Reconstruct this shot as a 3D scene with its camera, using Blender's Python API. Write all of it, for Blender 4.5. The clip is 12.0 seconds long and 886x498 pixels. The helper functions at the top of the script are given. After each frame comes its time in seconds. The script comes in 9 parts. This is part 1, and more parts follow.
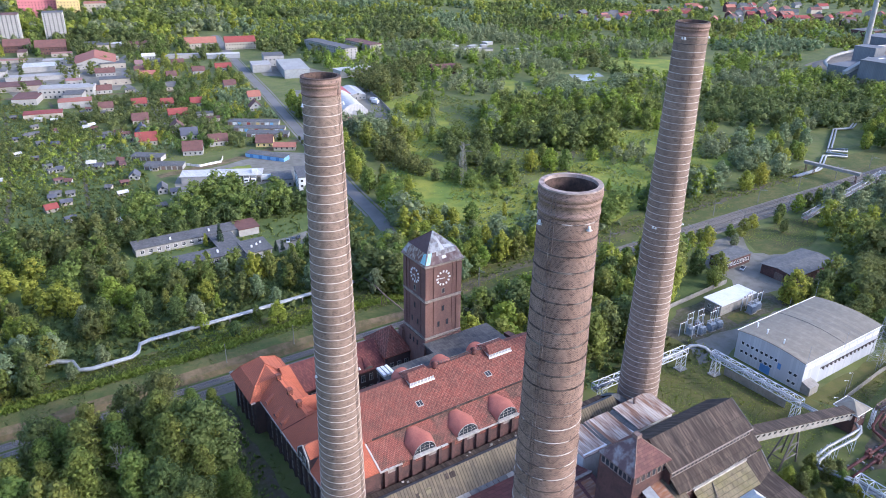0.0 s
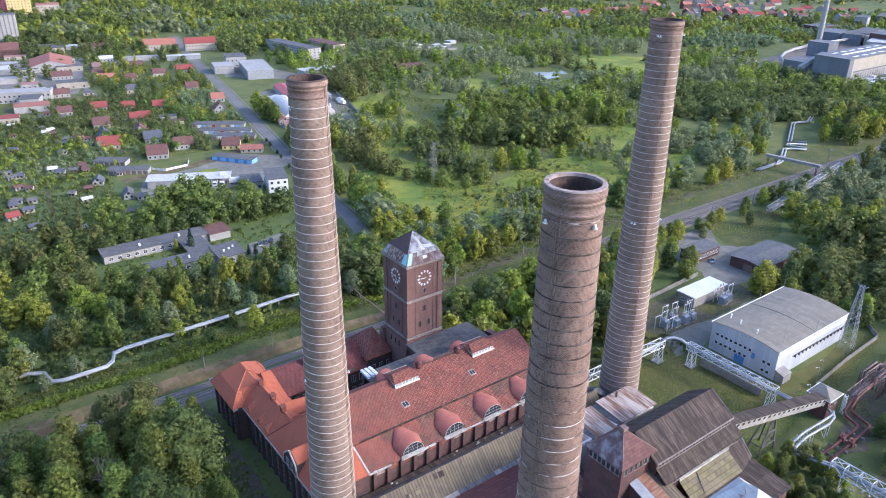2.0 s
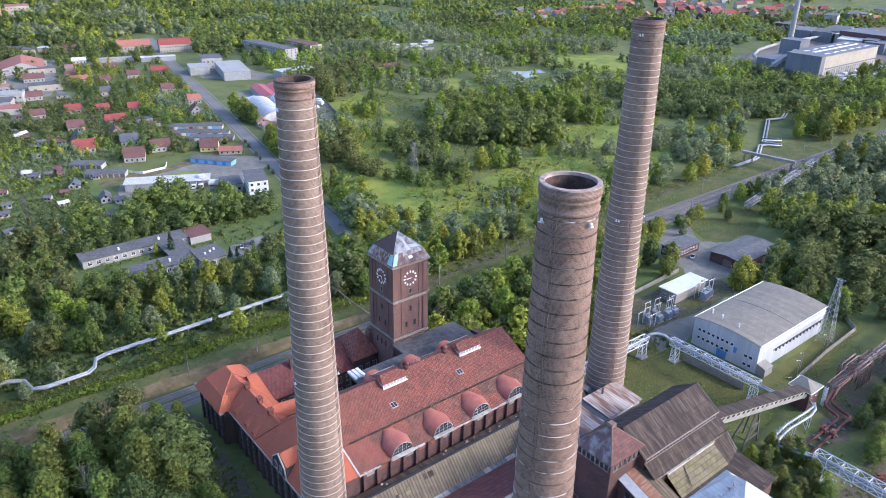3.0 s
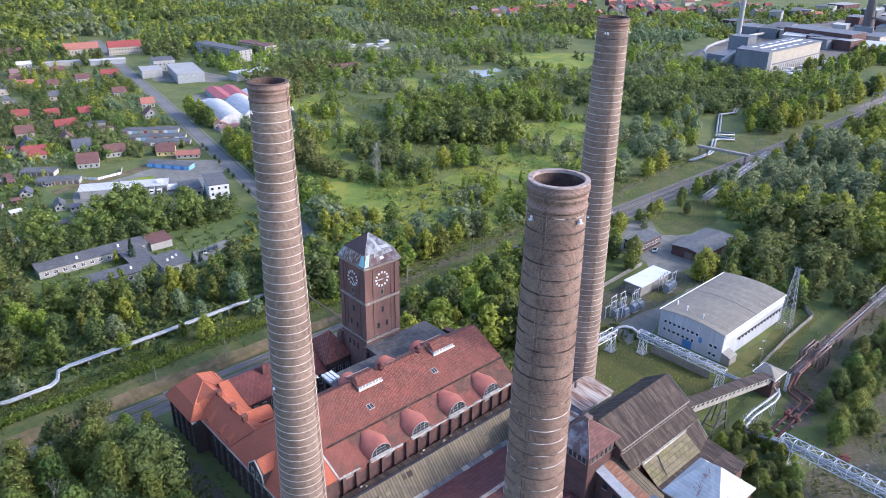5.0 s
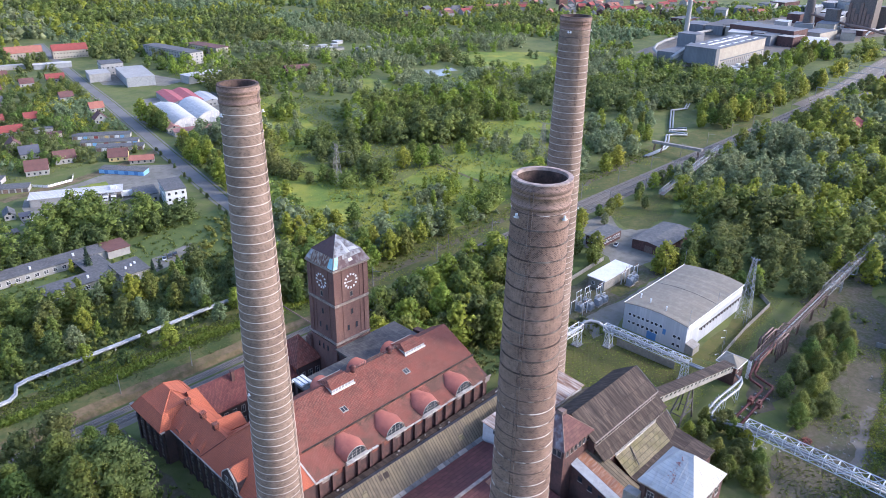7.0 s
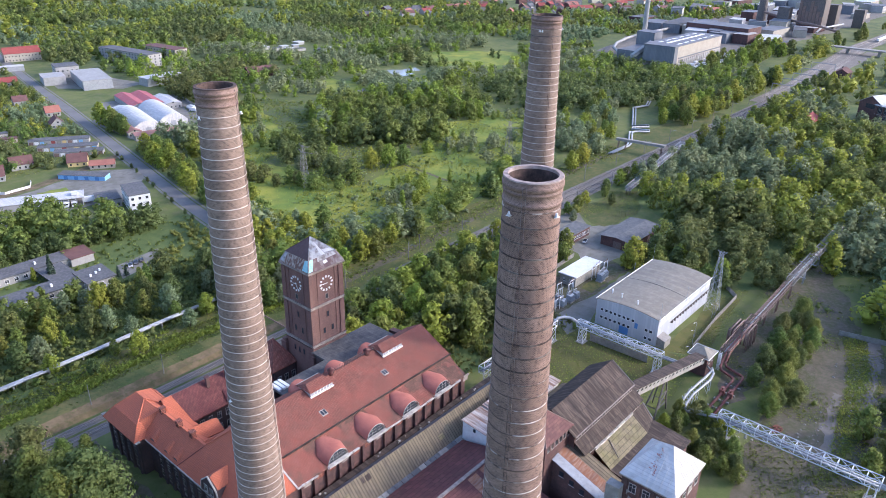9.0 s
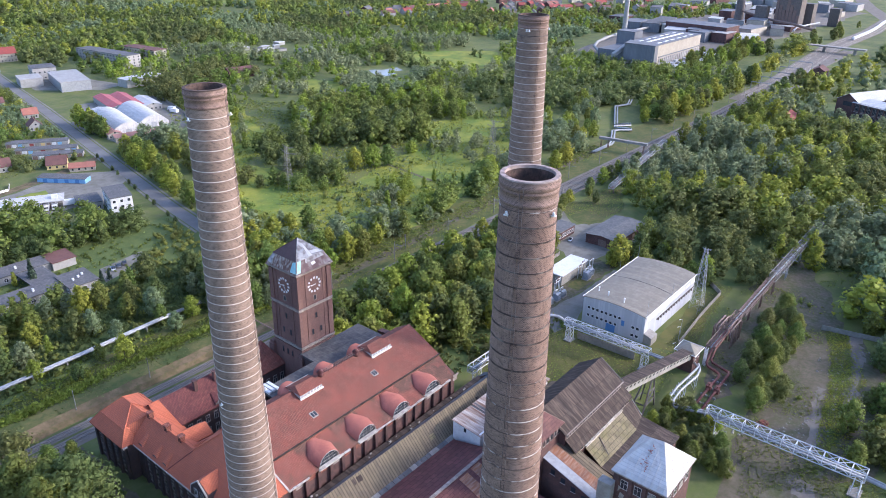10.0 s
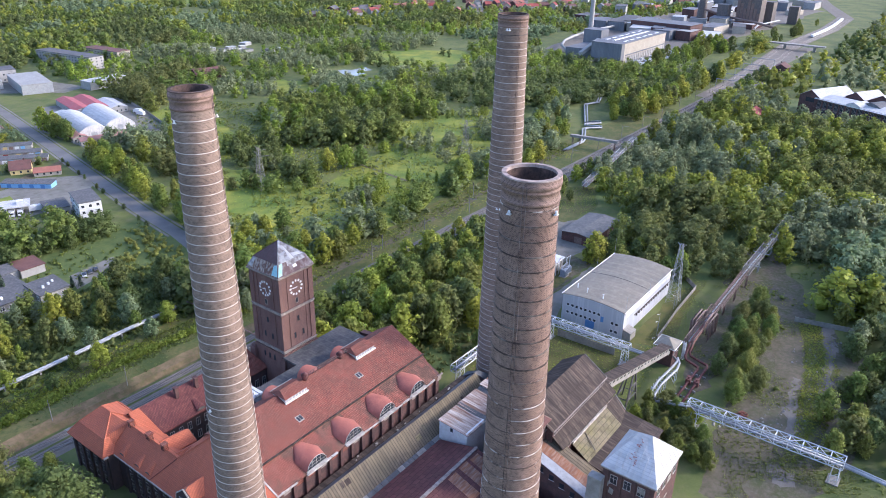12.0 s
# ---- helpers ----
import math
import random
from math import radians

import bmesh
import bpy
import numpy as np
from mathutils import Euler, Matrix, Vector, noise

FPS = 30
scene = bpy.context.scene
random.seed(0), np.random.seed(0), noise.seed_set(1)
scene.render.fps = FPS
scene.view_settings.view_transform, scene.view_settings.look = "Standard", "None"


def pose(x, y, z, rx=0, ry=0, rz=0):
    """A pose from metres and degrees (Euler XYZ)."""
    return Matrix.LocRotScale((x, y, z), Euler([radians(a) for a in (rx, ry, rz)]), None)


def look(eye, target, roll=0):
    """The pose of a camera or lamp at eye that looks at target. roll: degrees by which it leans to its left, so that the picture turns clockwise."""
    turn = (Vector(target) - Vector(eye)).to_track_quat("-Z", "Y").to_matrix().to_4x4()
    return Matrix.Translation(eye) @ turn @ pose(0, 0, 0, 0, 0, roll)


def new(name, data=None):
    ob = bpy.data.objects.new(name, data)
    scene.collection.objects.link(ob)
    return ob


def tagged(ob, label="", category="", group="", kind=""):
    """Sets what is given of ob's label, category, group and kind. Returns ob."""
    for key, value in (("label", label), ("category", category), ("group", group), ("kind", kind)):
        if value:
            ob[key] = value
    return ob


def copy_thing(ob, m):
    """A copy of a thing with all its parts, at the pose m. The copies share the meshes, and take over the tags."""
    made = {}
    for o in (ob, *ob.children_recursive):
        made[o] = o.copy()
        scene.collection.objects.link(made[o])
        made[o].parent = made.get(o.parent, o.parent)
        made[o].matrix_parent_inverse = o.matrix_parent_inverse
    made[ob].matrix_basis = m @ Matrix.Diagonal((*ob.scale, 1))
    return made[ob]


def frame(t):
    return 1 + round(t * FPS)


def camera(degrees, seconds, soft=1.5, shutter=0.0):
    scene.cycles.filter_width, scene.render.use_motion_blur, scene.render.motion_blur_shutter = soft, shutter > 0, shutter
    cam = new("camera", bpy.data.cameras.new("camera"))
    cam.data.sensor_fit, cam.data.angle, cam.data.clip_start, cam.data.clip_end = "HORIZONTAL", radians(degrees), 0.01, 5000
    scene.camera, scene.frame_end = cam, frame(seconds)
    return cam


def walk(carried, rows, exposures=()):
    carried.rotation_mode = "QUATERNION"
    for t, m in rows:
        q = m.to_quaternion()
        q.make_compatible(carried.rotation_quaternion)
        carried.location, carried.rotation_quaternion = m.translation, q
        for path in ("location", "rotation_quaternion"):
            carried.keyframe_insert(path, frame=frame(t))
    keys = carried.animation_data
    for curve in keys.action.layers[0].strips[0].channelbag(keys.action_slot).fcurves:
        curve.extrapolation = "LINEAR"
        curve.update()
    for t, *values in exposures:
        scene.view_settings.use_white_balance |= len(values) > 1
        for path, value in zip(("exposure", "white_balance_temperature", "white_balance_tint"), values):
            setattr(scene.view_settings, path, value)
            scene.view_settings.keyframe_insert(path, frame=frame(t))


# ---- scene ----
cam = camera(62.8, 12.0, soft=0.7)
PATH = [
    (0, (-94.88, -123.99, 140.41), (-44.34, -48.32, 98.93), 0.88),
    (0.5, (-95.93, -123.25, 140.49), (-44.54, -48.18, 98.98), 0.86),
    (1, (-96.93, -122.55, 140.56), (-44.52, -48.20, 99.02), 0.84),
    (1.5, (-97.90, -121.89, 140.62), (-44.48, -48.27, 99.07), 0.82),
    (2, (-98.82, -121.25, 140.67), (-44.30, -48.45, 99.11), 0.81),
    (2.5, (-99.70, -120.64, 140.72), (-43.95, -48.79, 99.15), 0.80),
    (3, (-100.55, -120.06, 140.76), (-43.68, -49.09, 99.19), 0.79),
    (5, (-103.62, -117.85, 140.88), (-42.38, -50.60, 99.31), 0.79),
    (5.5, (-104.32, -117.31, 140.89), (-41.94, -51.11, 99.34), 0.79),
    (6, (-105.00, -116.77, 140.90), (-41.49, -51.64, 99.36), 0.80),
    (6.5, (-105.65, -116.21, 140.91), (-41.06, -52.16, 99.38), 0.81),
    (7, (-106.28, -115.65, 140.91), (-40.77, -52.53, 99.39), 0.82),
    (9, (-108.66, -113.18, 140.88), (-39.78, -53.73, 99.41), 0.88),
    (9.5, (-109.23, -112.49, 140.87), (-39.59, -53.92, 99.41), 0.90),
    (10, (-109.79, -111.76, 140.86), (-39.32, -54.19, 99.39), 0.92),
    (10.5, (-110.35, -110.99, 140.84), (-39.15, -54.31, 99.38), 0.94),
    (11, (-110.90, -110.17, 140.82), (-38.95, -54.46, 99.36), 0.97),
    (11.5, (-111.45, -109.31, 140.80), (-38.87, -54.41, 99.33), 0.99),
    (12, (-112.00, -108.38, 140.77), (-38.88, -54.22, 99.30), 1.02),
]
walk(cam, [(t, look(e, g, r)) for t, e, g, r in PATH], [(0, 1.3, 5300, 18), (12, 1.33, 5450, 20)])

# ---- world, sun ----
world = bpy.data.worlds.new("sky")
scene.world = world
world.use_nodes = True
wn = world.node_tree.nodes
sky = wn.new("ShaderNodeTexSky")
sky.sky_type = "NISHITA"
sky.sun_disc = False
SUN_EL, SUN_AZ = 26.0, -48.0   # elevation; azimuth from +x, counter-clockwise, degrees
sky.sun_elevation = radians(SUN_EL)
sky.sun_rotation = radians(90 - SUN_AZ)
sky.air_density, sky.dust_density, sky.ozone_density = 1.0, 2.5, 1.0
world.node_tree.links.new(sky.outputs[0], wn["Background"].inputs[0])
wn["Background"].inputs[1].default_value = 0.15
sun_data = bpy.data.lights.new("sun", "SUN")
sun_data.energy, sun_data.angle, sun_data.color = 1.15, radians(6), (1.0, 0.87, 0.66)
sun = new("sun", sun_data)
sd = Vector((math.cos(radians(SUN_EL)) * math.cos(radians(SUN_AZ)), math.cos(radians(SUN_EL)) * math.sin(radians(SUN_AZ)), math.sin(radians(SUN_EL))))
sun.matrix_world = look(sd * 300, (0, 0, 0))


# ---- materials ----
def lin(r, g, b):
    return tuple((c / 255 / 12.92 if c < 10 else ((c / 255 + 0.055) / 1.055) ** 2.4) for c in (r, g, b)) + (1,)


def col(c):
    return (*c, 1) if len(c) == 3 else c


MATS = {}


def mat(name, a, b, scale=0.5, c=None, scale2=6.0, mix2=0.35, rough=0.85, metal=0.0, bump=0.15, bump_scale=8.0, stretch=(1, 1, 1), pattern=None, psize=(0.5, 0.2), pcol=None, pamount=0.6, pvar=0.2, mortar=0.09, vary=0.0, translucent=0.0, contrast=(0.35, 0.65), spec=0.3):
    """Two colours mixed by a large noise, a third by a small one, and an optional course pattern laid round the vertical or over the slope."""
    m = bpy.data.materials.new(name)
    m.use_nodes = True
    nt = m.node_tree
    n, link = nt.nodes, nt.links.new
    p = n["Principled BSDF"]
    geo = n.new("ShaderNodeNewGeometry")
    mp = n.new("ShaderNodeMapping")
    mp.inputs["Scale"].default_value = stretch
    link(geo.outputs["Position"], mp.inputs[0])

    def noise_tex(s, detail=8.0):
        t = n.new("ShaderNodeTexNoise")
        t.inputs["Scale"].default_value, t.inputs["Detail"].default_value, t.inputs["Roughness"].default_value = s, detail, 0.62
        link(mp.outputs[0], t.inputs["Vector"])
        return t.outputs["Fac"]

    def ramp(src, lo, hi):
        r = n.new("ShaderNodeMapRange")
        r.inputs[1].default_value, r.inputs[2].default_value = lo, hi
        link(src, r.inputs[0])
        return r.outputs[0]

    def mixc(f, x, y, kind="MIX"):
        q = n.new("ShaderNodeMix")
        q.data_type, q.blend_type = "RGBA", kind
        for sock, val in ((q.inputs[0], f), (q.inputs[6], x), (q.inputs[7], y)):
            if isinstance(val, (int, float)):
                sock.default_value = val
            elif isinstance(val, tuple):
                sock.default_value = col(val)
            else:
                link(val, sock)
        return q.outputs[2]

    colour = mixc(ramp(noise_tex(scale), *contrast), a, b)
    if c:
        f = ramp(noise_tex(scale2), 0.45, 0.7)
        s = n.new("ShaderNodeMath")
        s.operation = "MULTIPLY"
        s.inputs[1].default_value = mix2
        link(f, s.inputs[0])
        colour = mixc(s.outputs[0], colour, c)
    height = noise_tex(bump_scale, 3.0)
    if pattern:
        sep = n.new("ShaderNodeSeparateXYZ")
        link((n.new("ShaderNodeTexCoord").outputs["Object"] if pattern == "round" else geo.outputs["Position"]), sep.inputs[0])
        comb = n.new("ShaderNodeCombineXYZ")

        def op(kind, x, y):
            q = n.new("ShaderNodeMath")
            q.operation = kind
            for i, val in enumerate((x, y)):
                if isinstance(val, (int, float)):
                    q.inputs[i].default_value = val
                else:
                    link(val, q.inputs[i])
            return q.outputs[0]
        X, Y, Z = sep.outputs[0], sep.outputs[1], sep.outputs[2]
        if pattern == "round":
            link(op("MULTIPLY", op("ARCTAN2", Y, X), 4.2), comb.inputs[0])
            link(Z, comb.inputs[1])
        elif pattern == "wall":
            link(op("ADD", X, Y), comb.inputs[0])
            link(Z, comb.inputs[1])
        elif pattern == "slope_x":     # courses run along x
            link(X, comb.inputs[0])
            link(op("ADD", Y, Z), comb.inputs[1])
        elif pattern == "slope_y":
            link(Y, comb.inputs[0])
            link(op("ADD", X, Z), comb.inputs[1])
        elif pattern == "flat":
            link(X, comb.inputs[0])
            link(Y, comb.inputs[1])
        br = n.new("ShaderNodeTexBrick")
        br.inputs["Scale"].default_value = 1.0
        br.inputs["Brick Width"].default_value, br.inputs["Row Height"].default_value = psize
        br.inputs["Mortar Size"].default_value = min(psize) * mortar
        br.inputs["Mortar Smooth"].default_value = 0.3
        br.inputs["Color1"].default_value = (1 - pvar, 1 - pvar, 1 - pvar, 1)
        br.inputs["Color2"].default_value = (1 + pvar, 1 + pvar * 0.8, 1 + pvar * 0.6, 1)
        br.inputs["Mortar"].default_value = col(pcol or (0.55, 0.55, 0.55))
        link(comb.outputs[0], br.inputs["Vector"])
        colour = mixc(pamount, colour, br.outputs["Color"], "MULTIPLY")
    if vary:
        oi = n.new("ShaderNodeObjectInfo")
        isl = geo.outputs["Random Per Island"]
        hs = n.new("ShaderNodeHueSaturation")
        r1 = n.new("ShaderNodeMapRange")
        r1.inputs[3].default_value, r1.inputs[4].default_value = 1 - vary, 1 + vary
        link(isl, r1.inputs[0])
        link(r1.outputs[0], hs.inputs["Value"])
        r2 = n.new("ShaderNodeMapRange")
        r2.inputs[3].default_value, r2.inputs[4].default_value = 0.5 - 0.03 * min(1, vary * 3), 0.5 + 0.03 * min(1, vary * 3)
        link(oi.outputs["Random"], r2.inputs[0])
        link(r2.outputs[0], hs.inputs["Hue"])
        link(colour, hs.inputs["Color"])
        colour = hs.outputs[0]
    link(colour, p.inputs["Base Color"])
    p.inputs["Roughness"].default_value, p.inputs["Metallic"].default_value = rough, metal
    p.inputs["Specular IOR Level"].default_value = spec
    if bump:
        bp = n.new("ShaderNodeBump")
        bp.inputs["Strength"].default_value, bp.inputs["Distance"].default_value = bump, 0.1
        link(height, bp.inputs["Height"])
        link(bp.outputs[0], p.inputs["Normal"])
    if translucent:
        tr = n.new("ShaderNodeBsdfTranslucent")
        link(colour, tr.inputs[0])
        ms = n.new("ShaderNodeMixShader")
        ms.inputs[0].default_value = translucent
        link(p.outputs[0], ms.inputs[1])
        link(tr.outputs[0], ms.inputs[2])
        link(ms.outputs[0], n["Material Output"].inputs[0])
    MATS[name] = m
    return m


M_GROUND = mat("ground_grass", (0.085, 0.115, 0.032), (0.15, 0.17, 0.046), 0.03, (0.19, 0.17, 0.085), 0.16, 0.5, bump=0.8, bump_scale=0.8, contrast=(0.4, 0.6))
M_MEADOW = mat("meadow_grass", (0.15, 0.215, 0.036), (0.30, 0.30, 0.045), 0.035, (0.10, 0.15, 0.032), 0.11, 0.75, bump=0.9, bump_scale=0.7, contrast=(0.4, 0.6))
M_LAWN = mat("olive_grass", (0.085, 0.10, 0.025), (0.135, 0.13, 0.034), 0.1, (0.15, 0.12, 0.055), 0.3, 0.5, bump=0.9, bump_scale=1.6, contrast=(0.4, 0.6))
M_ROUGH = mat("weedy_ground", (0.08, 0.12, 0.036), (0.12, 0.155, 0.045), 0.12, (0.14, 0.16, 0.045), 0.5, 0.6, bump=0.8, bump_scale=1.2, contrast=(0.4, 0.6))
M_DRY = mat("dry_embankment", (0.21, 0.15, 0.088), (0.12, 0.095, 0.048), 0.22, (0.085, 0.095, 0.03), 0.6, 0.75, bump=0.9, bump_scale=2.0, contrast=(0.4, 0.6))
M_PATH = mat("tan_dirt_path", (0.155, 0.128, 0.09), (0.105, 0.092, 0.058), 0.3, (0.08, 0.088, 0.034), 0.6, 0.7, bump=0.3, bump_scale=2.0)
M_BANK = mat("bank_grass", (0.080, 0.100, 0.024), (0.150, 0.135, 0.045), 0.09, (0.055, 0.085, 0.02), 0.5, 0.8, bump=0.9, bump_scale=1.6, contrast=(0.4, 0.6))
M_DIRT = mat("bare_dirt", (0.115, 0.096, 0.066), (0.075, 0.084, 0.030), 0.16, (0.21, 0.185, 0.15), 0.7, 0.5, bump=0.8, bump_scale=3.0, contrast=(0.4, 0.6))
M_ASPHALT = mat("old_asphalt", (0.163, 0.159, 0.156), (0.219, 0.213, 0.206), 0.08, (0.15, 0.144, 0.138), 0.7, 0.4, rough=0.9, bump=0.1)
M_YARD = mat("concrete_yard", (0.255, 0.24, 0.21), (0.185, 0.175, 0.15), 0.07, (0.115, 0.12, 0.075), 0.25, 0.6, rough=0.9, bump=0.1)
M_BALLAST = mat("ballast", (0.225, 0.200, 0.170), (0.175, 0.152, 0.125), 0.12, (0.12, 0.100, 0.078), 0.6, 0.5, bump=0.6, bump_scale=6)
M_SLEEPER = mat("concrete_sleeper", (0.27, 0.25, 0.22), (0.19, 0.17, 0.15), 1.0)
M_RAIL = mat("rail_steel", (0.39, 0.351, 0.325), (0.286, 0.234, 0.208), 2.0, metal=0.6, rough=0.45)
M_CHIM = mat("chimney_brick", (0.165, 0.122, 0.10), (0.24, 0.185, 0.152), 0.12, (0.095, 0.072, 0.062), 0.7, 0.55, pattern="round", psize=(0.5, 0.22), pcol=(1.7, 1.65, 1.6), pvar=0.35, mortar=0.16, pamount=0.85, bump=0.3, bump_scale=5, stretch=(1, 1, 0.7))
M_CHIM_D = mat("chimney_brick_dark", (0.135, 0.092, 0.076), (0.195, 0.138, 0.115), 0.22, (0.075, 0.056, 0.05), 0.9, 0.5, pattern="round", psize=(0.34, 0.14), pcol=(2.0, 1.95, 1.9), pvar=0.5, mortar=0.2, pamount=0.9, bump=0.3, bump_scale=5)
M_SOOT = mat("sooty_lining", (0.06, 0.045, 0.038), (0.15, 0.095, 0.075), 0.9, (0.02, 0.018, 0.016), 2.5, 0.6, bump=0.5)
M_BAND = mat("pale_mortar_band", (0.66, 0.61, 0.56), (0.46, 0.40, 0.36), 0.5, (0.2, 0.15, 0.12), 1.2, 0.6)
M_BAND_D = mat("rusted_steel_band", (0.04, 0.028, 0.025), (0.075, 0.05, 0.042), 0.8, (0.42, 0.37, 0.33), 0.5, 0.5)
M_ARC = mat("flaking_pale_band", (0.60, 0.54, 0.50), (0.09, 0.065, 0.055), 0.3, (0.14, 0.10, 0.085), 1.5, 0.5, contrast=(0.40, 0.5))
M_RIM = mat("weathered_concrete_rim", (0.46, 0.37, 0.33), (0.30, 0.23, 0.20), 0.8, (0.14, 0.11, 0.10), 1.6, 0.6)
M_RTILE = mat("old_red_tile", (0.30, 0.100, 0.072), (0.205, 0.082, 0.062), 0.22, (0.40, 0.235, 0.17), 1.1, 0.45, pattern="slope_x", psize=(0.42, 0.62), pcol=(0.30, 0.28, 0.28), pvar=0.26, mortar=0.17, pamount=0.85, bump=0.3)
M_RTILE_W = mat("mossy_brown_red_tile", (0.29, 0.105, 0.078), (0.15, 0.088, 0.066), 0.11, (0.38, 0.19, 0.14), 0.5, 0.5, pattern="slope_x", psize=(0.42, 0.62), pcol=(0.30, 0.28, 0.28), pvar=0.28, mortar=0.17, pamount=0.85, bump=0.3, contrast=(0.44, 0.54))
M_OTILE = mat("orange_clay_tile", (0.54, 0.165, 0.088), (0.46, 0.138, 0.076), 0.12, (0.38, 0.13, 0.085), 0.9, 0.45, pattern="slope_y", psize=(0.42, 0.62), pcol=(0.5, 0.48, 0.48), pvar=0.16, mortar=0.15, pamount=0.6, bump=0.25)
M_DORMER = mat("smooth_red_dormer_tile", (0.46, 0.165, 0.12), (0.36, 0.125, 0.095), 0.3, (0.24, 0.10, 0.08), 2.0, 0.4, pattern="slope_x", psize=(0.3, 0.3), pamount=0.3)
M_DRED = mat("dark_red_tile", (0.20, 0.068, 0.062), (0.125, 0.050, 0.050), 0.12, (0.27, 0.115, 0.09), 0.8, 0.5, pattern="slope_x", psize=(0.42, 0.62), pcol=(0.3, 0.3, 0.3), pvar=0.28, mortar=0.16, pamount=0.75, bump=0.3)
M_MAROON = mat("maroon_sheet_roof", (0.135, 0.052, 0.050), (0.092, 0.040, 0.040), 0.12, (0.21, 0.10, 0.075), 0.5, 0.4, rough=0.7, pattern="slope_x", psize=(2.2, 1.1), pcol=(0.45, 0.42, 0.42), pvar=0.22, mortar=0.07, pamount=0.7)
M_BRICK = mat("sooty_brick", (0.16, 0.085, 0.075), (0.10, 0.06, 0.055), 0.18, (0.055, 0.042, 0.045), 0.7, 0.6, pattern="wall", psize=(0.28, 0.09), pamount=0.6, bump=0.2)
M_TOWER = mat("tower_brick", (0.185, 0.105, 0.088), (0.135, 0.082, 0.075), 0.15, (0.26, 0.17, 0.14), 0.5, 0.4, pattern="wall", psize=(0.28, 0.09), pamount=0.6, bump=0.2, stretch=(1, 1, 0.4))
M_BLACKB = mat("blackened_brick", (0.085, 0.06, 0.06), (0.05, 0.042, 0.046), 0.2, (0.14, 0.085, 0.07), 0.8, 0.5, pattern="wall", psize=(0.28, 0.09), pamount=0.5)
M_STONE = mat("weathered_stone_trim", (0.38, 0.33, 0.29), (0.22, 0.18, 0.16), 0.7, (0.12, 0.10, 0.095), 1.8, 0.5)
M_TRIM = mat("peeling_white_trim", (0.56, 0.54, 0.51), (0.33, 0.30, 0.27), 0.7, (0.25, 0.20, 0.17), 2.2, 0.5)
M_BITUM = mat("grey_bitumen_roof", (0.185, 0.152, 0.098), (0.118, 0.100, 0.078), 0.12, (0.25, 0.205, 0.135), 0.7, 0.5, pattern="flat", psize=(0.9, 14.0), pcol=(0.35, 0.33, 0.3), pvar=0.24, mortar=0.12, pamount=0.75)
M_BITD = mat("dark_bitumen_roof", (0.062, 0.046, 0.038), (0.036, 0.028, 0.025), 0.3, (0.25, 0.20, 0.165), 0.7, 0.35, pattern="flat", psize=(0.9, 5.0), pcol=(0.4, 0.38, 0.36), pvar=0.3, pamount=0.7, stretch=(1.5, 0.3, 0.3))
M_BITG = mat("blue_grey_flat_roof", (0.15, 0.15, 0.15), (0.105, 0.107, 0.11), 0.2, (0.25, 0.25, 0.24), 0.7, 0.5)
M_TAR = mat("black_tar_felt", (0.115, 0.112, 0.112), (0.07, 0.07, 0.074), 0.3, (0.19, 0.18, 0.165), 0.8, 0.5, pattern="flat", psize=(1.0, 7.0), pcol=(0.6, 0.6, 0.6), pamount=0.5)
M_MOSS = mat("mossy_felt_roof", (0.165, 0.15, 0.075), (0.20, 0.17, 0.115), 0.2, (0.085, 0.075, 0.055), 0.7, 0.7, pattern="flat", psize=(1.9, 1.1), pcol=(0.4, 0.38, 0.36), pvar=0.2, pamount=0.6)
M_RUST = mat("rusted_corrugated_sheet", (0.55, 0.50, 0.45), (0.22, 0.12, 0.08), 0.35, (0.36, 0.25, 0.19), 1.5, 0.5, rough=0.6, pattern="flat", psize=(0.9, 30.0), pcol=(0.3, 0.3, 0.3), pamount=0.6, stretch=(1.8, 0.25, 1), contrast=(0.42, 0.6))
M_RUSTB = mat("brown_rust_sheet", (0.28, 0.125, 0.065), (0.20, 0.10, 0.065), 0.3, (0.45, 0.36, 0.30), 0.9, 0.5, rough=0.7, stretch=(0.3, 2.0, 1), contrast=(0.42, 0.6))
M_WMETAL = mat("white_metal_roof", (0.60, 0.60, 0.595), (0.52, 0.52, 0.515), 0.2, (0.33, 0.29, 0.27), 0.6, 0.45, rough=0.6, pattern="flat", psize=(0.6, 40.0), pcol=(0.7, 0.7, 0.7), pamount=0.5)
M_WPAINT = mat("white_paint", (0.78, 0.79, 0.80), (0.66, 0.66, 0.67), 0.3, (0.5, 0.47, 0.43), 1.2, 0.25, rough=0.5)
M_WSTEEL = mat("white_steel", (0.72, 0.74, 0.77), (0.60, 0.62, 0.64), 0.6, (0.5, 0.44, 0.38), 2.0, 0.25, rough=0.5)
M_GALV = mat("galvanised_cladding", (0.42, 0.435, 0.455), (0.33, 0.345, 0.36), 0.6, (0.24, 0.225, 0.205), 1.4, 0.4, rough=0.5, metal=0.25)
M_RSTEEL = mat("rusted_steel", (0.15, 0.105, 0.088), (0.22, 0.15, 0.125), 0.6, (0.35, 0.28, 0.25), 1.5, 0.4, rough=0.75)
M_REDPIPE = mat("red_lead_pipe", (0.22, 0.075, 0.06), (0.15, 0.06, 0.05), 0.5, (0.35, 0.25, 0.22), 1.2, 0.4, rough=0.7)
M_DSTEEL = mat("dark_steel", (0.10, 0.09, 0.09), (0.17, 0.145, 0.13), 0.8, rough=0.6)
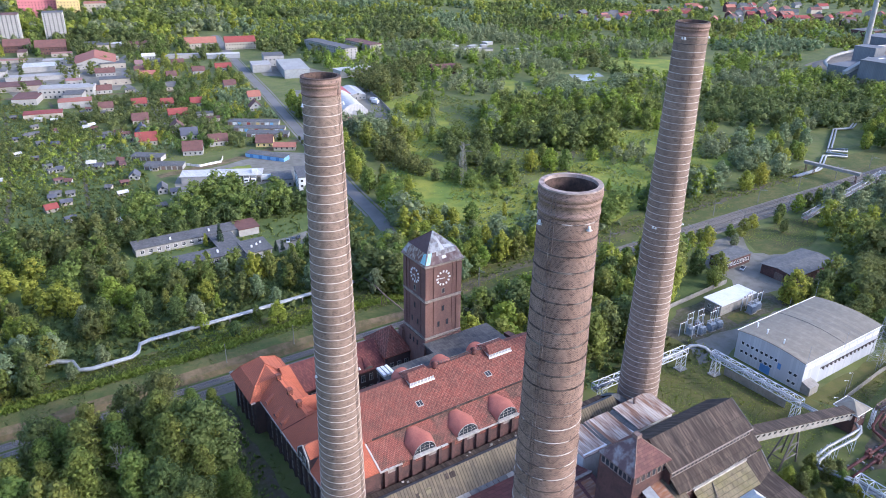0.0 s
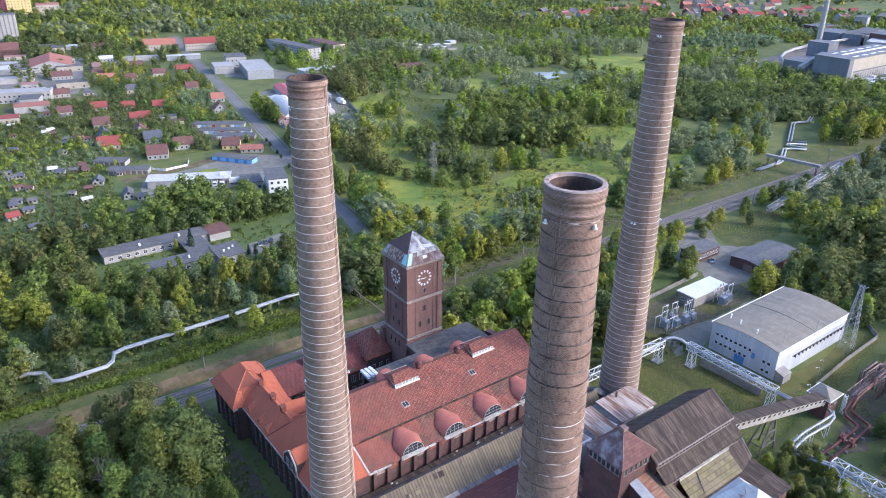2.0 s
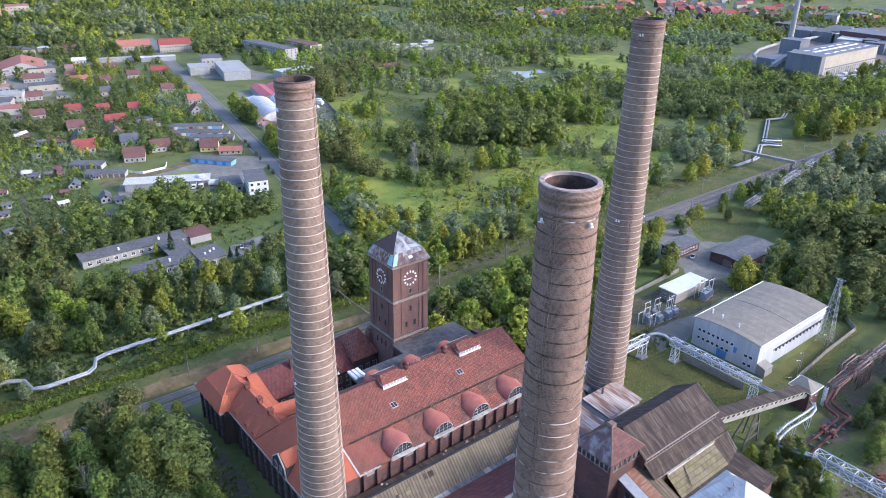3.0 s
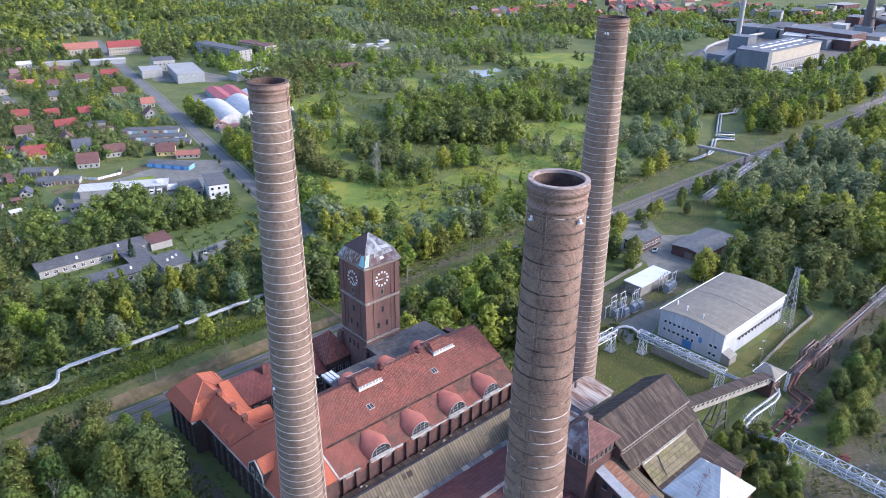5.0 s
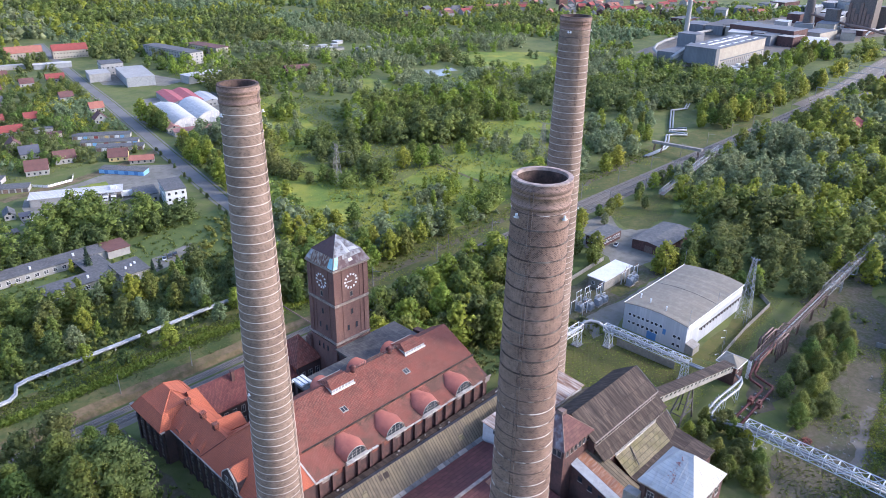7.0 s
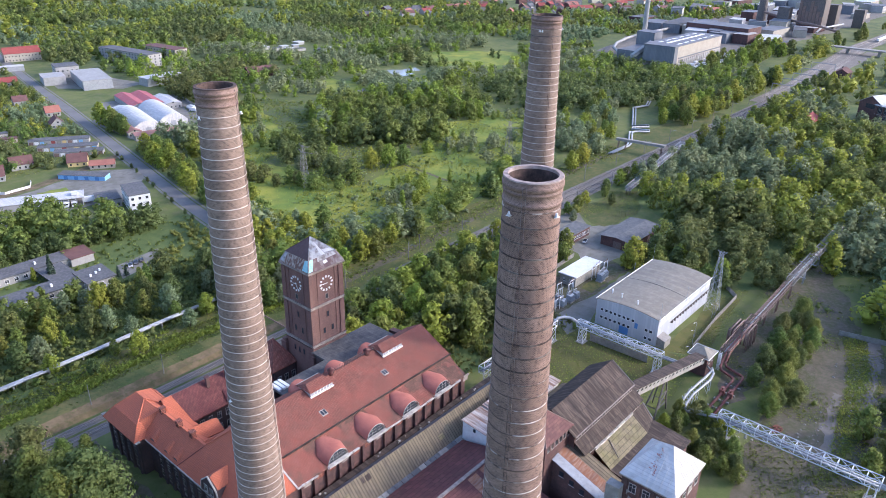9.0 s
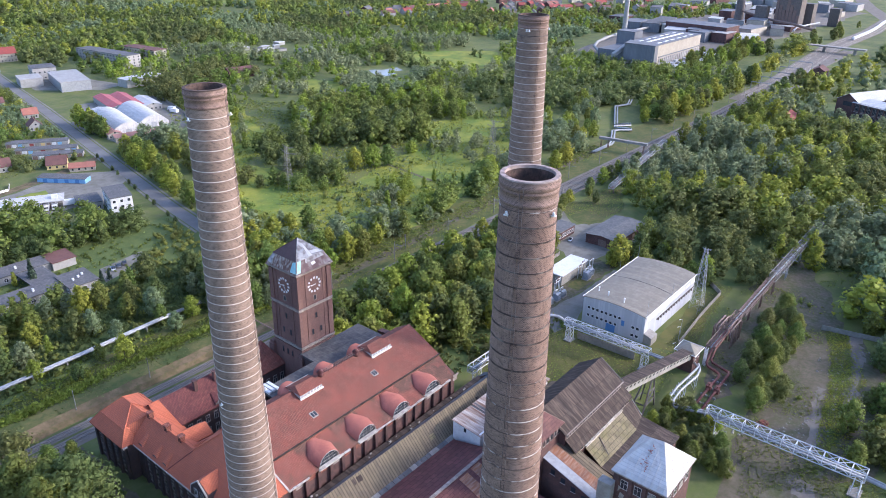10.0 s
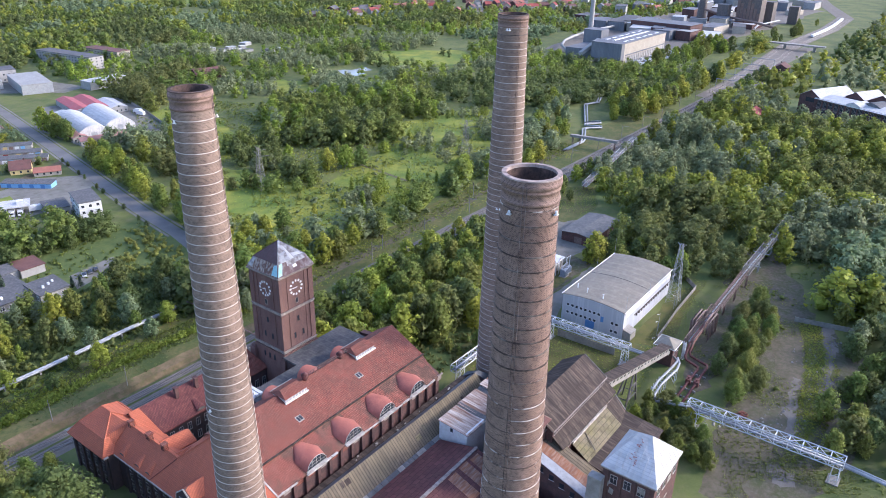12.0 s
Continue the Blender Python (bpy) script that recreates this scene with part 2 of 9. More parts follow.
M_CLAD = mat("pale_blue_cladding", (0.52, 0.54, 0.58), (0.47, 0.49, 0.53), 0.1, (0.45, 0.46, 0.49), 0.6, 0.2, rough=0.6, pattern="wall", psize=(1.0, 30.0), pcol=(0.8, 0.8, 0.8), pamount=0.5)
M_MEMBR = mat("grey_membrane_roof", (0.255, 0.23, 0.185), (0.215, 0.195, 0.16), 0.08, (0.35, 0.33, 0.29), 0.5, 0.4, pattern="flat", psize=(2.0, 40.0), pcol=(0.8, 0.8, 0.8), pamount=0.4)
M_CONC = mat("weathered_concrete", (0.36, 0.34, 0.31), (0.26, 0.245, 0.22), 0.3, (0.17, 0.16, 0.13), 1.0, 0.5)
M_GLASS = mat("dark_window_glass", (0.03, 0.035, 0.045), (0.06, 0.065, 0.075), 0.5, rough=0.12, bump=0.0, spec=0.6)
M_BLUE = mat("blue_paint", (0.10, 0.22, 0.48), (0.12, 0.26, 0.52), 0.8, rough=0.5)
M_SKYBLUE = mat("light_blue_door_paint", (0.22, 0.42, 0.66), (0.26, 0.47, 0.70), 0.8, rough=0.5)
M_COPPER = mat("patched_roof_felt", (0.13, 0.085, 0.085), (0.18, 0.125, 0.12), 0.5, (0.42, 0.42, 0.42), 0.5, 0.6)
M_FELTP = mat("purple_brown_roof_felt", (0.115, 0.07, 0.068), (0.085, 0.055, 0.055), 0.3, (0.2, 0.15, 0.14), 1.2, 0.25)
M_STRIPE = mat("striped_bare_boards", (0.16, 0.09, 0.07), (0.40, 0.34, 0.29), 1.4, (0.07, 0.05, 0.045), 3.0, 0.4, stretch=(1, 1, 0.12), contrast=(0.45, 0.6))
M_XFMR = mat("blue_grey_enamel", (0.30, 0.34, 0.40), (0.24, 0.28, 0.33), 0.8, (0.16, 0.15, 0.14), 2.0, 0.3, rough=0.5)
M_TURQ = mat("turquoise_tarp", (0.25, 0.52, 0.58), (0.45, 0.62, 0.62), 0.9)
M_SILVER = mat("silver_patched_felt", (0.40, 0.40, 0.40), (0.17, 0.15, 0.15), 0.5, (0.65, 0.65, 0.64), 1.1, 0.4, contrast=(0.42, 0.58))
M_BARK = mat("bark", (0.075, 0.062, 0.05), (0.13, 0.115, 0.095), 2.0, bump=0.4)
M_LEAF = {
    "mixed": mat("mixed_leaves", (0.182, 0.232, 0.055), (0.245, 0.285, 0.064), 0.025, (0.30, 0.335, 0.07), 0.09, 0.45, vary=0.30, translucent=0.48, bump=0, rough=0.7),
    "dark": mat("dark_leaves", (0.14, 0.178, 0.060), (0.19, 0.225, 0.068), 0.025, (0.235, 0.265, 0.074), 0.1, 0.45, vary=0.30, translucent=0.48, bump=0, rough=0.7),
    "bright": mat("yellow_green_leaves", (0.29, 0.35, 0.055), (0.38, 0.41, 0.06), 0.03, (0.22, 0.28, 0.055), 0.1, 0.45, vary=0.26, translucent=0.48, bump=0, rough=0.7),
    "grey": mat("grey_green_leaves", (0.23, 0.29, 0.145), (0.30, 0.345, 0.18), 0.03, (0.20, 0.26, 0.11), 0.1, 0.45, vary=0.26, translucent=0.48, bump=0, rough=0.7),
    "conifer": mat("conifer_needles", (0.045, 0.07, 0.042), (0.065, 0.095, 0.05), 0.1, vary=0.2, bump=0, rough=0.7),
}


# ---- mesh tools ----
class Geo:
    def __init__(self):
        self.v, self.f = [], []

    def add(self, verts, faces):
        k = len(self.v)
        self.v += [tuple(p) for p in verts]
        self.f += [tuple(i + k for i in f) for f in faces]
        return self

    def box(self, x0, x1, y0, y1, z0, z1):
        v = [(x, y, z) for z in (z0, z1) for y in (y0, y1) for x in (x0, x1)]
        return self.add(v, [(0, 2, 3, 1), (4, 5, 7, 6), (0, 1, 5, 4), (2, 6, 7, 3), (0, 4, 6, 2), (1, 3, 7, 5)])

    def prism(self, profile, axis, c0, c1):
        """A closed profile of (across, up) run along x or y."""
        n = len(profile)
        put = (lambda c, a, z: (c, a, z)) if axis == "x" else (lambda c, a, z: (a, c, z))
        v = [put(c0, a, z) for a, z in profile] + [put(c1, a, z) for a, z in profile]
        f = [(i, (i + 1) % n, n + (i + 1) % n, n + i) for i in range(n)]
        return self.add(v, f + [tuple(range(n))[::-1], tuple(range(n, 2 * n))])

    def slab(self, corners, t):
        """A plate over three or four corners, t thick downwards."""
        n = len(corners)
        v = list(corners) + [(x, y, z - t) for x, y, z in corners]
        return self.add(v, [tuple(range(n)), tuple(range(n, 2 * n))[::-1]] + [(i, n + i, n + (i + 1) % n, (i + 1) % n) for i in range(n)])

    def cyl(self, x, y, z0, z1, r0, r1=None, n=24, caps=True):
        r1 = r0 if r1 is None else r1
        ring = [(math.cos(2 * math.pi * i / n), math.sin(2 * math.pi * i / n)) for i in range(n)]
        v = [(x + r0 * a, y + r0 * b, z0) for a, b in ring] + [(x + r1 * a, y + r1 * b, z1) for a, b in ring]
        f = [(i, (i + 1) % n, n + (i + 1) % n, n + i) for i in range(n)]
        return self.add(v, f + ([tuple(range(n))[::-1], tuple(range(n, 2 * n))] if caps else []))

    def pipe(self, pts, r, n=8):
        """A round tube through points, with mitred bends."""
        pts = [Vector(p) for p in pts]
        k = len(pts)
        rings, up = [], None
        for i, p in enumerate(pts):
            d = (pts[min(i + 1, k - 1)] - pts[max(i - 1, 0)]).normalized()
            s = d.cross(Vector((0, 0, 1)))
            s = s.normalized() if s.length > 0.05 else (up or Vector((1, 0, 0)))
            up = s
            w = s.cross(d)
            rings += [p + r * (math.cos(2 * math.pi * j / n) * s + math.sin(2 * math.pi * j / n) * w) for j in range(n)]
        f = [(i * n + j, i * n + (j + 1) % n, (i + 1) * n + (j + 1) % n, (i + 1) * n + j) for i in range(k - 1) for j in range(n)]
        return self.add(rings, f + [tuple(range(n))[::-1], tuple(range((k - 1) * n, k * n))])

    def bar(self, p, q, r):
        return self.pipe((p, q), r, 4)

    def mesh(self, name, smooth=False):
        me = bpy.data.meshes.new(name)
        me.from_pydata(self.v, [], self.f)
        if smooth:
            me.polygons.foreach_set("use_smooth", [True] * len(me.polygons))
        me.update()
        return me


def thing(name, label, category, at=(0, 0, 0), group="", kind=""):
    ob = new(name)
    ob.empty_display_size = 0.5
    ob.location = at
    return tagged(ob, label, category, group, kind)


def part(name, geo, material, parent, label="", smooth=False):
    """One mesh under a thing or a part; its coordinates are the world's."""
    me = geo if isinstance(geo, bpy.types.Mesh) else geo.mesh(name, smooth)
    if not me.materials:
        me.materials.append(material)
    ob = new(name, me)
    if parent is not None:
        ob.parent = parent
        if parent.type == "EMPTY":
            ob.matrix_parent_inverse = Matrix.Translation(-Vector(parent.location))
    if label:
        ob["label"] = label
    return ob


def solo(name, geo, material, label, category, group="", kind="", smooth=False):
    ob = part(name, geo, material, None, "", smooth)
    return tagged(ob, label, category, group, kind)


def outline(pts, jitter, step, rng):
    """A polygon's outline with uneven edges."""
    out = []
    for i, (x0, y0) in enumerate(pts):
        x1, y1 = pts[(i + 1) % len(pts)]
        k = max(1, int(math.hypot(x1 - x0, y1 - y0) / step))
        for j in range(k):
            t = j / k
            out.append((x0 + t * (x1 - x0) + rng.uniform(-jitter, jitter), y0 + t * (y1 - y0) + rng.uniform(-jitter, jitter)))
    return out


def patch(name, pts, z, material, label, category, jitter=0.0, step=6.0, seed=1):
    """A thin sheet laid on the ground."""
    pts = outline(pts, jitter, step, random.Random(seed)) if jitter else pts
    bm = bmesh.new()
    face = bm.faces.new([bm.verts.new((x, y, z)) for x, y in pts])
    face.normal_update()
    if face.normal.z < 0:
        face.normal_flip()
    bmesh.ops.triangulate(bm, faces=bm.faces[:])
    me = bpy.data.meshes.new(name)
    bm.to_mesh(me)
    bm.free()
    me.materials.append(material)
    return tagged(new(name, me), label, category, "", "structure")


def strip(name, pts, width, z, material, label, category):
    """A band of even width along a line on the ground."""
    left, right = [], []
    for i, (x, y) in enumerate(pts):
        a, b = Vector(pts[max(i - 1, 0)]), Vector(pts[min(i + 1, len(pts) - 1)])
        d = (b - a).normalized()
        left.append((x - d.y * width / 2, y + d.x * width / 2))
        right.append((x + d.y * width / 2, y - d.x * width / 2))
    g = Geo()
    for i in range(len(pts) - 1):
        g.add([(*left[i], z), (*right[i], z), (*right[i + 1], z), (*left[i + 1], z)], [(0, 1, 2, 3)])
    return solo(name, g, material, label, category, kind="structure")


def inside(x, y, poly):
    hit, j = False, len(poly) - 1
    for i in range(len(poly)):
        (xi, yi), (xj, yj) = poly[i], poly[j]
        if (yi > y) != (yj > y) and x < (xj - xi) * (y - yi) / (yj - yi) + xi:
            hit = not hit
        j = i
    return hit


def truss(g, p, q, w, h, bays, r=0.12):
    """A square lattice girder from p to q, w wide and h high, hung above the line of its lower chord."""
    p, q = Vector(p), Vector(q)
    d = (q - p) / bays
    s = d.cross(Vector((0, 0, 1))).normalized() * (w / 2)
    up = Vector((0, 0, h))
    for side in (-1, 1):
        for lift in (Vector(), up):
            g.bar(p + side * s + lift, q + side * s + lift, r)
        for i in range(bays + 1):
            a = p + d * i + side * s
            g.bar(a, a + up, r * 0.75)
            if i < bays:
                b = a + d
                g.bar(a if i % 2 else a + up, b + up if i % 2 else b, r * 0.7)
    for i in range(bays + 1):
        for lift in (Vector(), up):
            a = p + d * i + lift
            g.bar(a - s, a + s, r * 0.7)
            if i < bays:
                g.bar(a - s if i % 2 else a + s, a + d + (s if i % 2 else -s), r * 0.6)
    return g


def window_row(parent, axis, face, a0, a1, count, z0, z1, w, out, frame_mat, glass_mat=None, name="window", bars=True):
    """Windows along a wall: axis 'x' when the wall runs along x at y = face; out is the way the wall faces (+1 or -1)."""
    made = []
    for i in range(count):
        c = a0 + (a1 - a0) * (i + 0.5) / count
        g, fr = Geo(), Geo()

        def bx(q, u0, u1, d0, d1, za, zb):
            lo, hi = sorted((face + out * d0, face + out * d1))
            q.box(*((u0, u1, lo, hi) if axis == "x" else (lo, hi, u0, u1)), za, zb)
        bx(g, c - w / 2, c + w / 2, 0.004, 0.05, z0, z1)
        t = 0.12
        bx(fr, c - w / 2 - t, c + w / 2 + t, 0.0, 0.09, z1, z1 + t)
        bx(fr, c - w / 2 - 1.4 * t, c + w / 2 + 1.4 * t, 0.0, 0.16, z0 - t, z0)
        for u in (c - w / 2 - t, c + w / 2):
            bx(fr, u, u + t, 0.0, 0.09, z0, z1)
        if bars:
            bx(fr, c - 0.04, c + 0.04, 0.05, 0.08, z0, z1)
            bx(fr, c - w / 2, c + w / 2, 0.05, 0.08, z0 + (z1 - z0) * 0.62, z0 + (z1 - z0) * 0.62 + 0.08)
        wob = part(name, g, glass_mat or M_GLASS, parent)
        part("window_frame", fr, frame_mat, wob)
        made.append(wob)
    return made


# ---- ground, roads, railway ----
g = Geo()
N = 40
xs = [-4200 + 8400 * i / N for i in range(N + 1)]
g.add([(x, y, 0.0) for y in xs for x in xs], [(j * (N + 1) + i, j * (N + 1) + i + 1, (j + 1) * (N + 1) + i + 1, (j + 1) * (N + 1) + i) for j in range(N) for i in range(N)])
solo("ground", g, M_GROUND, "rough green grassland with dry and bare patches", "ground", kind="structure")

patch("meadow", [(232, 420), (190, 400), (150, 300), (96, 205), (92, 130), (140, 112), (200, 118), (330, 150), (372, 225), (300, 240), (250, 205), (160, 180), (150, 255), (200, 310), (240, 390)], 0.03, M_MEADOW, "bright yellow-green meadow of tall grass", "meadow", 4, 8, 2)
patch("meadow", [(470, 420), (520, 470), (600, 400), (560, 345), (490, 340)], 0.03, M_MEADOW, "pale grass clearing between distant woods", "meadow", 6, 14, 3)
patch("meadow", [(310, 420), (350, 428), (352, 370), (310, 355)], 0.03, M_MEADOW, "small pale clearing with a gravel pan", "meadow", 4, 8, 4)
patch("meadow", [(540, 1130), (640, 1160), (900, 1010), (860, 955), (700, 1010)], 0.03, M_MEADOW, "pale green farm field in the distance", "field", 6, 20, 5)
patch("meadow", [(62, -32), (112, -38), (112, 4), (126, 12), (100, 22), (62, 18)], 0.03, M_LAWN, "mown olive grass between the hall and the plant", "lawn", 2, 6, 6)
patch("meadow", [(113, -26), (168, -27), (170, -33), (118, -40)], 0.03, M_LAWN, "strip of mown grass beside the white hall", "lawn", 1, 6, 7)
patch("rough_growth", [(-200, 108), (-80, 106), (20, 114), (60, 104), (96, 106), (98, 140), (66, 158), (70, 215), (20, 212), (-50, 218), (-60, 232), (-200, 250)], 0.025, M_ROUGH, "dark green weedy ground with brambles", "rough ground", 3, 6, 30)
patch("rough_growth", [(-125, 10), (-54, 10), (-53, 75), (-125, 75)], 0.025, M_ROUGH, "dark weedy ground below trees", "rough ground", 2, 6, 31)
patch("rough_growth", [(20, 38), (60, 14), (96, 24), (124, 38), (160, 42), (165, 72), (20, 73)], 0.025, M_ROUGH, "dark weedy ground below trees", "rough ground", 2, 6, 32)
patch("meadow", [(40, 85.9), (90, 90.9), (480, 90.9), (480, 112), (330, 120), (96, 112), (60, 108)], 0.026, M_BANK, "olive grass verge beside the railway", "verge", 1.0, 6, 35)
patch("rough_growth", [(180, -32), (186, 10), (226, 24), (262, 73), (580, 73), (580, -180), (240, -72)], 0.025, M_ROUGH, "dark weedy woodland floor", "rough ground", 3, 10, 33)
patch("rough_growth", [(-240, 250), (-60, 228), (-14, 262), (-8, 330), (-22, 480), (-60, 560), (-240, 560)], 0.025, M_ROUGH, "green allotment ground", "rough ground", 3, 10, 34)
patch("embankment", [(-170, 85.5), (40, 85.5), (70, 92), (70, 97), (40, 93), (-30, 95), (-80, 95), (-170, 96)], 0.034, M_DRY, "dry grassy railway embankment with worn tracks", "embankment", 1.5, 5, 8)
patch("embankment", [(-170, 95), (-80, 94), (-30, 94.5), (40, 92.5), (60, 95), (60, 108), (20, 117), (-60, 112), (-170, 114)], 0.03, M_BANK, "green grassy bank beside a heating pipe", "embankment", 1.5, 5, 9)
patch("embankment", [(40, 96.5), (90, 101), (230, 107), (330, 110.5), (330, 106.5), (230, 102.5), (90, 96.5), (40, 92.5)], 0.036, M_PATH, "tan dirt path worn along the railway", "path", 0.7, 6, 10)
patch("dirt_lot", [(52, -76), (56, -96), (110, -106), (150, -100), (178, -76), (230, -52), (228, -40), (168, -56), (118, -76), (98, -66), (82, -68)], 0.03, M_DIRT, "bare dirt with rubble and weeds", "dirt lot", 3, 5, 11)
patch("gravel_strip", [(127, -81), (111, -83), (94, -86), (90, -88), (95, -89), (112, -86), (127, -83.6)], 0.042, M_BALLAST, "pale broken gravel strip across the dirt", "gravel", 1.3, 1.8, 61)
patch("gravel_strip", [(171, -81), (151, -86), (136, -89), (122, -89.6), (122, -92), (137, -92.4), (153, -89.6), (171, -85)], 0.044, M_BALLAST, "pale broken gravel strip across the dirt", "gravel", 1.3, 1.8, 62)
patch("gravel_strip", [(78, -86), (72, -88), (68, -91), (71, -95.5), (76, -94), (77, -90)], 0.042, M_BALLAST, "pale broken gravel spread over weedy dirt", "gravel", 1.4, 1.8, 63)
patch("dirt_path", [(84, -69.5), (78, -70.6), (66, -73.4), (53, -73.6), (52, -78.4), (66, -78.4), (79, -75.2), (85, -73)], 0.046, M_PATH, "worn dirt track beside the brick block", "path", 0.6, 3, 64)
patch("weed_strip", [(170, -73), (172, -80), (142, -92), (121, -94), (96, -95), (92, -91), (112, -87), (138, -83)], 0.036, M_BANK, "strip of bright weeds across the dirt", "rough ground", 1.4, 4, 47)
patch("gravel_track", [(162, -71), (160, -76), (131, -85), (115, -88), (96, -89.5), (70, -84), (56, -80), (56, -76), (80, -72), (98, -84), (114, -80), (145, -70)], 0.034, M_PATH, "pale gravelly track through the rubble ground", "path", 1.0, 4, 48)
patch("dirt_lot", [(92, -58), (120, -46), (230, -36), (231, -52), (150, -56), (118, -62)], 0.032, M_DIRT, "bare dirt under a pipe rack", "dirt lot", 2, 5, 12)
patch("dirt_path", [(-52, 20), (-46, 20), (-46, 74), (-52, 74)], 0.03, M_DIRT, "dusty path along the brick wing", "path", 0.6, 4, 13)
patch("yard", [(158, 24), (172, 24), (184, 19), (214, 20), (216, 38), (206, 45), (196, 53), (213, 71), (190, 72), (176, 66), (166, 62), (165, 40), (157, 33)], 0.035, M_YARD, "worn grey concrete yard", "yard", 0.6, 5, 14)
patch("yard", [(99, 4), (113, 3), (128, 6.5), (148, 5), (163, 7), (163, 13), (134, 12.5), (120, 14.5), (112, 15.5), (104, 13)], 0.035, M_YARD, "pale concrete lane beside the hall", "yard", 0.5, 4, 44)
patch("dirt_lot", [(106, 15), (132, 13), (166, 14), (168, 26), (160, 34), (124, 34), (104, 26)], 0.0335, M_DIRT, "bare weedy ground of the substation", "dirt lot", 1.0, 4, 45)
patch("lawn", [(134, 14.6), (147, 14.6), (147.5, 20.6), (135, 20.2)], 0.04, M_BANK, "small grass plot between transformers", "lawn", 0.4, 3, 46)
patch("lawn", [(199, 55), (201, 48), (209, 45.5), (228, 43), (240, 47), (262, 60), (250, 72), (232, 66), (216, 71)], 0.04, M_BANK, "overgrown lawn beside the railway", "lawn", 1.5, 6, 15)
# Pale base colour of the pond stands in for the sky's reflection.
patch("pond", [(398, 386), (416, 420), (428, 408), (446, 408), (440, 392), (424, 398), (420, 384)], 0.045, mat("sky_tinted_water", (0.42, 0.45, 0.47), (0.36, 0.39, 0.41), 0.05, rough=0.08, bump=0.05, bump_scale=2), "still pond with the pale sky painted into its colour", "pond", 1.0, 6, 16)
patch("gravel_pan", [(318, 360), (326, 372), (340, 372), (334, 358)], 0.045, M_YARD, "dried gravel pan in a clearing", "gravel", 1.2, 4, 17)

ROAD = [(190, 835), (160, 685), (143, 592), (125, 486), (106, 385), (97, 338), (85, 275), (76, 228), (70, 186), (64, 160)]
strip("road", ROAD, 7.4, 0.05, M_ASPHALT, "straight grey asphalt road through the town", "road")
for off in (-5.0, 5.2):
    strip("pavement", [(x + off, y) for x, y in ROAD[:-1]], 1.3, 0.09, M_YARD, "narrow concrete pavement beside the road", "pavement")
strip("road", [(62, 735), (52, 714), (30, 579), (30, 480), (21, 416), (13, 394)], 5.0, 0.05, M_ASPHALT, "narrow residential lane between gardens", "road")
strip("road", [(-140, 590), (24, 542), (124, 512), (134, 512)], 5.0, 0.045, M_DRY, "old tram bed turned to a track", "path")
strip("road", [(97, 338), (62, 322), (30, 312), (-10, 305)], 7.0, 0.048, M_DRY, "gravel lane by the garages", "road")
strip("path", [(-58, 218), (-50, 300), (-43, 345), (-40, 452), (-38, 540)], 2.2, 0.045, M_DIRT, "garden path between allotments", "path")
strip("path", [(-95, 240), (-84, 330), (-76, 430), (-72, 520)], 2.2, 0.045, M_DIRT, "garden path between allotments", "path")
strip("path", [(200, 150), (205, 190), (235, 215), (245, 260), (300, 300)], 2.4, 0.045, M_PATH, "trodden path across the meadow", "path")
patch("yard", [(-14, 262), (40, 262), (62, 250), (90, 300), (66, 318), (30, 306), (0, 300)], 0.04, M_YARD, "pale paved depot yard", "yard", 1.0, 6, 18)
patch("lawn", [(28, 300), (44, 300), (42, 288), (24, 288)], 0.06, M_MEADOW, "small oval lawn in the depot yard", "lawn", 1.0, 4, 19)
patch("yard", [(-75, 790), (40, 735), (45, 640), (20, 560), (-60, 560)], 0.035, M_YARD, "car parks and yards of a shopping area", "yard", 1.0, 10, 20)
patch("yard", [(118, 425), (150, 484), (209, 470), (198, 410), (182, 358), (168, 340), (116, 352)], 0.035, M_YARD, "concrete yard round the storage tents", "yard", 0.5, 10, 21)
patch("yard", [(150, 560), (190, 520), (215, 528), (196, 610), (165, 620)], 0.035, M_YARD, "factory forecourt", "yard", 0.5, 10, 22)
patch("yard", [(646, 200), (680, 330), (900, 380), (1400, 340), (1400, 160), (900, 180)], 0.03, M_BALLAST, "grey ground of a distant steelworks", "yard", 6, 30, 23)


def track(y, x0, x1, main=True):
    """One railway track: sleepers and two rails."""
    t = thing("railway_track", "railway track with concrete sleepers and rusty rails", "railway track", ((x0 + x1) / 2, y, 0), "tracks of the railway", "structure")
    s = Geo()
    x = x0
    while x < x1:
        s.box(x, x + 0.28, y - 1.3, y + 1.3, 0.36, 0.50)
        x += 0.68 if x < 60 else 1.36
    part("sleepers", s, M_SLEEPER, t)["kind"] = "stuff"
    for o in (-0.75, 0.75):
        part("rail", Geo().box(x0, x1, y + o - 0.05, y + o + 0.05, 0.50, 0.66), M_RAIL, t)


def ground_z(x, y):
    """Height of the terrace above the railway; elsewhere the ground is level."""
    fade = min(1.0, max(0.0, (46 - x) / 40))
    return fade * float(np.interp(y, (86.4, 87.6, 90.2, 96.0, 103.0, 110.0), (0.0, 1.3, 2.3, 2.1, 1.15, 0.0)))


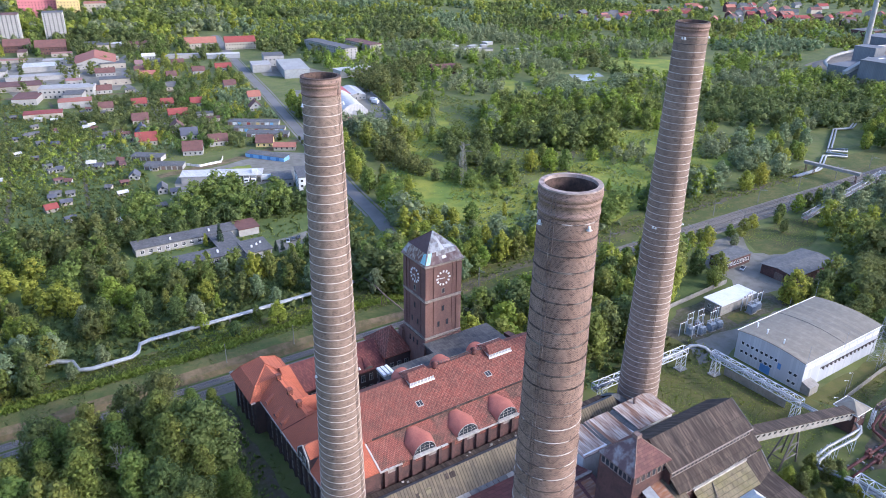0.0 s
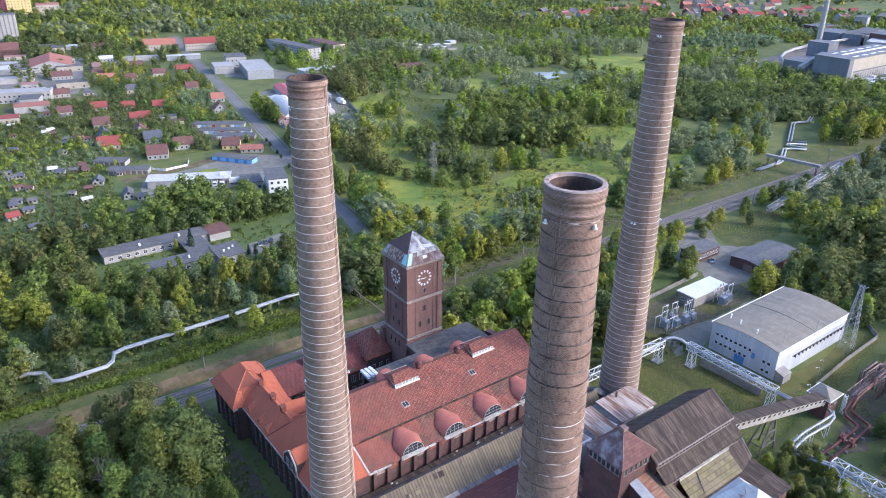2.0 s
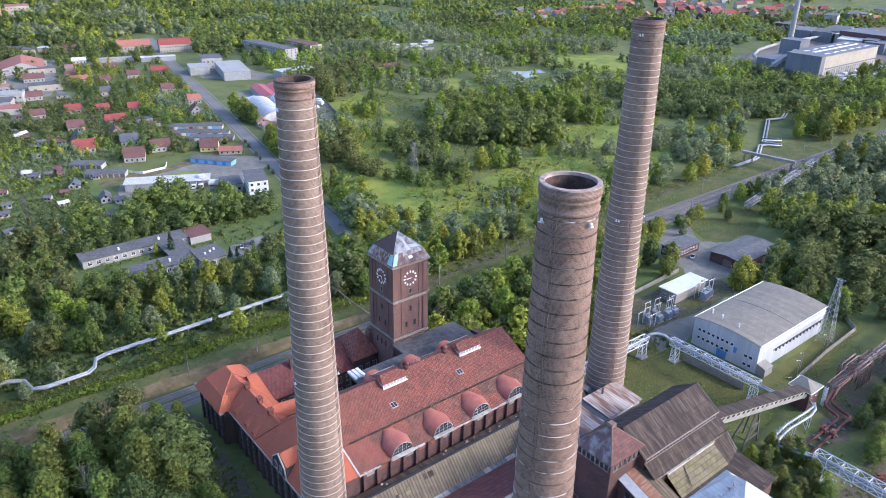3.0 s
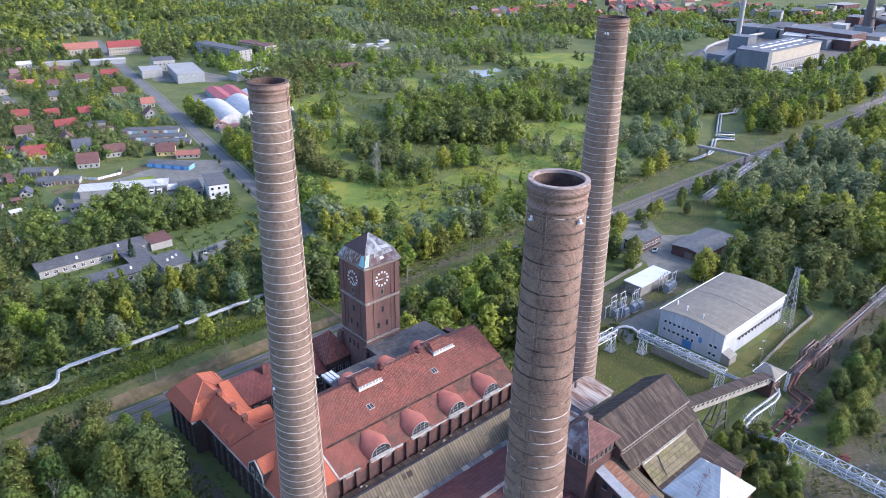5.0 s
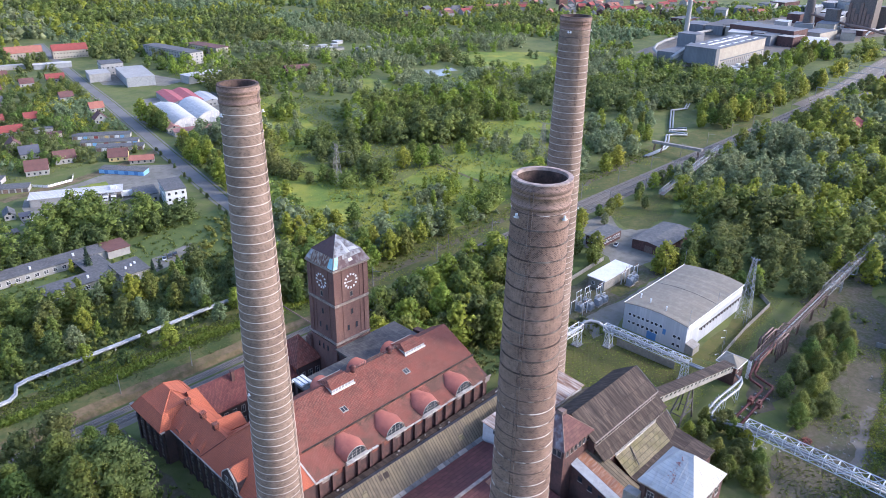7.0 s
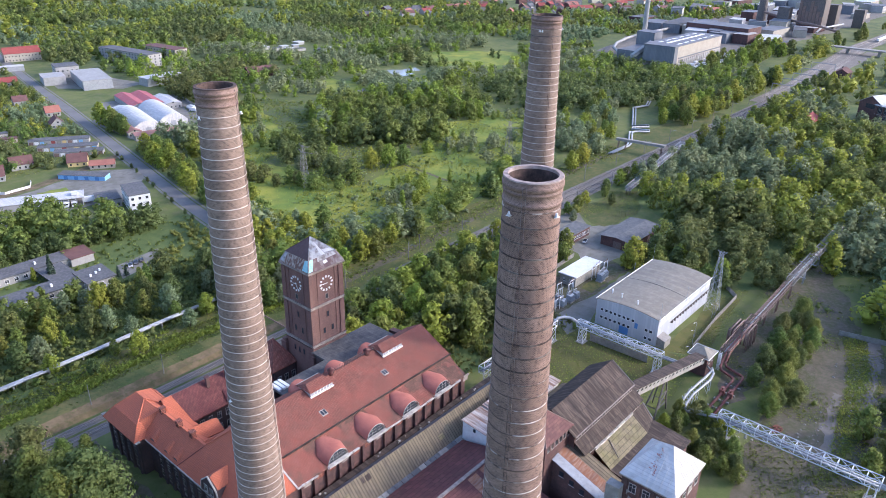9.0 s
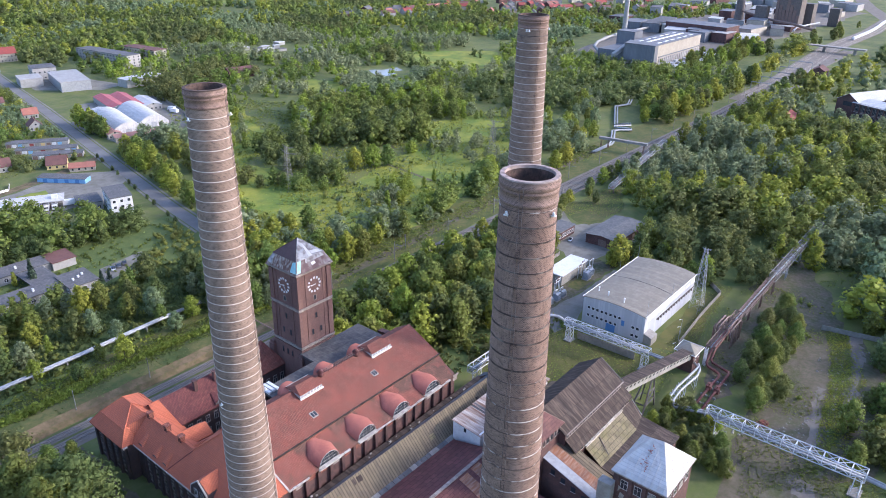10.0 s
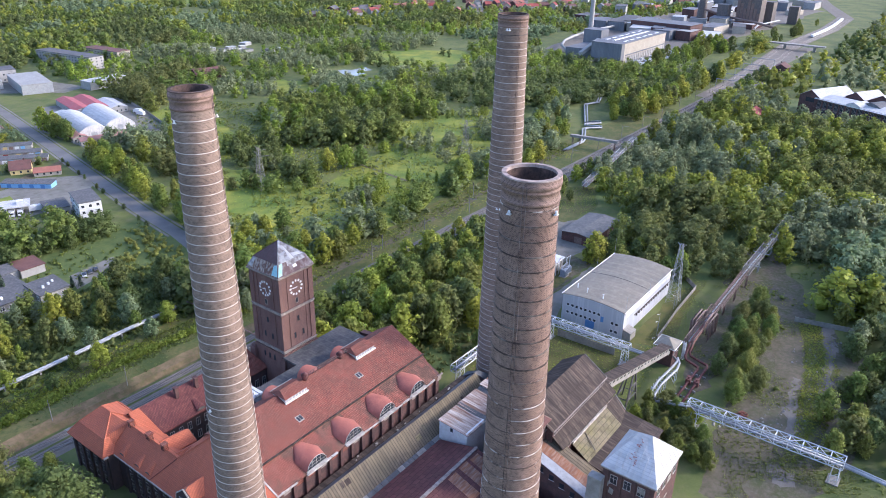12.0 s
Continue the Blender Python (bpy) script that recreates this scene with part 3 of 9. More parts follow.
bank = Geo()
b_rng = random.Random(12)
bx = [-170 + 4.0 * i for i in range(56)]
rows_b = []
for x in bx:
    fade = min(1.0, max(0.0, (46 - x) / 40))
    w = b_rng.uniform(-0.5, 0.5)
    rows_b.append([(x, 86.4, 0.02), (x, 87.6 + w, (1.2 + 0.3 * b_rng.random()) * fade + 0.03), (x, 90.2 + w, (2.2 + 0.35 * b_rng.random()) * fade + 0.04), (x, 96.0, (2.0 + 0.3 * b_rng.random()) * fade + 0.05), (x, 103.0, 1.2 * fade + 0.05), (x, 110.0, 0.02)])
bank.add([p for r in rows_b for p in r], [(6 * i + k, 6 * i + 6 + k, 6 * i + 7 + k, 6 * i + 1 + k) for i in range(len(bx) - 1) for k in range(2)])
solo("cut_bank", bank, M_DRY, "bare eroded earth bank above the railway", "embankment", kind="structure")
terrace = Geo()
terrace.add([p for r in rows_b for p in r], [(6 * i + k, 6 * i + 6 + k, 6 * i + 7 + k, 6 * i + 1 + k) for i in range(len(bx) - 1) for k in (2, 3, 4)])
solo("grass_terrace", terrace, M_BANK, "grassy terrace above the railway bank", "embankment", kind="structure")
g = Geo()
g.prism([(76.0, 0.0), (77.0, 0.38), (89.6, 0.38), (90.8, 0.0)], "x", 90, 910)
g.prism([(75.0, 0.0), (76.2, 0.38), (84.8, 0.38), (85.8, 0.0)], "x", -260, 90)
solo("railway_bed", g, M_BALLAST, "grey-brown ballast bed of the railway", "railway bed", kind="structure")
for y, x0, x1 in ((78.3, -260, 560), (82.9, -260, 560), (87.4, 90, 560)):
    track(y, x0, x1)
for y in (80.1, 84.6):
    solo("weed_strip", Geo().box(-260, 60, y, y + 0.9, 0.36, 0.42), M_BANK, "weedy strip between the railway tracks", "verge", kind="structure")



# ---- the three chimneys ----
def chimney(x, y, top, band_high, r_top, r_low, z_low, first, step, brick, band, label, dark_to, lamps, lamp_levels, ladder_at, rim_mat):
    """A tapered brick stack with hoops, a corbelled head, a hollow flue and warning lamps."""
    t = thing("chimney", label, "chimney", (x, y, 0), "chimneys of the power plant")
    rad = lambda z: r_top + (r_low - r_top) * max(0.0, (top - z) / (top - z_low))
    n = 48

    def local(name, geo, material, lab=""):
        ob = new(name, geo.mesh(name, True) if isinstance(geo, Geo) else geo)
        ob.data.materials.append(material)
        ob.parent = t
        if lab:
            ob["label"] = lab
        return ob
    levels = [top - 3.2 - i * (top - 3.2) / 24 for i in range(25)]
    g = Geo()
    ring = [(math.cos(2 * math.pi * i / n), math.sin(2 * math.pi * i / n)) for i in range(n)]
    g.add([(rad(z) * a, rad(z) * b, z) for z in levels[::-1] for a, b in ring], [(k * n + i, k * n + (i + 1) % n, (k + 1) * n + (i + 1) % n, (k + 1) * n + i) for k in range(24) for i in range(n)])
    local("shaft", g, brick)
    head = Geo()
    prof = [(top - dz, rad(top) + dr) for dz, dr in ((3.2, 0.0), (3.1, 0.16), (2.75, 0.16), (2.7, 0.06), (1.75, 0.06), (1.7, 0.14), (1.45, 0.15), (1.4, 0.05), (1.2, 0.08), (1.1, 0.24), (0.65, 0.26), (0.6, 0.18), (0.1, 0.18))]
    head.add([(r * a, r * b, z) for z, r in prof for a, b in ring], [(k * n + i, k * n + (i + 1) % n, (k + 1) * n + (i + 1) % n, (k + 1) * n + i) for k in range(len(prof) - 1) for i in range(n)])
    local("head", head, M_CHIM_D, "soot-darkened corbelled head")
    rim = Geo()
    ri = rad(top) - 0.4
    for za, ra, zb, rb in ((top - 0.1, rad(top) + 0.2, top + 0.06, rad(top) + 0.16), (top + 0.06, rad(top) + 0.16, top + 0.08, ri), (top + 0.08, ri, top - 0.3, ri - 0.02)):
        rim.cyl(0, 0, za, zb, ra, rb, n, False)
    local("rim", rim, rim_mat, "worn pale rim" if rim_mat is M_RIM else "soot-black broken rim")
    lining = Geo().cyl(0, 0, top - 0.3, top - 14, ri - 0.02, ri - 0.2, n, False)
    lining.cyl(0, 0, top - 14, top - 14.1, ri - 0.2, 0.01, n, False)
    local("flue_lining", lining, M_SOOT)
    z = first
    while z > 3:
        hoop = Geo()
        r = rad(z) + 0.05
        thick = 0.2 if dark_to < z < top - 4 else band_high
        hoop.cyl(0, 0, z, z + thick, r + 0.012, r, n, False)
        hoop.cyl(0, 0, z + thick, z + thick + 0.005, r, rad(z) - 0.05, n, False)
        hoop.cyl(0, 0, z - 0.005, z, rad(z) - 0.05, r + 0.012, n, False)
        local("hoop", hoop, M_BAND_D if dark_to < z < top - 4 else band)
        z -= step
    for a, zl in ((a, zl) for a in lamps for zl in lamp_levels):
        lamp = Geo()
        r = rad(zl) + 0.3
        c, s = math.cos(radians(a)), math.sin(radians(a))
        lamp.box(r * c - 0.25, r * c + 0.25, r * s - 0.25, r * s + 0.25, zl - 0.1, zl)
        lamp.cyl(r * c, r * s, zl, zl + 0.4, 0.2, 0.14, 10)
        lamp.bar((r * c, r * s, zl), ((r - 0.5) * c, (r - 0.5) * s, zl - 0.5), 0.06)
        local("warning_lamp", lamp, M_WPAINT, "white aircraft warning lamp on a bracket")
    ladder = Geo()
    a = radians(ladder_at)
    for o in (-0.22, 0.22):
        pts = [((rad(z) + 0.22) * math.cos(a) - o * math.sin(a), (rad(z) + 0.22) * math.sin(a) + o * math.cos(a), z) for z in (4, 60, top - 0.5)]
        ladder.pipe(pts, 0.04, 4)
    for i in range(int((top - 5) / 0.6)):
        z = 4.5 + i * 0.6
        r = rad(z) + 0.22
        ladder.bar((r * math.cos(a) + 0.22 * math.sin(a), r * math.sin(a) - 0.22 * math.cos(a), z), (r * math.cos(a) - 0.22 * math.sin(a), r * math.sin(a) + 0.22 * math.cos(a), z), 0.025)
    local("ladder", ladder, M_BAND_D, "dark steel ladder")
    return t


chimney(-41.2, -3.5, 114.6, 0.11, 3.42, 5.1, 19, 109.85, 1.83, M_CHIM, M_BAND, "tall tapered brick chimney with pale horizontal bands", 111, (182, 330), (109.6, 52.5), 300, M_SOOT)
chimney(55.6, -5.6, 118.6, 0.11, 3.85, 5.85, 10, 115.4, 1.745, M_CHIM, M_BAND, "tall red-brown brick chimney with pale bands", 113, (191, 200, 316), (115.0, 66.2), 236, M_SOOT)
chimney(-40.8, -68.4, 113.9, 0.11, 3.40, 4.15, 66, 110.2, 1.95, M_CHIM_D, M_ARC, "massive dark brick chimney with rusty steel hoops", 87, (171, 265), (109.7,), 199, M_RIM)


# ---- clock tower ----
TX0, TX1, TY0, TY1 = 7.0, 19.4, 37.4, 49.8
TCX, TCY = (TX0 + TX1) / 2, (TY0 + TY1) / 2
tower = thing("clock_tower", "square brown brick clock tower with a patched mansard roof", "clock tower", (TCX, TCY, 0))
part("shaft", Geo().box(TX0, TX1, TY0, TY1, 0, 47.4), M_TOWER, tower)
for z, o, h in ((47.2, 0.75, 0.75), (35.6, 0.4, 0.9), (22.8, 0.45, 0.9)):
    g = Geo()
    for k in range(3):
        q = o * (1 - 0.28 * k)
        g.box(TX0 - q, TX1 + q, TY0 - q, TY1 + q, z - h * k / 3 + h * 2 / 3 - h / 3, z + h - h * k / 3 - h / 3)
    part("cornice", g, M_STONE, tower, "weathered stone cornice band")
for z0, z1 in ((23.5, 35.0), (36.4, 46.6)):
    for cx, cy in ((TX0, TY0), (TX1, TY0), (TX0, TY1), (TX1, TY1)):
        part("corner_pier", Geo().box(cx - (0.25 if cx == TX0 else 1.5), cx + (1.5 if cx == TX0 else 0.25), cy - (0.25 if cy == TY0 else 1.5), cy + (1.5 if cy == TY0 else 0.25), z0, z1), M_TOWER, tower)
g = Geo()
part("base", Geo().box(TX0 - 0.45, TX1 + 0.45, TY0 - 0.45, TY1 + 0.45, 0, 22.3), M_TOWER, tower, "wider soot-stained base")
for u in (0.0, 1.0):
    for v in (0.0, 1.0):
        cx, cy = TX0 - 0.45 + u * (TX1 - TX0 + 0.9), TY0 - 0.45 + v * (TY1 - TY0 + 0.9)
        part("buttress", Geo().box(cx - 1.1, cx + 1.1, cy - 1.1, cy + 1.1, 0, 20.6).box(cx - 0.8, cx + 0.8, cy - 0.8, cy + 0.8, 20.6, 21.6), M_TOWER, tower)
o, zb, inset = 0.6, 51.1, 1.0
lo = [(TX0 - o, TY0 - o, 48.0), (TX1 + o, TY0 - o, 48.0), (TX1 + o, TY1 + o, 48.0), (TX0 - o, TY1 + o, 48.0)]
hi = [(TX0 + inset, TY0 + inset, zb), (TX1 - inset, TY0 + inset, zb), (TX1 - inset, TY1 - inset, zb), (TX0 + inset, TY1 - inset, zb)]
top = (TCX + 0.2, TCY + 0.3, 55.4)
for i in range(4):
    j = (i + 1) % 4
    part("mansard_slope", Geo().slab([lo[i], lo[j], hi[j], hi[i]], 0.2), (M_COPPER, M_FELTP, M_FELTP, M_STRIPE)[i], tower, ("grey-brown patched felt", "", "", "striped bare boards")[i])
    part("roof_slope", Geo().slab([hi[i], hi[j], top], 0.2), (M_SILVER, M_FELTP, M_FELTP, M_FELTP)[i], tower, ("silver-grey patched felt", "", "", "purple-brown felt")[i])
    part("break_ridge", Geo().bar(hi[i], hi[j], 0.13), M_SILVER if i == 0 else M_FELTP, tower)
    part("hip", Geo().bar(hi[i], top, 0.12), M_SILVER if i < 2 else M_FELTP, tower)


def on_slope(q, u, v, lift=0.05):
    """A place on a slope given by four corners, u along and v up."""
    a, b, c, d = (Vector(p) for p in q)
    n = (b - a).cross(d - a).normalized()
    n = n if n.z > 0 else -n
    return tuple(a.lerp(b, u).lerp(d.lerp(c, u), v) + n * lift)


def roof_piece(name, q, cells, material, parent, label="", lift=0.06):
    part(name, Geo().slab([on_slope(q, u, v, lift) for u, v in cells], 0.04), material, parent, label)


low_s, low_w = [lo[0], lo[1], hi[1], hi[0]], [lo[3], lo[0], hi[0], hi[3]]
up_s = [hi[0], hi[1], top, top]
roof_piece("tarp", low_s, [(0.01, 0.05), (0.12, 0.05), (0.16, 0.97), (0.04, 0.97)], M_TURQ, tower, "torn turquoise tarpaulin patch")
roof_piece("tarp", low_w, [(0.80, 0.05), (0.99, 0.05), (0.99, 0.97), (0.86, 0.85)], M_TURQ, tower, "torn turquoise tarpaulin patch")
roof_piece("tarp", low_w, [(0.01, 0.2), (0.16, 0.1), (0.13, 0.95), (0.01, 0.95)], M_SILVER, tower)
roof_piece("patch_strip", up_s, [(0.46, 0.02), (0.60, 0.02), (0.52, 0.72), (0.40, 0.72)], M_WMETAL, tower, "white patch sheet")
roof_piece("patch_strip", up_s, [(0.62, 0.10), (0.95, 0.05), (0.95, 0.20), (0.64, 0.26)], M_WMETAL, tower, "white patch sheet", 0.08)
roof_piece("patch_strip", up_s, [(0.10, 0.30), (0.42, 0.36), (0.42, 0.46), (0.10, 0.40)], M_GALV, tower, "grey patch sheet", 0.09)
roof_piece("patch_strip", low_s, [(0.30, 0.62), (0.92, 0.70), (0.92, 0.98), (0.30, 0.96)], M_SILVER, tower)
roof_piece("patch_strip", low_s, [(0.46, 0.30), (0.58, 0.34), (0.56, 0.58), (0.45, 0.54)], M_WPAINT, tower, "white patch sheet", 0.09)


def clock(axis, face, c, z, r, minute, hour):
    """A ring of twelve pale plates with two hands on the brick."""
    put = (lambda u, d, w: (c + u, face - d, z + w)) if axis == "x" else (lambda u, d, w: (face - d, c - u, z + w))
    t = thing("clock_dial", "open clock dial of twelve pale plates on brick", "clock", put(0, 0, 0), "dials of the clock tower")
    for i in range(12):
        a = 2 * math.pi * i / 12
        ca, sa = math.cos(a), math.sin(a)
        g = Geo()
        w, l0, l1 = 0.24, r * 0.78, r * 1.08
        q = [(l0, -w), (l0, w), (l1, w * 1.25), (l1, -w * 1.25)]
        g.add([put(p * sa + s * ca, d, p * ca - s * sa) for d in (0.0, 0.12) for p, s in q], [(0, 1, 2, 3), (7, 6, 5, 4), (0, 4, 5, 1), (1, 5, 6, 2), (2, 6, 7, 3), (3, 7, 4, 0)])
        part("hour_plate", g, M_WPAINT, t)
    for a, l, w, nm in ((minute, r * 0.95, 0.1, "minute_pointer"), (hour, r * 0.62, 0.15, "hour_pointer")):
        sa, ca = math.sin(radians(a)), math.cos(radians(a))
        q = [(-0.4, -w), (-0.4, w), (l, w * 0.5), (l, -w * 0.5)]
        g = Geo().add([put(p * sa + s * ca, d, p * ca - s * sa) for d in (0.13, 0.2) for p, s in q], [(0, 1, 2, 3), (7, 6, 5, 4), (0, 4, 5, 1), (1, 5, 6, 2), (2, 6, 7, 3), (3, 7, 4, 0)])
        part(nm, g, M_WPAINT, t)


clock("x", TY0, TCX, 42.4, 2.3, 275, 268)
clock("y", TX0, TCY, 42.4, 2.3, 150, 262)
for axis, face, mid in (("x", TY0, TCX), ("y", TX0, TCY)):
    window_row(tower, axis, face, mid - 0.6, mid + 0.6, 1, 37.4, 38.9, 0.9, -1, M_STONE, bars=False)
    window_row(tower, axis, face, mid - 0.6, mid + 0.6, 1, 31.2, 33.0, 0.8, -1, M_TOWER, bars=False)
    window_row(tower, axis, face, mid - 3.2, mid + 3.2, 2, 26.0, 27.9, 0.8, -1, M_TOWER, bars=False)
    window_row(tower, axis, face - 0.45, mid - 3.2, mid + 3.2, 3, 19.0, 20.9, 0.8, -1, M_TOWER, bars=False)
    for u in (mid - 3.3, mid + 3.3):
        b = (u - 0.15, u + 0.15, face - 0.16, face + 0.1) if axis == "x" else (face - 0.16, face + 0.1, u - 0.15, u + 0.15)
        part("pilaster", Geo().box(*b, 23.6, 46.5), M_TOWER, tower)

# ---- turbine hall with the red roof ----
hall = thing("turbine_hall", "long brick turbine hall with an old red tile roof", "factory hall", (2, 15, 0))
HX0, HX1 = -30.0, 34.6
part("wall", Geo().box(HX0, 32.0, 0.5, 30, 0, 16.8).box(HX0, 32.0, 22.0, 26.1, 16.8, 21.5), M_BRICK, hall)
part("gable_wall", Geo().prism([(0.5, 0.0), (0.5, 17.0), (7.0, 20.1), (20.2, 25.0), (26.0, 21.4), (30.5, 20.9), (30.5, 0.0)], "x", 32.0, 34.0), M_BRICK, hall)
part("roof", Geo().slab([(HX0, 7.0, 20.6), (HX1, 7.0, 20.6), (HX1 + 1.2, 20.3, 25.5), (HX0, 20.3, 25.5)], 0.35), M_RTILE, hall, "weathered red tile upper slope")
part("roof", Geo().slab([(HX0, -0.6, 17.1), (HX1 - 2.4, -0.6, 17.1), (HX1, 7.2, 20.35), (HX0, 7.2, 20.35)], 0.35), M_RTILE_W, hall, "patched mossy red tile lower slope")
part("roof", Geo().slab([(HX0, 20.3, 25.5), (HX1 + 1.2, 20.3, 25.5), (HX1 + 1, 26.2, 21.9), (HX0, 26.2, 21.9)], 0.35), M_RTILE, hall)
part("flat_roof", Geo().box(-13.0, 30.0, 26.0, 31.2, 21.2, 21.8).box(6.0, 30.0, 31.25, 37.2, 21.2, 21.8), M_TAR, hall, "dark grey felt flat roof")
part("rear_wall", Geo().box(-13.0, 30.0, 30.02, 31.0, 0, 21.2).box(6.2, 30.0, 31.02, 37.0, 0, 21.2), M_BLACKB, hall)
g = Geo()
g.box(HX0 + 2, HX1 + 0.3, 6.85, 7.2, 20.5, 20.85)
part("gutter", g, M_BITD, hall, "mossy gutter ledge between the slopes")
g = Geo()
rr = random.Random(4)
x = HX0
while x < HX1 - 3:
    w = rr.uniform(0.8, 3.0)
    if rr.random() < 0.75:
        part("eave_board", Geo().box(x, x + w, -0.95, -0.45, 16.75, 17.05 + rr.uniform(0, 0.12)), M_TRIM, hall)
    x += w + rr.uniform(0.02, 0.3)
for i in range(16):
    x = HX0 + 1.5 + i * 4.0
    part("pier", Geo().box(x, x + 0.9, -0.25, 0.5, 9, 16.7), M_BRICK, hall)
    part("panel", Geo().box(x + 1.2, x + 3.7, 0.42, 0.47, 14.4, 15.9), M_STONE if i % 3 == 0 else M_RTILE, hall)
    part("string_course", Geo().box(x + 0.95, x + 3.95, 0.1, 0.5, 16.1, 16.5), M_STONE, hall)
part("verge", Geo().slab([(HX0 - 0.1, -0.7, 17.25), (HX0 + 0.35, -0.7, 17.25), (HX0 + 0.35, 16.0, 23.95), (HX0 - 0.1, 16.0, 23.95)], 0.25), M_TRIM, hall, "white verge strip")


def barrel_dormer(parent, x, y0, y1, z, w, h, z_end, window=True):
    """An eyebrow dormer: a half-round roof with a glazed front."""
    n = 12
    t = part("dormer", Geo(), M_DORMER, parent, "round-topped red tile dormer")
    g = Geo()
    arc = [(math.cos(math.pi * i / n), math.sin(math.pi * i / n)) for i in range(n + 1)]
    v = [(x + w / 2 * c * 1.08, y0, z + h * s) for c, s in arc] + [(x + w / 2 * c * 0.45, y1, z_end + (0.06 * h) * s - 0.12) for c, s in arc]
    v += [(x + w / 2 * c * 1.28, (y0 + y1) / 2, z + (z_end - z) * 0.42 + h * 0.72 * s - 0.25) for c, s in arc]
    m = n + 1
    g.add(v, [(i, i + 1, 2 * m + i + 1, 2 * m + i) for i in range(n)] + [(2 * m + i, 2 * m + i + 1, m + i + 1, m + i) for i in range(n)])
    me = g.mesh("dormer", True)
    me.materials.append(M_DORMER)
    t.data = me
    if window:
        f = Geo().add([(x + w / 2 * c * 0.9, y0 + 0.25, z + h * 0.92 * s) for c, s in arc], [tuple(range(m))])
        win = part("window", f, M_GLASS, t)
        fr = Geo()
        for i in range(n):
            (c0, s0), (c1, s1) = arc[i], arc[i + 1]
            fr.bar((x + w / 2 * c0, y0, z + h * 0.98 * s0), (x + w / 2 * c1, y0, z + h * 0.98 * s1), 0.10)
        for u in (-0.5, -0.25, 0, 0.25, 0.5):
            fr.bar((x + u * w * 0.85, y0 + 0.12, z), (x + u * w * 0.85, y0 + 0.12, z + h * 0.9 * math.sqrt(max(0, 1 - (u * 1.9) ** 2))), 0.04)
        for k in (0.3, 0.6):
            q = w / 2 * 0.9 * math.sqrt(1 - k * k)
            fr.bar((x - q, y0 + 0.12, z + k * h), (x + q, y0 + 0.12, z + k * h), 0.035)
        part("window_frame", fr, M_TRIM, win)
        part("sill", Geo().box(x - w / 2 - 0.3, x + w / 2 + 0.3, y0 - 0.7, y0 + 0.3, z - 0.55, z), M_TRIM, t, "peeling white sill")


for x in (-16.8, -3.6, 9.6, 22.8):
    barrel_dormer(hall, x, -0.4, 6.7, 17.3, 6.3, 3.0, 20.2)
for x in (-9.5, 3.2, 16.0):
    barrel_dormer(hall, x, 25.0, 21.0, 23.0, 5.0, 2.6, 25.2, False)


def lantern(parent, x0, x1):
    f, zt = 16.8, 25.75
    t = part("roof_lantern", Geo().slab([(x0 - 0.3, f - 0.15, zt), (x1 + 0.3, f - 0.15, zt), (x1 - 0.9, 20.0, zt + 1.0), (x0 + 0.9, 20.0, zt + 1.0)], 0.12).slab([(x0 + 0.9, 20.0, zt + 1.0), (x1 - 0.9, 20.0, zt + 1.0), (x1 + 0.3, 23.0, zt - 0.2), (x0 - 0.3, 23.0, zt - 0.2)], 0.12).add([(x0 - 0.3, f - 0.15, zt), (x0 + 0.9, 20.0, zt + 1.0), (x0 - 0.3, 23.0, zt - 0.2), (x1 + 0.3, f - 0.15, zt), (x1 - 0.9, 20.0, zt + 1.0), (x1 + 0.3, 23.0, zt - 0.2)], [(0, 1, 2), (3, 5, 4)]), M_RTILE, parent, "tiled roof lantern with white windows")
    part("cheek", Geo().box(x0, x1, f + 0.12, 23, 23.2, zt - 0.1), M_TRIM, t)
    n = 7
    for i in range(n):
        a, b = x0 + (x1 - x0) * i / n, x0 + (x1 - x0) * (i + 1) / n
        part("pane", Geo().box(a + 0.14, b - 0.14, f + 0.04, f + 0.11, 24.75, zt - 0.25), M_GALV, t)
        part("mullion", Geo().box(a - 0.08, a + 0.08, f - 0.02, f + 0.1, 24.3, zt - 0.1), M_WPAINT, t)
    part("sill", Geo().box(x0 - 0.2, x1 + 0.2, f - 0.25, f + 0.1, 24.2, 24.55), M_WPAINT, t)


lantern(hall, -10.8, -3.2)
lantern(hall, 16.0, 23.8)
for x in (-1.0, 12.6):
    g = Geo().cyl(x, 20.2, 25.2, 26.6, 0.75, 0.75, 14).cyl(x, 20.2, 26.6, 26.9, 1.0, 0.95, 14).cyl(x, 20.2, 26.9, 27.5, 0.95, 0.2, 14)
    part("roof_vent", g, M_MAROON, hall, "round red roof vent with a cap", True)
g = Geo()
for a, b in ((-0.2, 12.0), (13.4, 16.0)):
    for y in (19.9, 20.7):
        g.bar((a, y, 26.4), (b, y, 26.4), 0.06)
    for i in range(int(b - a) + 1):
        g.bar((a + i, 19.9, 25.4), (a + i, 19.9, 26.4), 0.05)
        g.bar((a + i, 20.7, 25.4), (a + i, 20.7, 26.4), 0.05)
part("ridge_walkway", g, M_DSTEEL, hall, "steel walkway along the ridge")
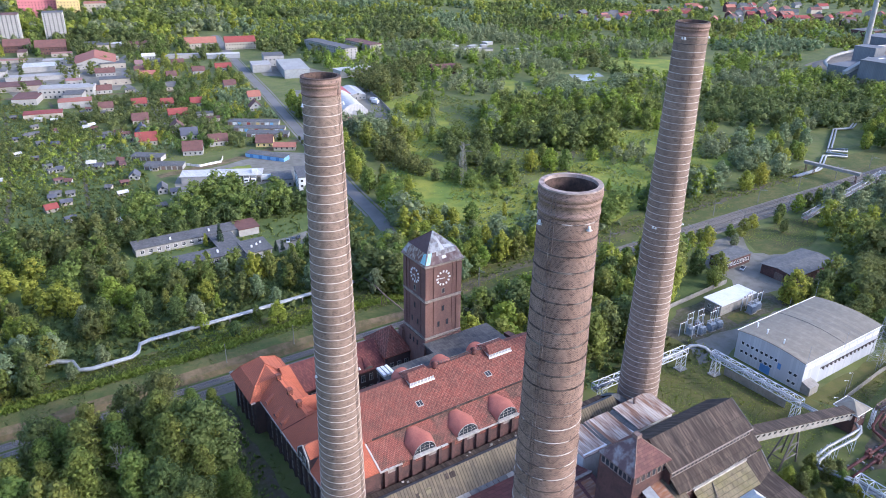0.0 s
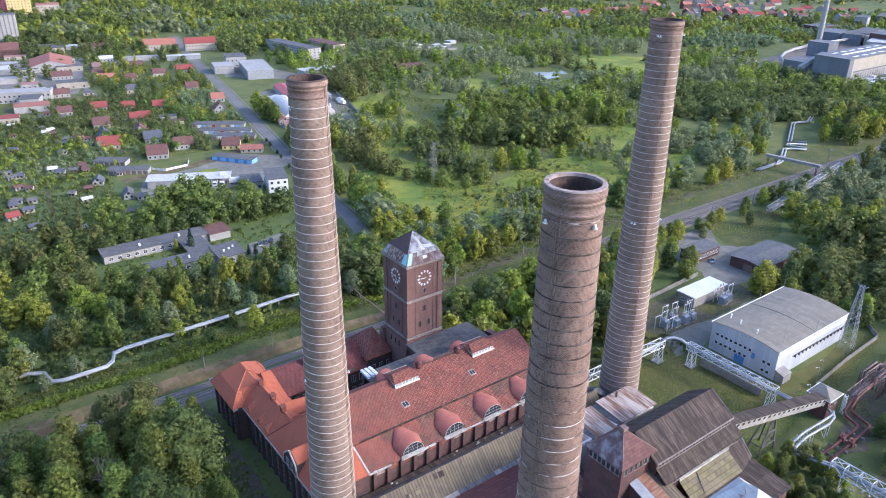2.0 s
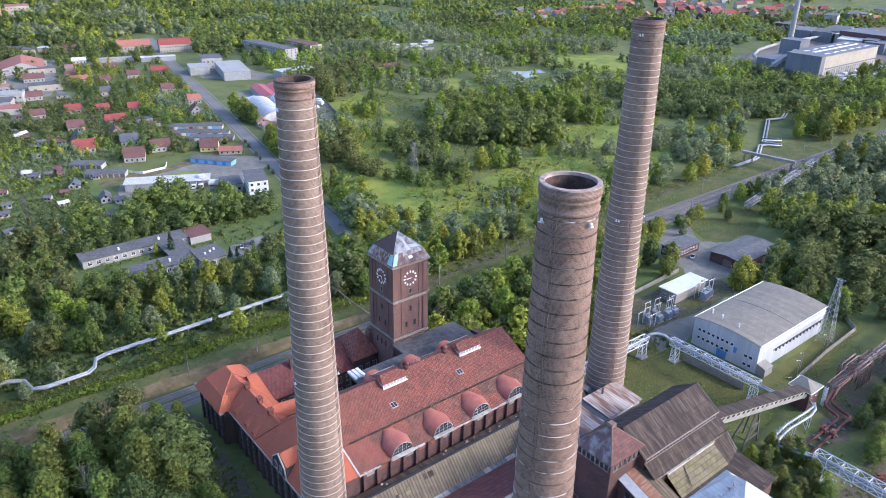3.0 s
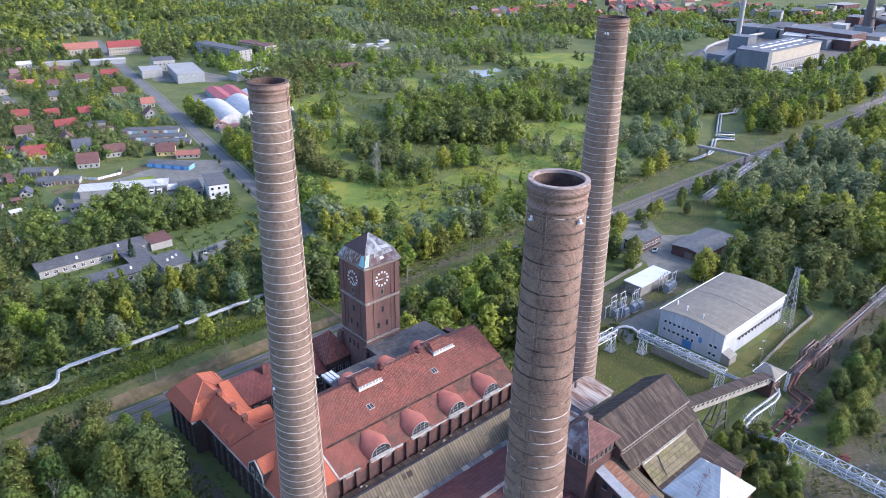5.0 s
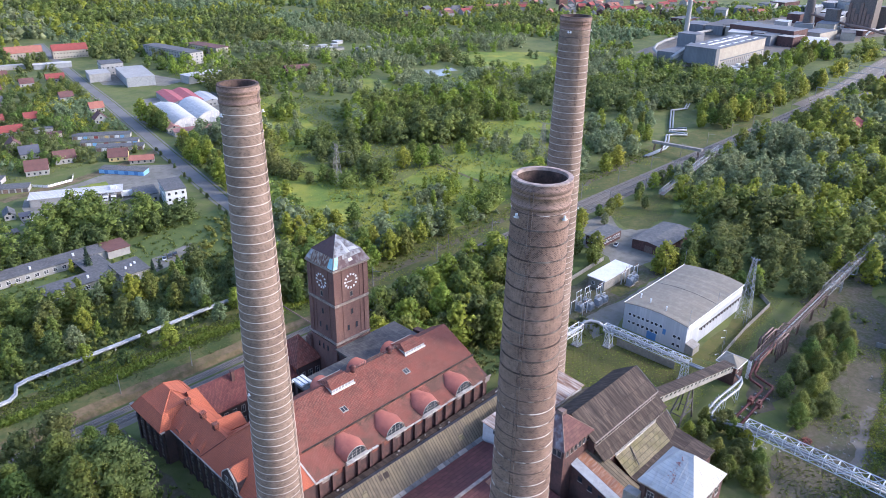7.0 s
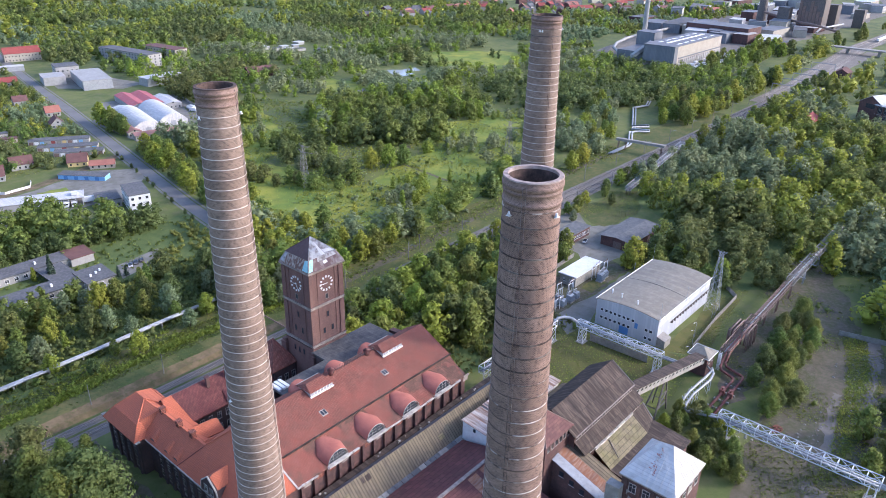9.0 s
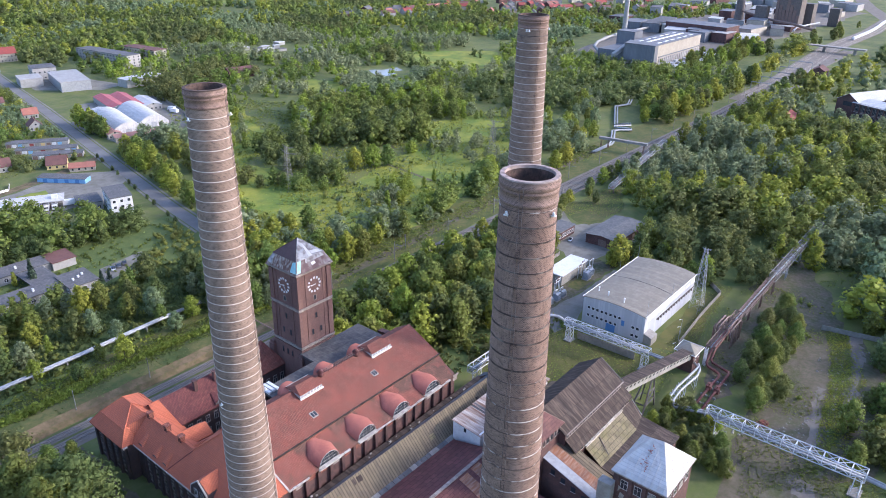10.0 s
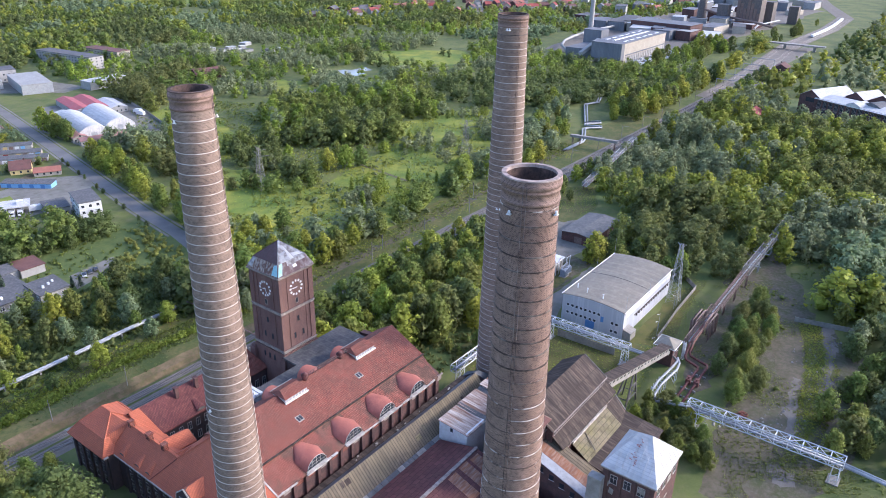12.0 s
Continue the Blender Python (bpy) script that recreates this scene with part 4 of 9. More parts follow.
for x, y in ((-12, 11.6), (11.5, 12.6)):
    z = 20.6 + (y - 7) * 4.9 / 13.3
    g = Geo().slab([(x, y - 0.9, z - 0.2), (x + 1.9, y - 0.9, z - 0.25), (x + 1.9, y + 0.9, z + 0.41), (x, y + 0.9, z + 0.41)], 0.25)
    sk = part("skylight", g, M_CONC, hall)
    for u in (0.2, 1.05):
        part("pane", Geo().slab([(x + u, y - 0.65, z - 0.08), (x + u + 0.65, y - 0.65, z - 0.08), (x + u + 0.65, y + 0.65, z + 0.39), (x + u, y + 0.65, z + 0.39)], 0.03), M_GLASS, sk)

# ---- wing with the orange roof ----
wing = thing("office_wing", "blackened brick office wing with a bright orange tile roof", "building", (-36, 33, 0))
WE = 11.6
part("wall", Geo().box(-41.0, -30.0, -0.5, 50.0, 0, WE), M_BLACKB, wing)
part("pavilion_wall", Geo().box(-43.6, -30.0, 50.02, 68.0, 0, WE), M_BLACKB, wing)
RX, RZ, JY = -36.3, 17.3, 28.7     # wing ridge, and where the hip of the hall meets it
part("roof", Geo().slab([(-42.0, -0.8, WE), (-36.5, -0.6, 17.1), (-33.2, 7.0, 20.4), (-30.0, 15.1, 23.6), (-28.4, 20.2, 25.3), (RX, JY, RZ), (-42.0, 33.6, WE)][::-1], 0.3), M_OTILE, wing, "broad orange hip slope")
part("roof", Geo().slab([(-42.2, 33.6, WE - 0.15), (RX - 0.1, JY, RZ - 0.15), (RX, 51.5, RZ - 0.1), (-42.2, 51.5, WE - 0.15)][::-1], 0.3), M_OTILE, wing, "orange clay tile slope")
part("roof", Geo().slab([(-28.4, 20.2, 25.3), (-28.6, 26.2, 21.7), (RX, JY, RZ)][::-1], 0.3), M_OTILE, wing, "small orange hip facing the court")
part("hip_ridge", Geo().bar((RX, JY, RZ + 0.05), (-28.4, 20.2, 25.4), 0.2), M_OTILE, wing)
part("ridge", Geo().bar((RX, JY, RZ + 0.05), (RX, 52.5, RZ + 0.1), 0.2), M_OTILE, wing)
part("valley", Geo().bar((-42.0, 33.6, WE + 0.05), (RX, JY, RZ), 0.12), M_DRED, wing)
part("roof", Geo().slab([(-36.5, -0.6, 17.1), (-29.9, -0.6, 17.1), (-29.9, 7.1, 20.35), (-33.2, 7.1, 20.35)], 0.3), M_OTILE, wing, "orange clay tile front slope")
part("roof", Geo().slab([(-33.1, 7.0, 20.6), (-29.9, 7.0, 20.6), (-29.9, 15.3, 23.65)], 0.3), M_OTILE, wing, "orange clay tile front slope")
part("front_wall", Geo().add([(-41.0, 0.0, 11.0), (-36.4, 0.0, 16.8), (-30.0, 0.0, 16.8), (-30.0, 0.0, 11.0), (-41.0, 0.5, 11.0), (-36.4, 0.5, 16.8), (-30.0, 0.5, 16.8), (-30.0, 0.5, 11.0)], [(0, 3, 2, 1), (4, 5, 6, 7), (0, 1, 5, 4), (1, 2, 6, 5)]), M_BRICK, wing)
part("roof", Geo().slab([(RX, 52.0, RZ), (RX, JY, RZ), (-29.0, 26.5, 11.6), (-29.0, 52.0, 11.6)][::-1], 0.3), M_OTILE, wing, "orange court slope")
# pavilion: a steep lower band, then a shallow hipped top
ev = [(-45.0, 50.0, WE), (-45.0, 67.6, WE), (-28.6, 67.6, WE), (-28.6, 50.0, WE)]
bk = [(-42.4, 52.4, 14.9), (-42.4, 65.2, 14.9), (-31.2, 65.2, 14.9), (-31.2, 52.4, 14.9)]
rg = [(-37.0, 57.6, 18.3), (-37.0, 62.0, 18.3)]
for i in range(4):
    j = (i + 1) % 4
    part("lower_slope", Geo().slab([ev[j], ev[i], bk[i], bk[j]], 0.25), M_OTILE, wing, "steep lower band of a hipped orange roof")
    part("break_ridge", Geo().bar(bk[i], bk[j], 0.14), M_OTILE, wing)
    part("hip_ridge", Geo().bar(ev[i], bk[i], 0.14), M_OTILE, wing)
    part("hip_ridge", Geo().bar(bk[i], rg[0] if i in (0, 3) else rg[1], 0.16), M_OTILE, wing)
for q in ([bk[1], bk[0], rg[0], rg[1]], [bk[2], bk[1], rg[1]], [bk[3], bk[2], rg[1], rg[0]], [bk[0], bk[3], rg[0]]):
    part("upper_slope", Geo().slab(q, 0.25), M_OTILE, wing, "shallow top of a hipped orange roof")
part("link_roof", Geo().slab([(-41.0, 51.0, 12.9), (RX, 51.0, RZ), (-37.0, 57.6, 18.2), (-41.6, 53.0, 15.2)][::-1], 0.2), M_OTILE, wing)
part("link_roof", Geo().slab([(RX, 51.0, RZ), (-31.0, 51.0, 12.9), (-32.0, 53.0, 15.2), (-37.0, 57.6, 18.2)][::-1], 0.2), M_OTILE, wing)
g = Geo().box(-42.3, -41.0, -1.6, 49.4, WE - 0.3, WE + 0.02).box(-44.9, -43.6, 49.4, 69.2, WE - 0.3, WE + 0.02)
part("gutter", g, M_CONC, wing, "pale zinc eave gutter")
for i in range(13):
    y = 1.2 + i * 3.75
    part("buttress", Geo().box(-41.5, -41.0, y - 0.45, y + 0.45, 0, WE - 0.6), M_BLACKB, wing)
for i in range(5):
    y = 51.2 + i * 3.9
    part("buttress", Geo().box(-44.1, -43.6, y - 0.45, y + 0.45, 0, WE - 0.6), M_BLACKB, wing)
for z in (1.6, 5.0, 8.2):
    window_row(wing, "y", -41.0, 1.2, 46.2, 12, z, z + 1.9, 1.1, -1, M_STONE)
    window_row(wing, "y", -43.6, 51.2, 66.8, 4, z, z + 1.9, 1.1, -1, M_STONE)
gb = part("gable_dormer", Geo().prism([(14.6, WE - 0.4), (22.2, WE - 0.4), (21.6, 14.4), (18.4, 17.2), (15.2, 14.4)], "x", -42.2, -36.5), M_BLACKB, wing, "brick wall gable with pale coping")
for sgn, y1 in ((-1, 14.7), (1, 22.1)):
    part("gable_roof", Geo().slab([(-42.0, 18.4, 17.15), (-36.3, 18.4, 17.35), (-38.6, y1 - sgn * 0.6, 14.95), (-42.0, y1 - sgn * 0.6, 14.4)], 0.25), M_OTILE, gb)
g = Geo()
for (ya, za), (yb, zb) in (((14.6, WE), (15.2, 14.5)), ((15.2, 14.5), (18.4, 17.3)), ((18.4, 17.3), (21.6, 14.5)), ((21.6, 14.5), (22.2, WE))):
    g.bar((-42.1, ya, za), (-42.1, yb, zb), 0.22)
part("coping", g, M_TRIM, gb)
window_row(wing, "y", -42.2, 16.0, 20.8, 2, 12.2, 14.2, 1.2, -1, M_TRIM)
for y in (35.2, 39.8, 46.6):
    g = Geo()
    n = 8
    arc = [(math.cos(math.pi * i / n), math.sin(math.pi * i / n)) for i in range(n + 1)]
    v = [(-41.5, y + 1.15 * c, 12.15 + 0.85 * s) for c, s in arc] + [(-39.0, y + 0.8 * c, 14.55 + 0.08 * s) for c, s in arc]
    g.add(v, [(i, i + 1, n + 2 + i, n + 1 + i) for i in range(n)])
    e = part("eyebrow_vent", g, M_OTILE, wing, smooth=True)
    part("louvre", Geo().add([(-41.42, y + 1.0 * c, 12.15 + 0.7 * s) for c, s in arc], [tuple(range(n + 1))]), M_DSTEEL, e)
for y, s in ((34.6, 1.3), (41.2, 1.4), (49.6, 1.1)):
    g = Geo().box(-36.7, -35.4, y - s / 2, y + s / 2, 15.5, 18.5).box(-36.85, -35.25, y - s / 2 - 0.15, y + s / 2 + 0.15, 18.5, 18.75)
    st = part("roof_chimney", g, M_RTILE, wing, "short brick chimney stack")
for y, x1, z in ((31.6, -26.0, 15.4), (38.6, -26.6, 15.6)):
    g = Geo().slab([(-35.0, y, z + 1.0), (x1, y, z), (x1, y + 3.4, z - 2.2), (-35.0, y + 3.4, z - 1.6)], 0.25).slab([(-35.0, y - 3.4, z - 1.6), (x1, y - 3.4, z - 2.2), (x1, y, z), (-35.0, y, z + 1.0)], 0.25)
    part("cross_roof", g, M_OTILE, wing, "small orange cross gable roof")
    part("cross_wall", Geo().prism([(y - 3.0, 8), (y + 3.0, 8), (y + 3.0, z - 2.2), (y, z - 0.4), (y - 3.0, z - 2.2)], "x", -31.0, x1 + 0.3), M_BLACKB, wing)

# ---- rear range with a dark red roof ----
rear = thing("rear_range", "brick rear range with a dark red tile roof", "building", (-14, 50, 0))
part("wall", Geo().box(-30.0, -2.2, 46.9, 60.3, 0, 12.2), M_BLACKB, rear)
part("gable_wall", Geo().prism([(46.9, 12.2), (60.3, 12.2), (54.3, 17.0)], "x", -29.9, -2.3), M_BLACKB, rear)
part("roof", Geo().slab([(-32.0, 46.1, 12.0), (-2.2, 46.1, 12.0), (-2.2, 54.3, 17.6), (-34.0, 54.3, 17.6)], 0.3), M_DRED, rear)
part("roof", Geo().slab([(-34.0, 54.3, 17.6), (-2.2, 54.3, 17.6), (-2.2, 61.1, 12.0), (-34.0, 61.1, 12.0)], 0.3), M_DRED, rear)
for z in (3.0, 7.2):
    window_row(rear, "x", 46.9, -28, -3, 9, z + 0.8, z + 3.0, 1.1, -1, M_TRIM)
for x in (-20.5, -14.0):
    part("roof_chimney", Geo().box(x - 0.5, x + 0.5, 51.8, 52.8, 14, 19.2).box(x - 0.65, x + 0.65, 51.65, 52.95, 19.2, 19.45), M_BRICK, rear)
part("roof_end", Geo().slab([(-34.0, 46.3, 12.25), (-29.5, 46.05, 12.08), (-31.0, 54.2, 17.72), (-34.0, 54.2, 17.72)], 0.1), M_OTILE, rear, "orange tile end of the roof")
for x in (-17.0, -8.0):
    n = 8
    arc = [(math.cos(math.pi * i / n), math.sin(math.pi * i / n)) for i in range(n + 1)]
    g = Geo().add([(x + 1.6 * c, 46.3, 12.5 + 1.1 * s) for c, s in arc] + [(x + 0.8 * c, 49.9, 14.6 + 0.1 * s) for c, s in arc], [(i, i + 1, n + 2 + i, n + 1 + i) for i in range(n)])
    e = part("eyebrow_vent", g, M_DRED, rear, smooth=True)
    part("louvre", Geo().add([(x + 1.4 * c, 46.4, 12.5 + 0.9 * s) for c, s in arc], [tuple(range(n + 1))]), M_DSTEEL, e)
annex = thing("tower_annex", "brick annex with a hipped red tile roof beside the tower", "building", (2, 53, 0))
part("wall", Geo().box(-2.0, 7.0, 46.0, 60.0, 0, 14.8), M_BLACKB, annex)
part("red_wall", Geo().box(-2.1, -2.0, 47.0, 51.0, 11.2, 14.8), M_OTILE, annex)
ap = (4.0, 53.5, 21.0)
for a, b in (((-2.6, 45.6), (7.0, 45.6)), ((7.0, 60.6), (-2.6, 60.6)), ((-2.6, 60.6), (-2.6, 45.6)), ((7.0, 45.6), (7.0, 60.6))):
    part("roof", Geo().slab([(*a, 14.8), (*b, 14.8), ap], 0.3), M_RTILE, annex)
window_row(annex, "x", 46.0, -1.5, 6.5, 3, 9.5, 12.0, 1.2, -1, M_TRIM)
g = Geo()
for i in range(3):
    g.box(-12.8 + i * 1.3, -11.9 + i * 1.3, 28.0, 32.5, 21.8, 22.4)
solo("roof_duct", g, M_WPAINT, "white sheet-metal duct on the flat roof", "duct")


# ---- low halls in front of the turbine hall ----
low = thing("long_low_hall", "long low hall with a grey bitumen roof", "factory hall", (6, -5, 0))
LX0, LX1 = -36.0, 46.0
part("wall", Geo().box(LX0, LX1, -9.4, -0.9, 0, 7.4), M_BRICK, low)
part("walkway", Geo().box(LX0, LX1 - 2, -3.2, -0.95, 7.4, 11.6), M_BITD, low, "dark felt walkway with rubble")
part("roof", Geo().slab([(LX0, -9.8, 7.8), (LX1, -9.8, 7.8), (LX1, -4.9, 13.0), (LX0, -4.9, 13.0)], 0.3), M_BITUM, low, "grey-brown bitumen slope with patches")
part("roof", Geo().slab([(LX0, -4.9, 13.0), (LX1, -4.9, 13.0), (LX1, -3.1, 11.9), (LX0, -3.1, 11.9)], 0.3), M_BITG, low)
part("end_roof", Geo().slab([(45.2, -4.6, 13.3), (47.2, -4.9, 13.3), (52.5, -8.4, 9.4), (49.0, -8.6, 9.4)], 0.25).slab([(45.2, -4.6, 13.3), (47.2, -4.9, 13.3), (49, 0.5, 9.6), (45.2, 0.5, 9.6)][::-1], 0.25), M_BITG, low, "blue-grey end roof")
part("end_wall", Geo().box(45.5, 50, -8.4, 0.3, 0, 9.4), M_BRICK, low)
rr = random.Random(9)
x = -30.0
while x < 22:
    w = rr.uniform(1.2, 3.5)
    st = part("window_strip", Geo().slab([(x, -11.6, 7.3), (x + w, -11.6, 7.3), (x + w, -9.8, 7.9), (x, -9.8, 7.9)], 0.1), M_CONC if rr.random() < 0.2 else M_BITG, low)
    x += w + 0.12
for i in range(9):
    x, s = rr.uniform(-24, 40), rr.uniform(0.8, 2.2)
    y = rr.uniform(-8.8, -6.4)
    z = 7.8 + (y + 9.8) * 5.2 / 4.9 + 0.06
    part("roof_patch", Geo().slab([(x, y, z), (x + s, y, z), (x + s, y + 1.0, z + 1.06), (x, y + 1.0, z + 1.06)], 0.05), M_BITD if i % 2 else M_MOSS, low)
for i in range(14):
    x, y, s = rr.uniform(-26, 38), rr.uniform(-2.9, -1.3), rr.uniform(0.25, 0.7)
    solo("rubble_block", Geo().box(x, x + s, y, y + s * 0.7, 11.6, 11.6 + s * 0.5), M_TRIM if i % 3 == 0 else M_CONC, "broken masonry block lying on the felt walkway", "rubble", "fallen masonry")

shed = thing("boiler_shed", "brick shed with a wide maroon sheet roof", "factory hall", (-6, -24, 0))
part("wall", Geo().box(-36.0, 18.0, -36.0, -11.8, 0, 7.9), M_BRICK, shed)
part("roof", Geo().slab([(-36.0, -24.0, 11.6), (18.6, -24.0, 11.6), (18.6, -11.7, 8.3), (-36.0, -11.7, 8.3)], 0.3), M_MAROON, shed, "maroon sheet slope")
part("roof", Geo().slab([(-36.0, -36.6, 8.2), (18.6, -36.6, 8.2), (18.6, -24.0, 11.6), (-36.0, -24.0, 11.6)], 0.3), M_MAROON, shed, "maroon sheet slope with rusty streaks")
part("ridge_strip", Geo().box(-36.0, 18.8, -24.5, -23.6, 11.55, 11.85), M_STONE, shed, "pale ridge capping")
part("gable_wall", Geo().prism([(-36.0, 7.9), (-11.8, 7.9), (-24.0, 11.3)], "x", 17.5, 18.0), M_BRICK, shed)
for x, y0, y1 in ((4.0, -33.0, -25.0), (9.0, -34.0, -24.8), (13.5, -33.5, -25.2)):
    z = lambda y: 8.2 + (y + 36.6) * 3.4 / 12.6 + 0.06
    part("rust_patch", Geo().slab([(x, y0, z(y0)), (x + 3.4, y0, z(y0)), (x + 3.8, y1, z(y1)), (x + 0.4, y1, z(y1))], 0.05), M_RUSTB, shed, "rusted patch sheets")
back = thing("bunker_block", "brick block with a maroon felt roof", "factory hall", (0, -48, 0))
part("wall", Geo().box(-28.0, 13.0, -62.0, -37.2, 0, 9.5), M_BRICK, back)
part("roof", Geo().slab([(-28.4, -62.4, 9.2), (13.0, -62.4, 9.2), (13.0, -37.0, 12.4), (-28.4, -37.0, 12.4)], 0.4), M_MAROON, back)

rusty = thing("rusty_shed", "low shed with rust-streaked corrugated roofs", "shed", (36, -15, 0))
part("wall", Geo().box(19.8, 54.0, -20.0, -10.6, 0, 13.2), M_WPAINT, rusty, "dirty white boarded wall")
for x0, x1, z in ((19.4, 27.8, 13.6), (28.6, 37.8, 13.7), (39.6, 54.4, 14.3)):
    part("roof", Geo().slab([(x0, -20.6, z - 0.5), (x1, -20.6, z - 0.5), (x1, -10.4, z + 0.4), (x0, -10.4, z + 0.4)], 0.2), M_RUST, rusty, "corrugated sheets streaked with rust")
for x0 in (28.0, 38.2):
    part("glazing", Geo().slab([(x0, -20.4, 13.1), (x0 + 1.5, -20.4, 13.5), (x0 + 1.5, -10.6, 14.2), (x0, -10.6, 13.6)], 0.1), M_BITG, rusty, "grimy glazed strip")
    for i in range(9):
        y = -20.2 + i * 1.15
        zz = 13.15 + i * 0.06
        part("glazing_bar", Geo().bar((x0, y, zz + 0.05), (x0 + 1.5, y, zz + 0.45), 0.05), M_STONE, rusty)
part("window", Geo().box(19.74, 19.8, -15.2, -14.4, 11.6, 12.8), M_GLASS, rusty)
part("vent_pipe", Geo().cyl(46.5, -12.2, 14.3, 16.4, 0.35, 0.35, 10).cyl(46.5, -12.2, 16.4, 16.7, 0.55, 0.2, 10), M_RSTEEL, rusty)
part("lean_to", Geo().slab([(30.0, -29.2, 15.6), (55.0, -29.2, 15.6), (55.0, -20.7, 12.8), (40.0, -20.7, 12.8)], 0.3), M_BITUM, rusty, "beige-grey felt lean-to roof")
part("lean_to_wall", Geo().box(30.0, 54.0, -29.0, -20.8, 0, 12.4), M_BRICK, rusty)

# ---- dark coal house ----
coal = thing("coal_house", "stepped coal house with streaked dark felt roofs", "factory hall", (40, -42, 0))
CX0, CX1 = 24.5, 55.4
part("wall", Geo().prism([(-46.0, 0), (-46.0, 17.0), (-43.0, 17.2), (-43.0, 22.6), (-35.8, 27.2), (-29.3, 22.6), (-29.3, 0)], "x", CX0, CX1 - 0.4), M_BRICK, coal)
part("roof", Geo().slab([(CX0 - 0.4, -43.2, 22.7), (CX1, -43.2, 22.7), (CX1, -35.8, 27.6), (CX0 - 0.4, -35.8, 27.6)], 0.3), M_BITD, coal, "black felt slope with pale streaks")
part("roof", Geo().slab([(CX0 - 0.4, -35.8, 27.6), (CX1, -35.8, 27.6), (CX1, -28.9, 22.7), (CX0 - 0.4, -28.9, 22.7)], 0.3), M_BITD, coal)
part("roof", Geo().slab([(CX0, -46.3, 18.6), (CX1 + 0.6, -46.3, 18.6), (CX1 + 0.6, -43.0, 21.0), (CX0, -43.0, 21.0)], 0.3), M_BITD, coal, "brown felt aisle roof")
part("roof", Geo().slab([(30.0, -51.2, 13.3), (50.0, -51.2, 13.3), (50.0, -46.0, 17.0), (30.0, -46.0, 17.0)], 0.3), M_MOSS, coal, "mossy yellow-grey felt roof")
part("roof", Geo().slab([(50.0, -51.2, 13.3), (CX1 + 1.2, -49.6, 13.3), (CX1 + 1.2, -46.0, 17.2), (50.0, -46.0, 17.1)], 0.3), M_BITD, coal)
part("roof", Geo().slab([(30.0, -61.0, 11.2), (CX1 + 1.6, -61.0, 11.6), (CX1 + 1.2, -49.6, 13.2), (30.0, -51.2, 13.2)], 0.3), M_BITD, coal, "dark brown felt roof")
part("low_wall", Geo().box(30.0, CX1 + 0.4, -60.6, -46.02, 0, 11.4), M_BRICK, coal)
part("parapet", Geo().box(30.0, 50.0, -46.5, -46.05, 16.9, 17.5), M_TRIM, coal, "pale parapet board")
part("edge", Geo().bar((CX1 + 1.2, -46.0, 17.3), (CX1 + 1.3, -49.6, 13.5), 0.15), M_TRIM, coal)
window_row(coal, "x", -43.0, CX0 + 0.5, CX1 - 0.8, 22, 21.1, 22.2, 0.95, -1, M_STONE, bars=False)
window_row(coal, "x", -46.0, CX0 + 0.5, CX1 - 0.8, 22, 17.4, 18.3, 0.95, -1, M_STONE, bars=False)
part("eave_board", Geo().box(CX0, CX1, -43.45, -43.1, 22.35, 22.6), M_STONE, coal)
part("downpipe", Geo().bar((36.5, -46.6, 16.6), (34.5, -50.8, 14.2), 0.14), M_DSTEEL, coal)
part("verge", Geo().bar((CX1, -35.8, 27.6), (CX1, -43.2, 22.75), 0.14), M_CONC, coal)

# ---- hipped lift tower ----
lift = thing("lift_tower", "square brick tower with a patched maroon hipped roof", "tower", (19.6, -35.8, 0))
OX0, OX1, OY0, OY1 = 13.4, 26.0, -41.6, -30.0
part("wall", Geo().box(OX0 + 0.4, OX1 - 0.4, OY0 + 0.4, OY1 - 0.4, 0, 25.0), M_BRICK, lift)
ap = (19.4, -35.9, 31.0)
cs = [(OX0, OY0), (OX1, OY0), (OX1, OY1), (OX0, OY1)]
for i in range(4):
    part("roof_slope", Geo().slab([(*cs[i], 25.0), (*cs[(i + 1) % 4], 25.0), ap], 0.25), M_RUSTB if i == 1 else M_COPPER if i == 3 else M_MAROON, lift)
for i in range(4):
    part("hip", Geo().bar((*cs[i], 25.05), (ap[0], ap[1], 31.05), 0.12), M_RSTEEL, lift)
g = Geo().box(18.6, 20.2, -36.7, -35.1, 30.6, 31.5)
for i in range(12):
    z0 = 30.6 - i * 0.45
    g.box(19.4 + i * 0.52, 19.9 + i * 0.52, -36.3 - i * 0.3, -35.7 - i * 0.3, z0 - 0.2, z0)
part("roof_ladder", g, M_RSTEEL, lift, "rusty ladder down the hip")
window_row(lift, "y", OX0 + 0.4, OY0 + 1, OY1 - 1, 7, 22.6, 24.3, 1.0, -1, M_STONE, bars=False)
window_row(lift, "x", OY0 + 0.4, OX0 + 1, OX1 - 1, 6, 22.6, 24.3, 1.0, -1, M_STONE, bars=False)

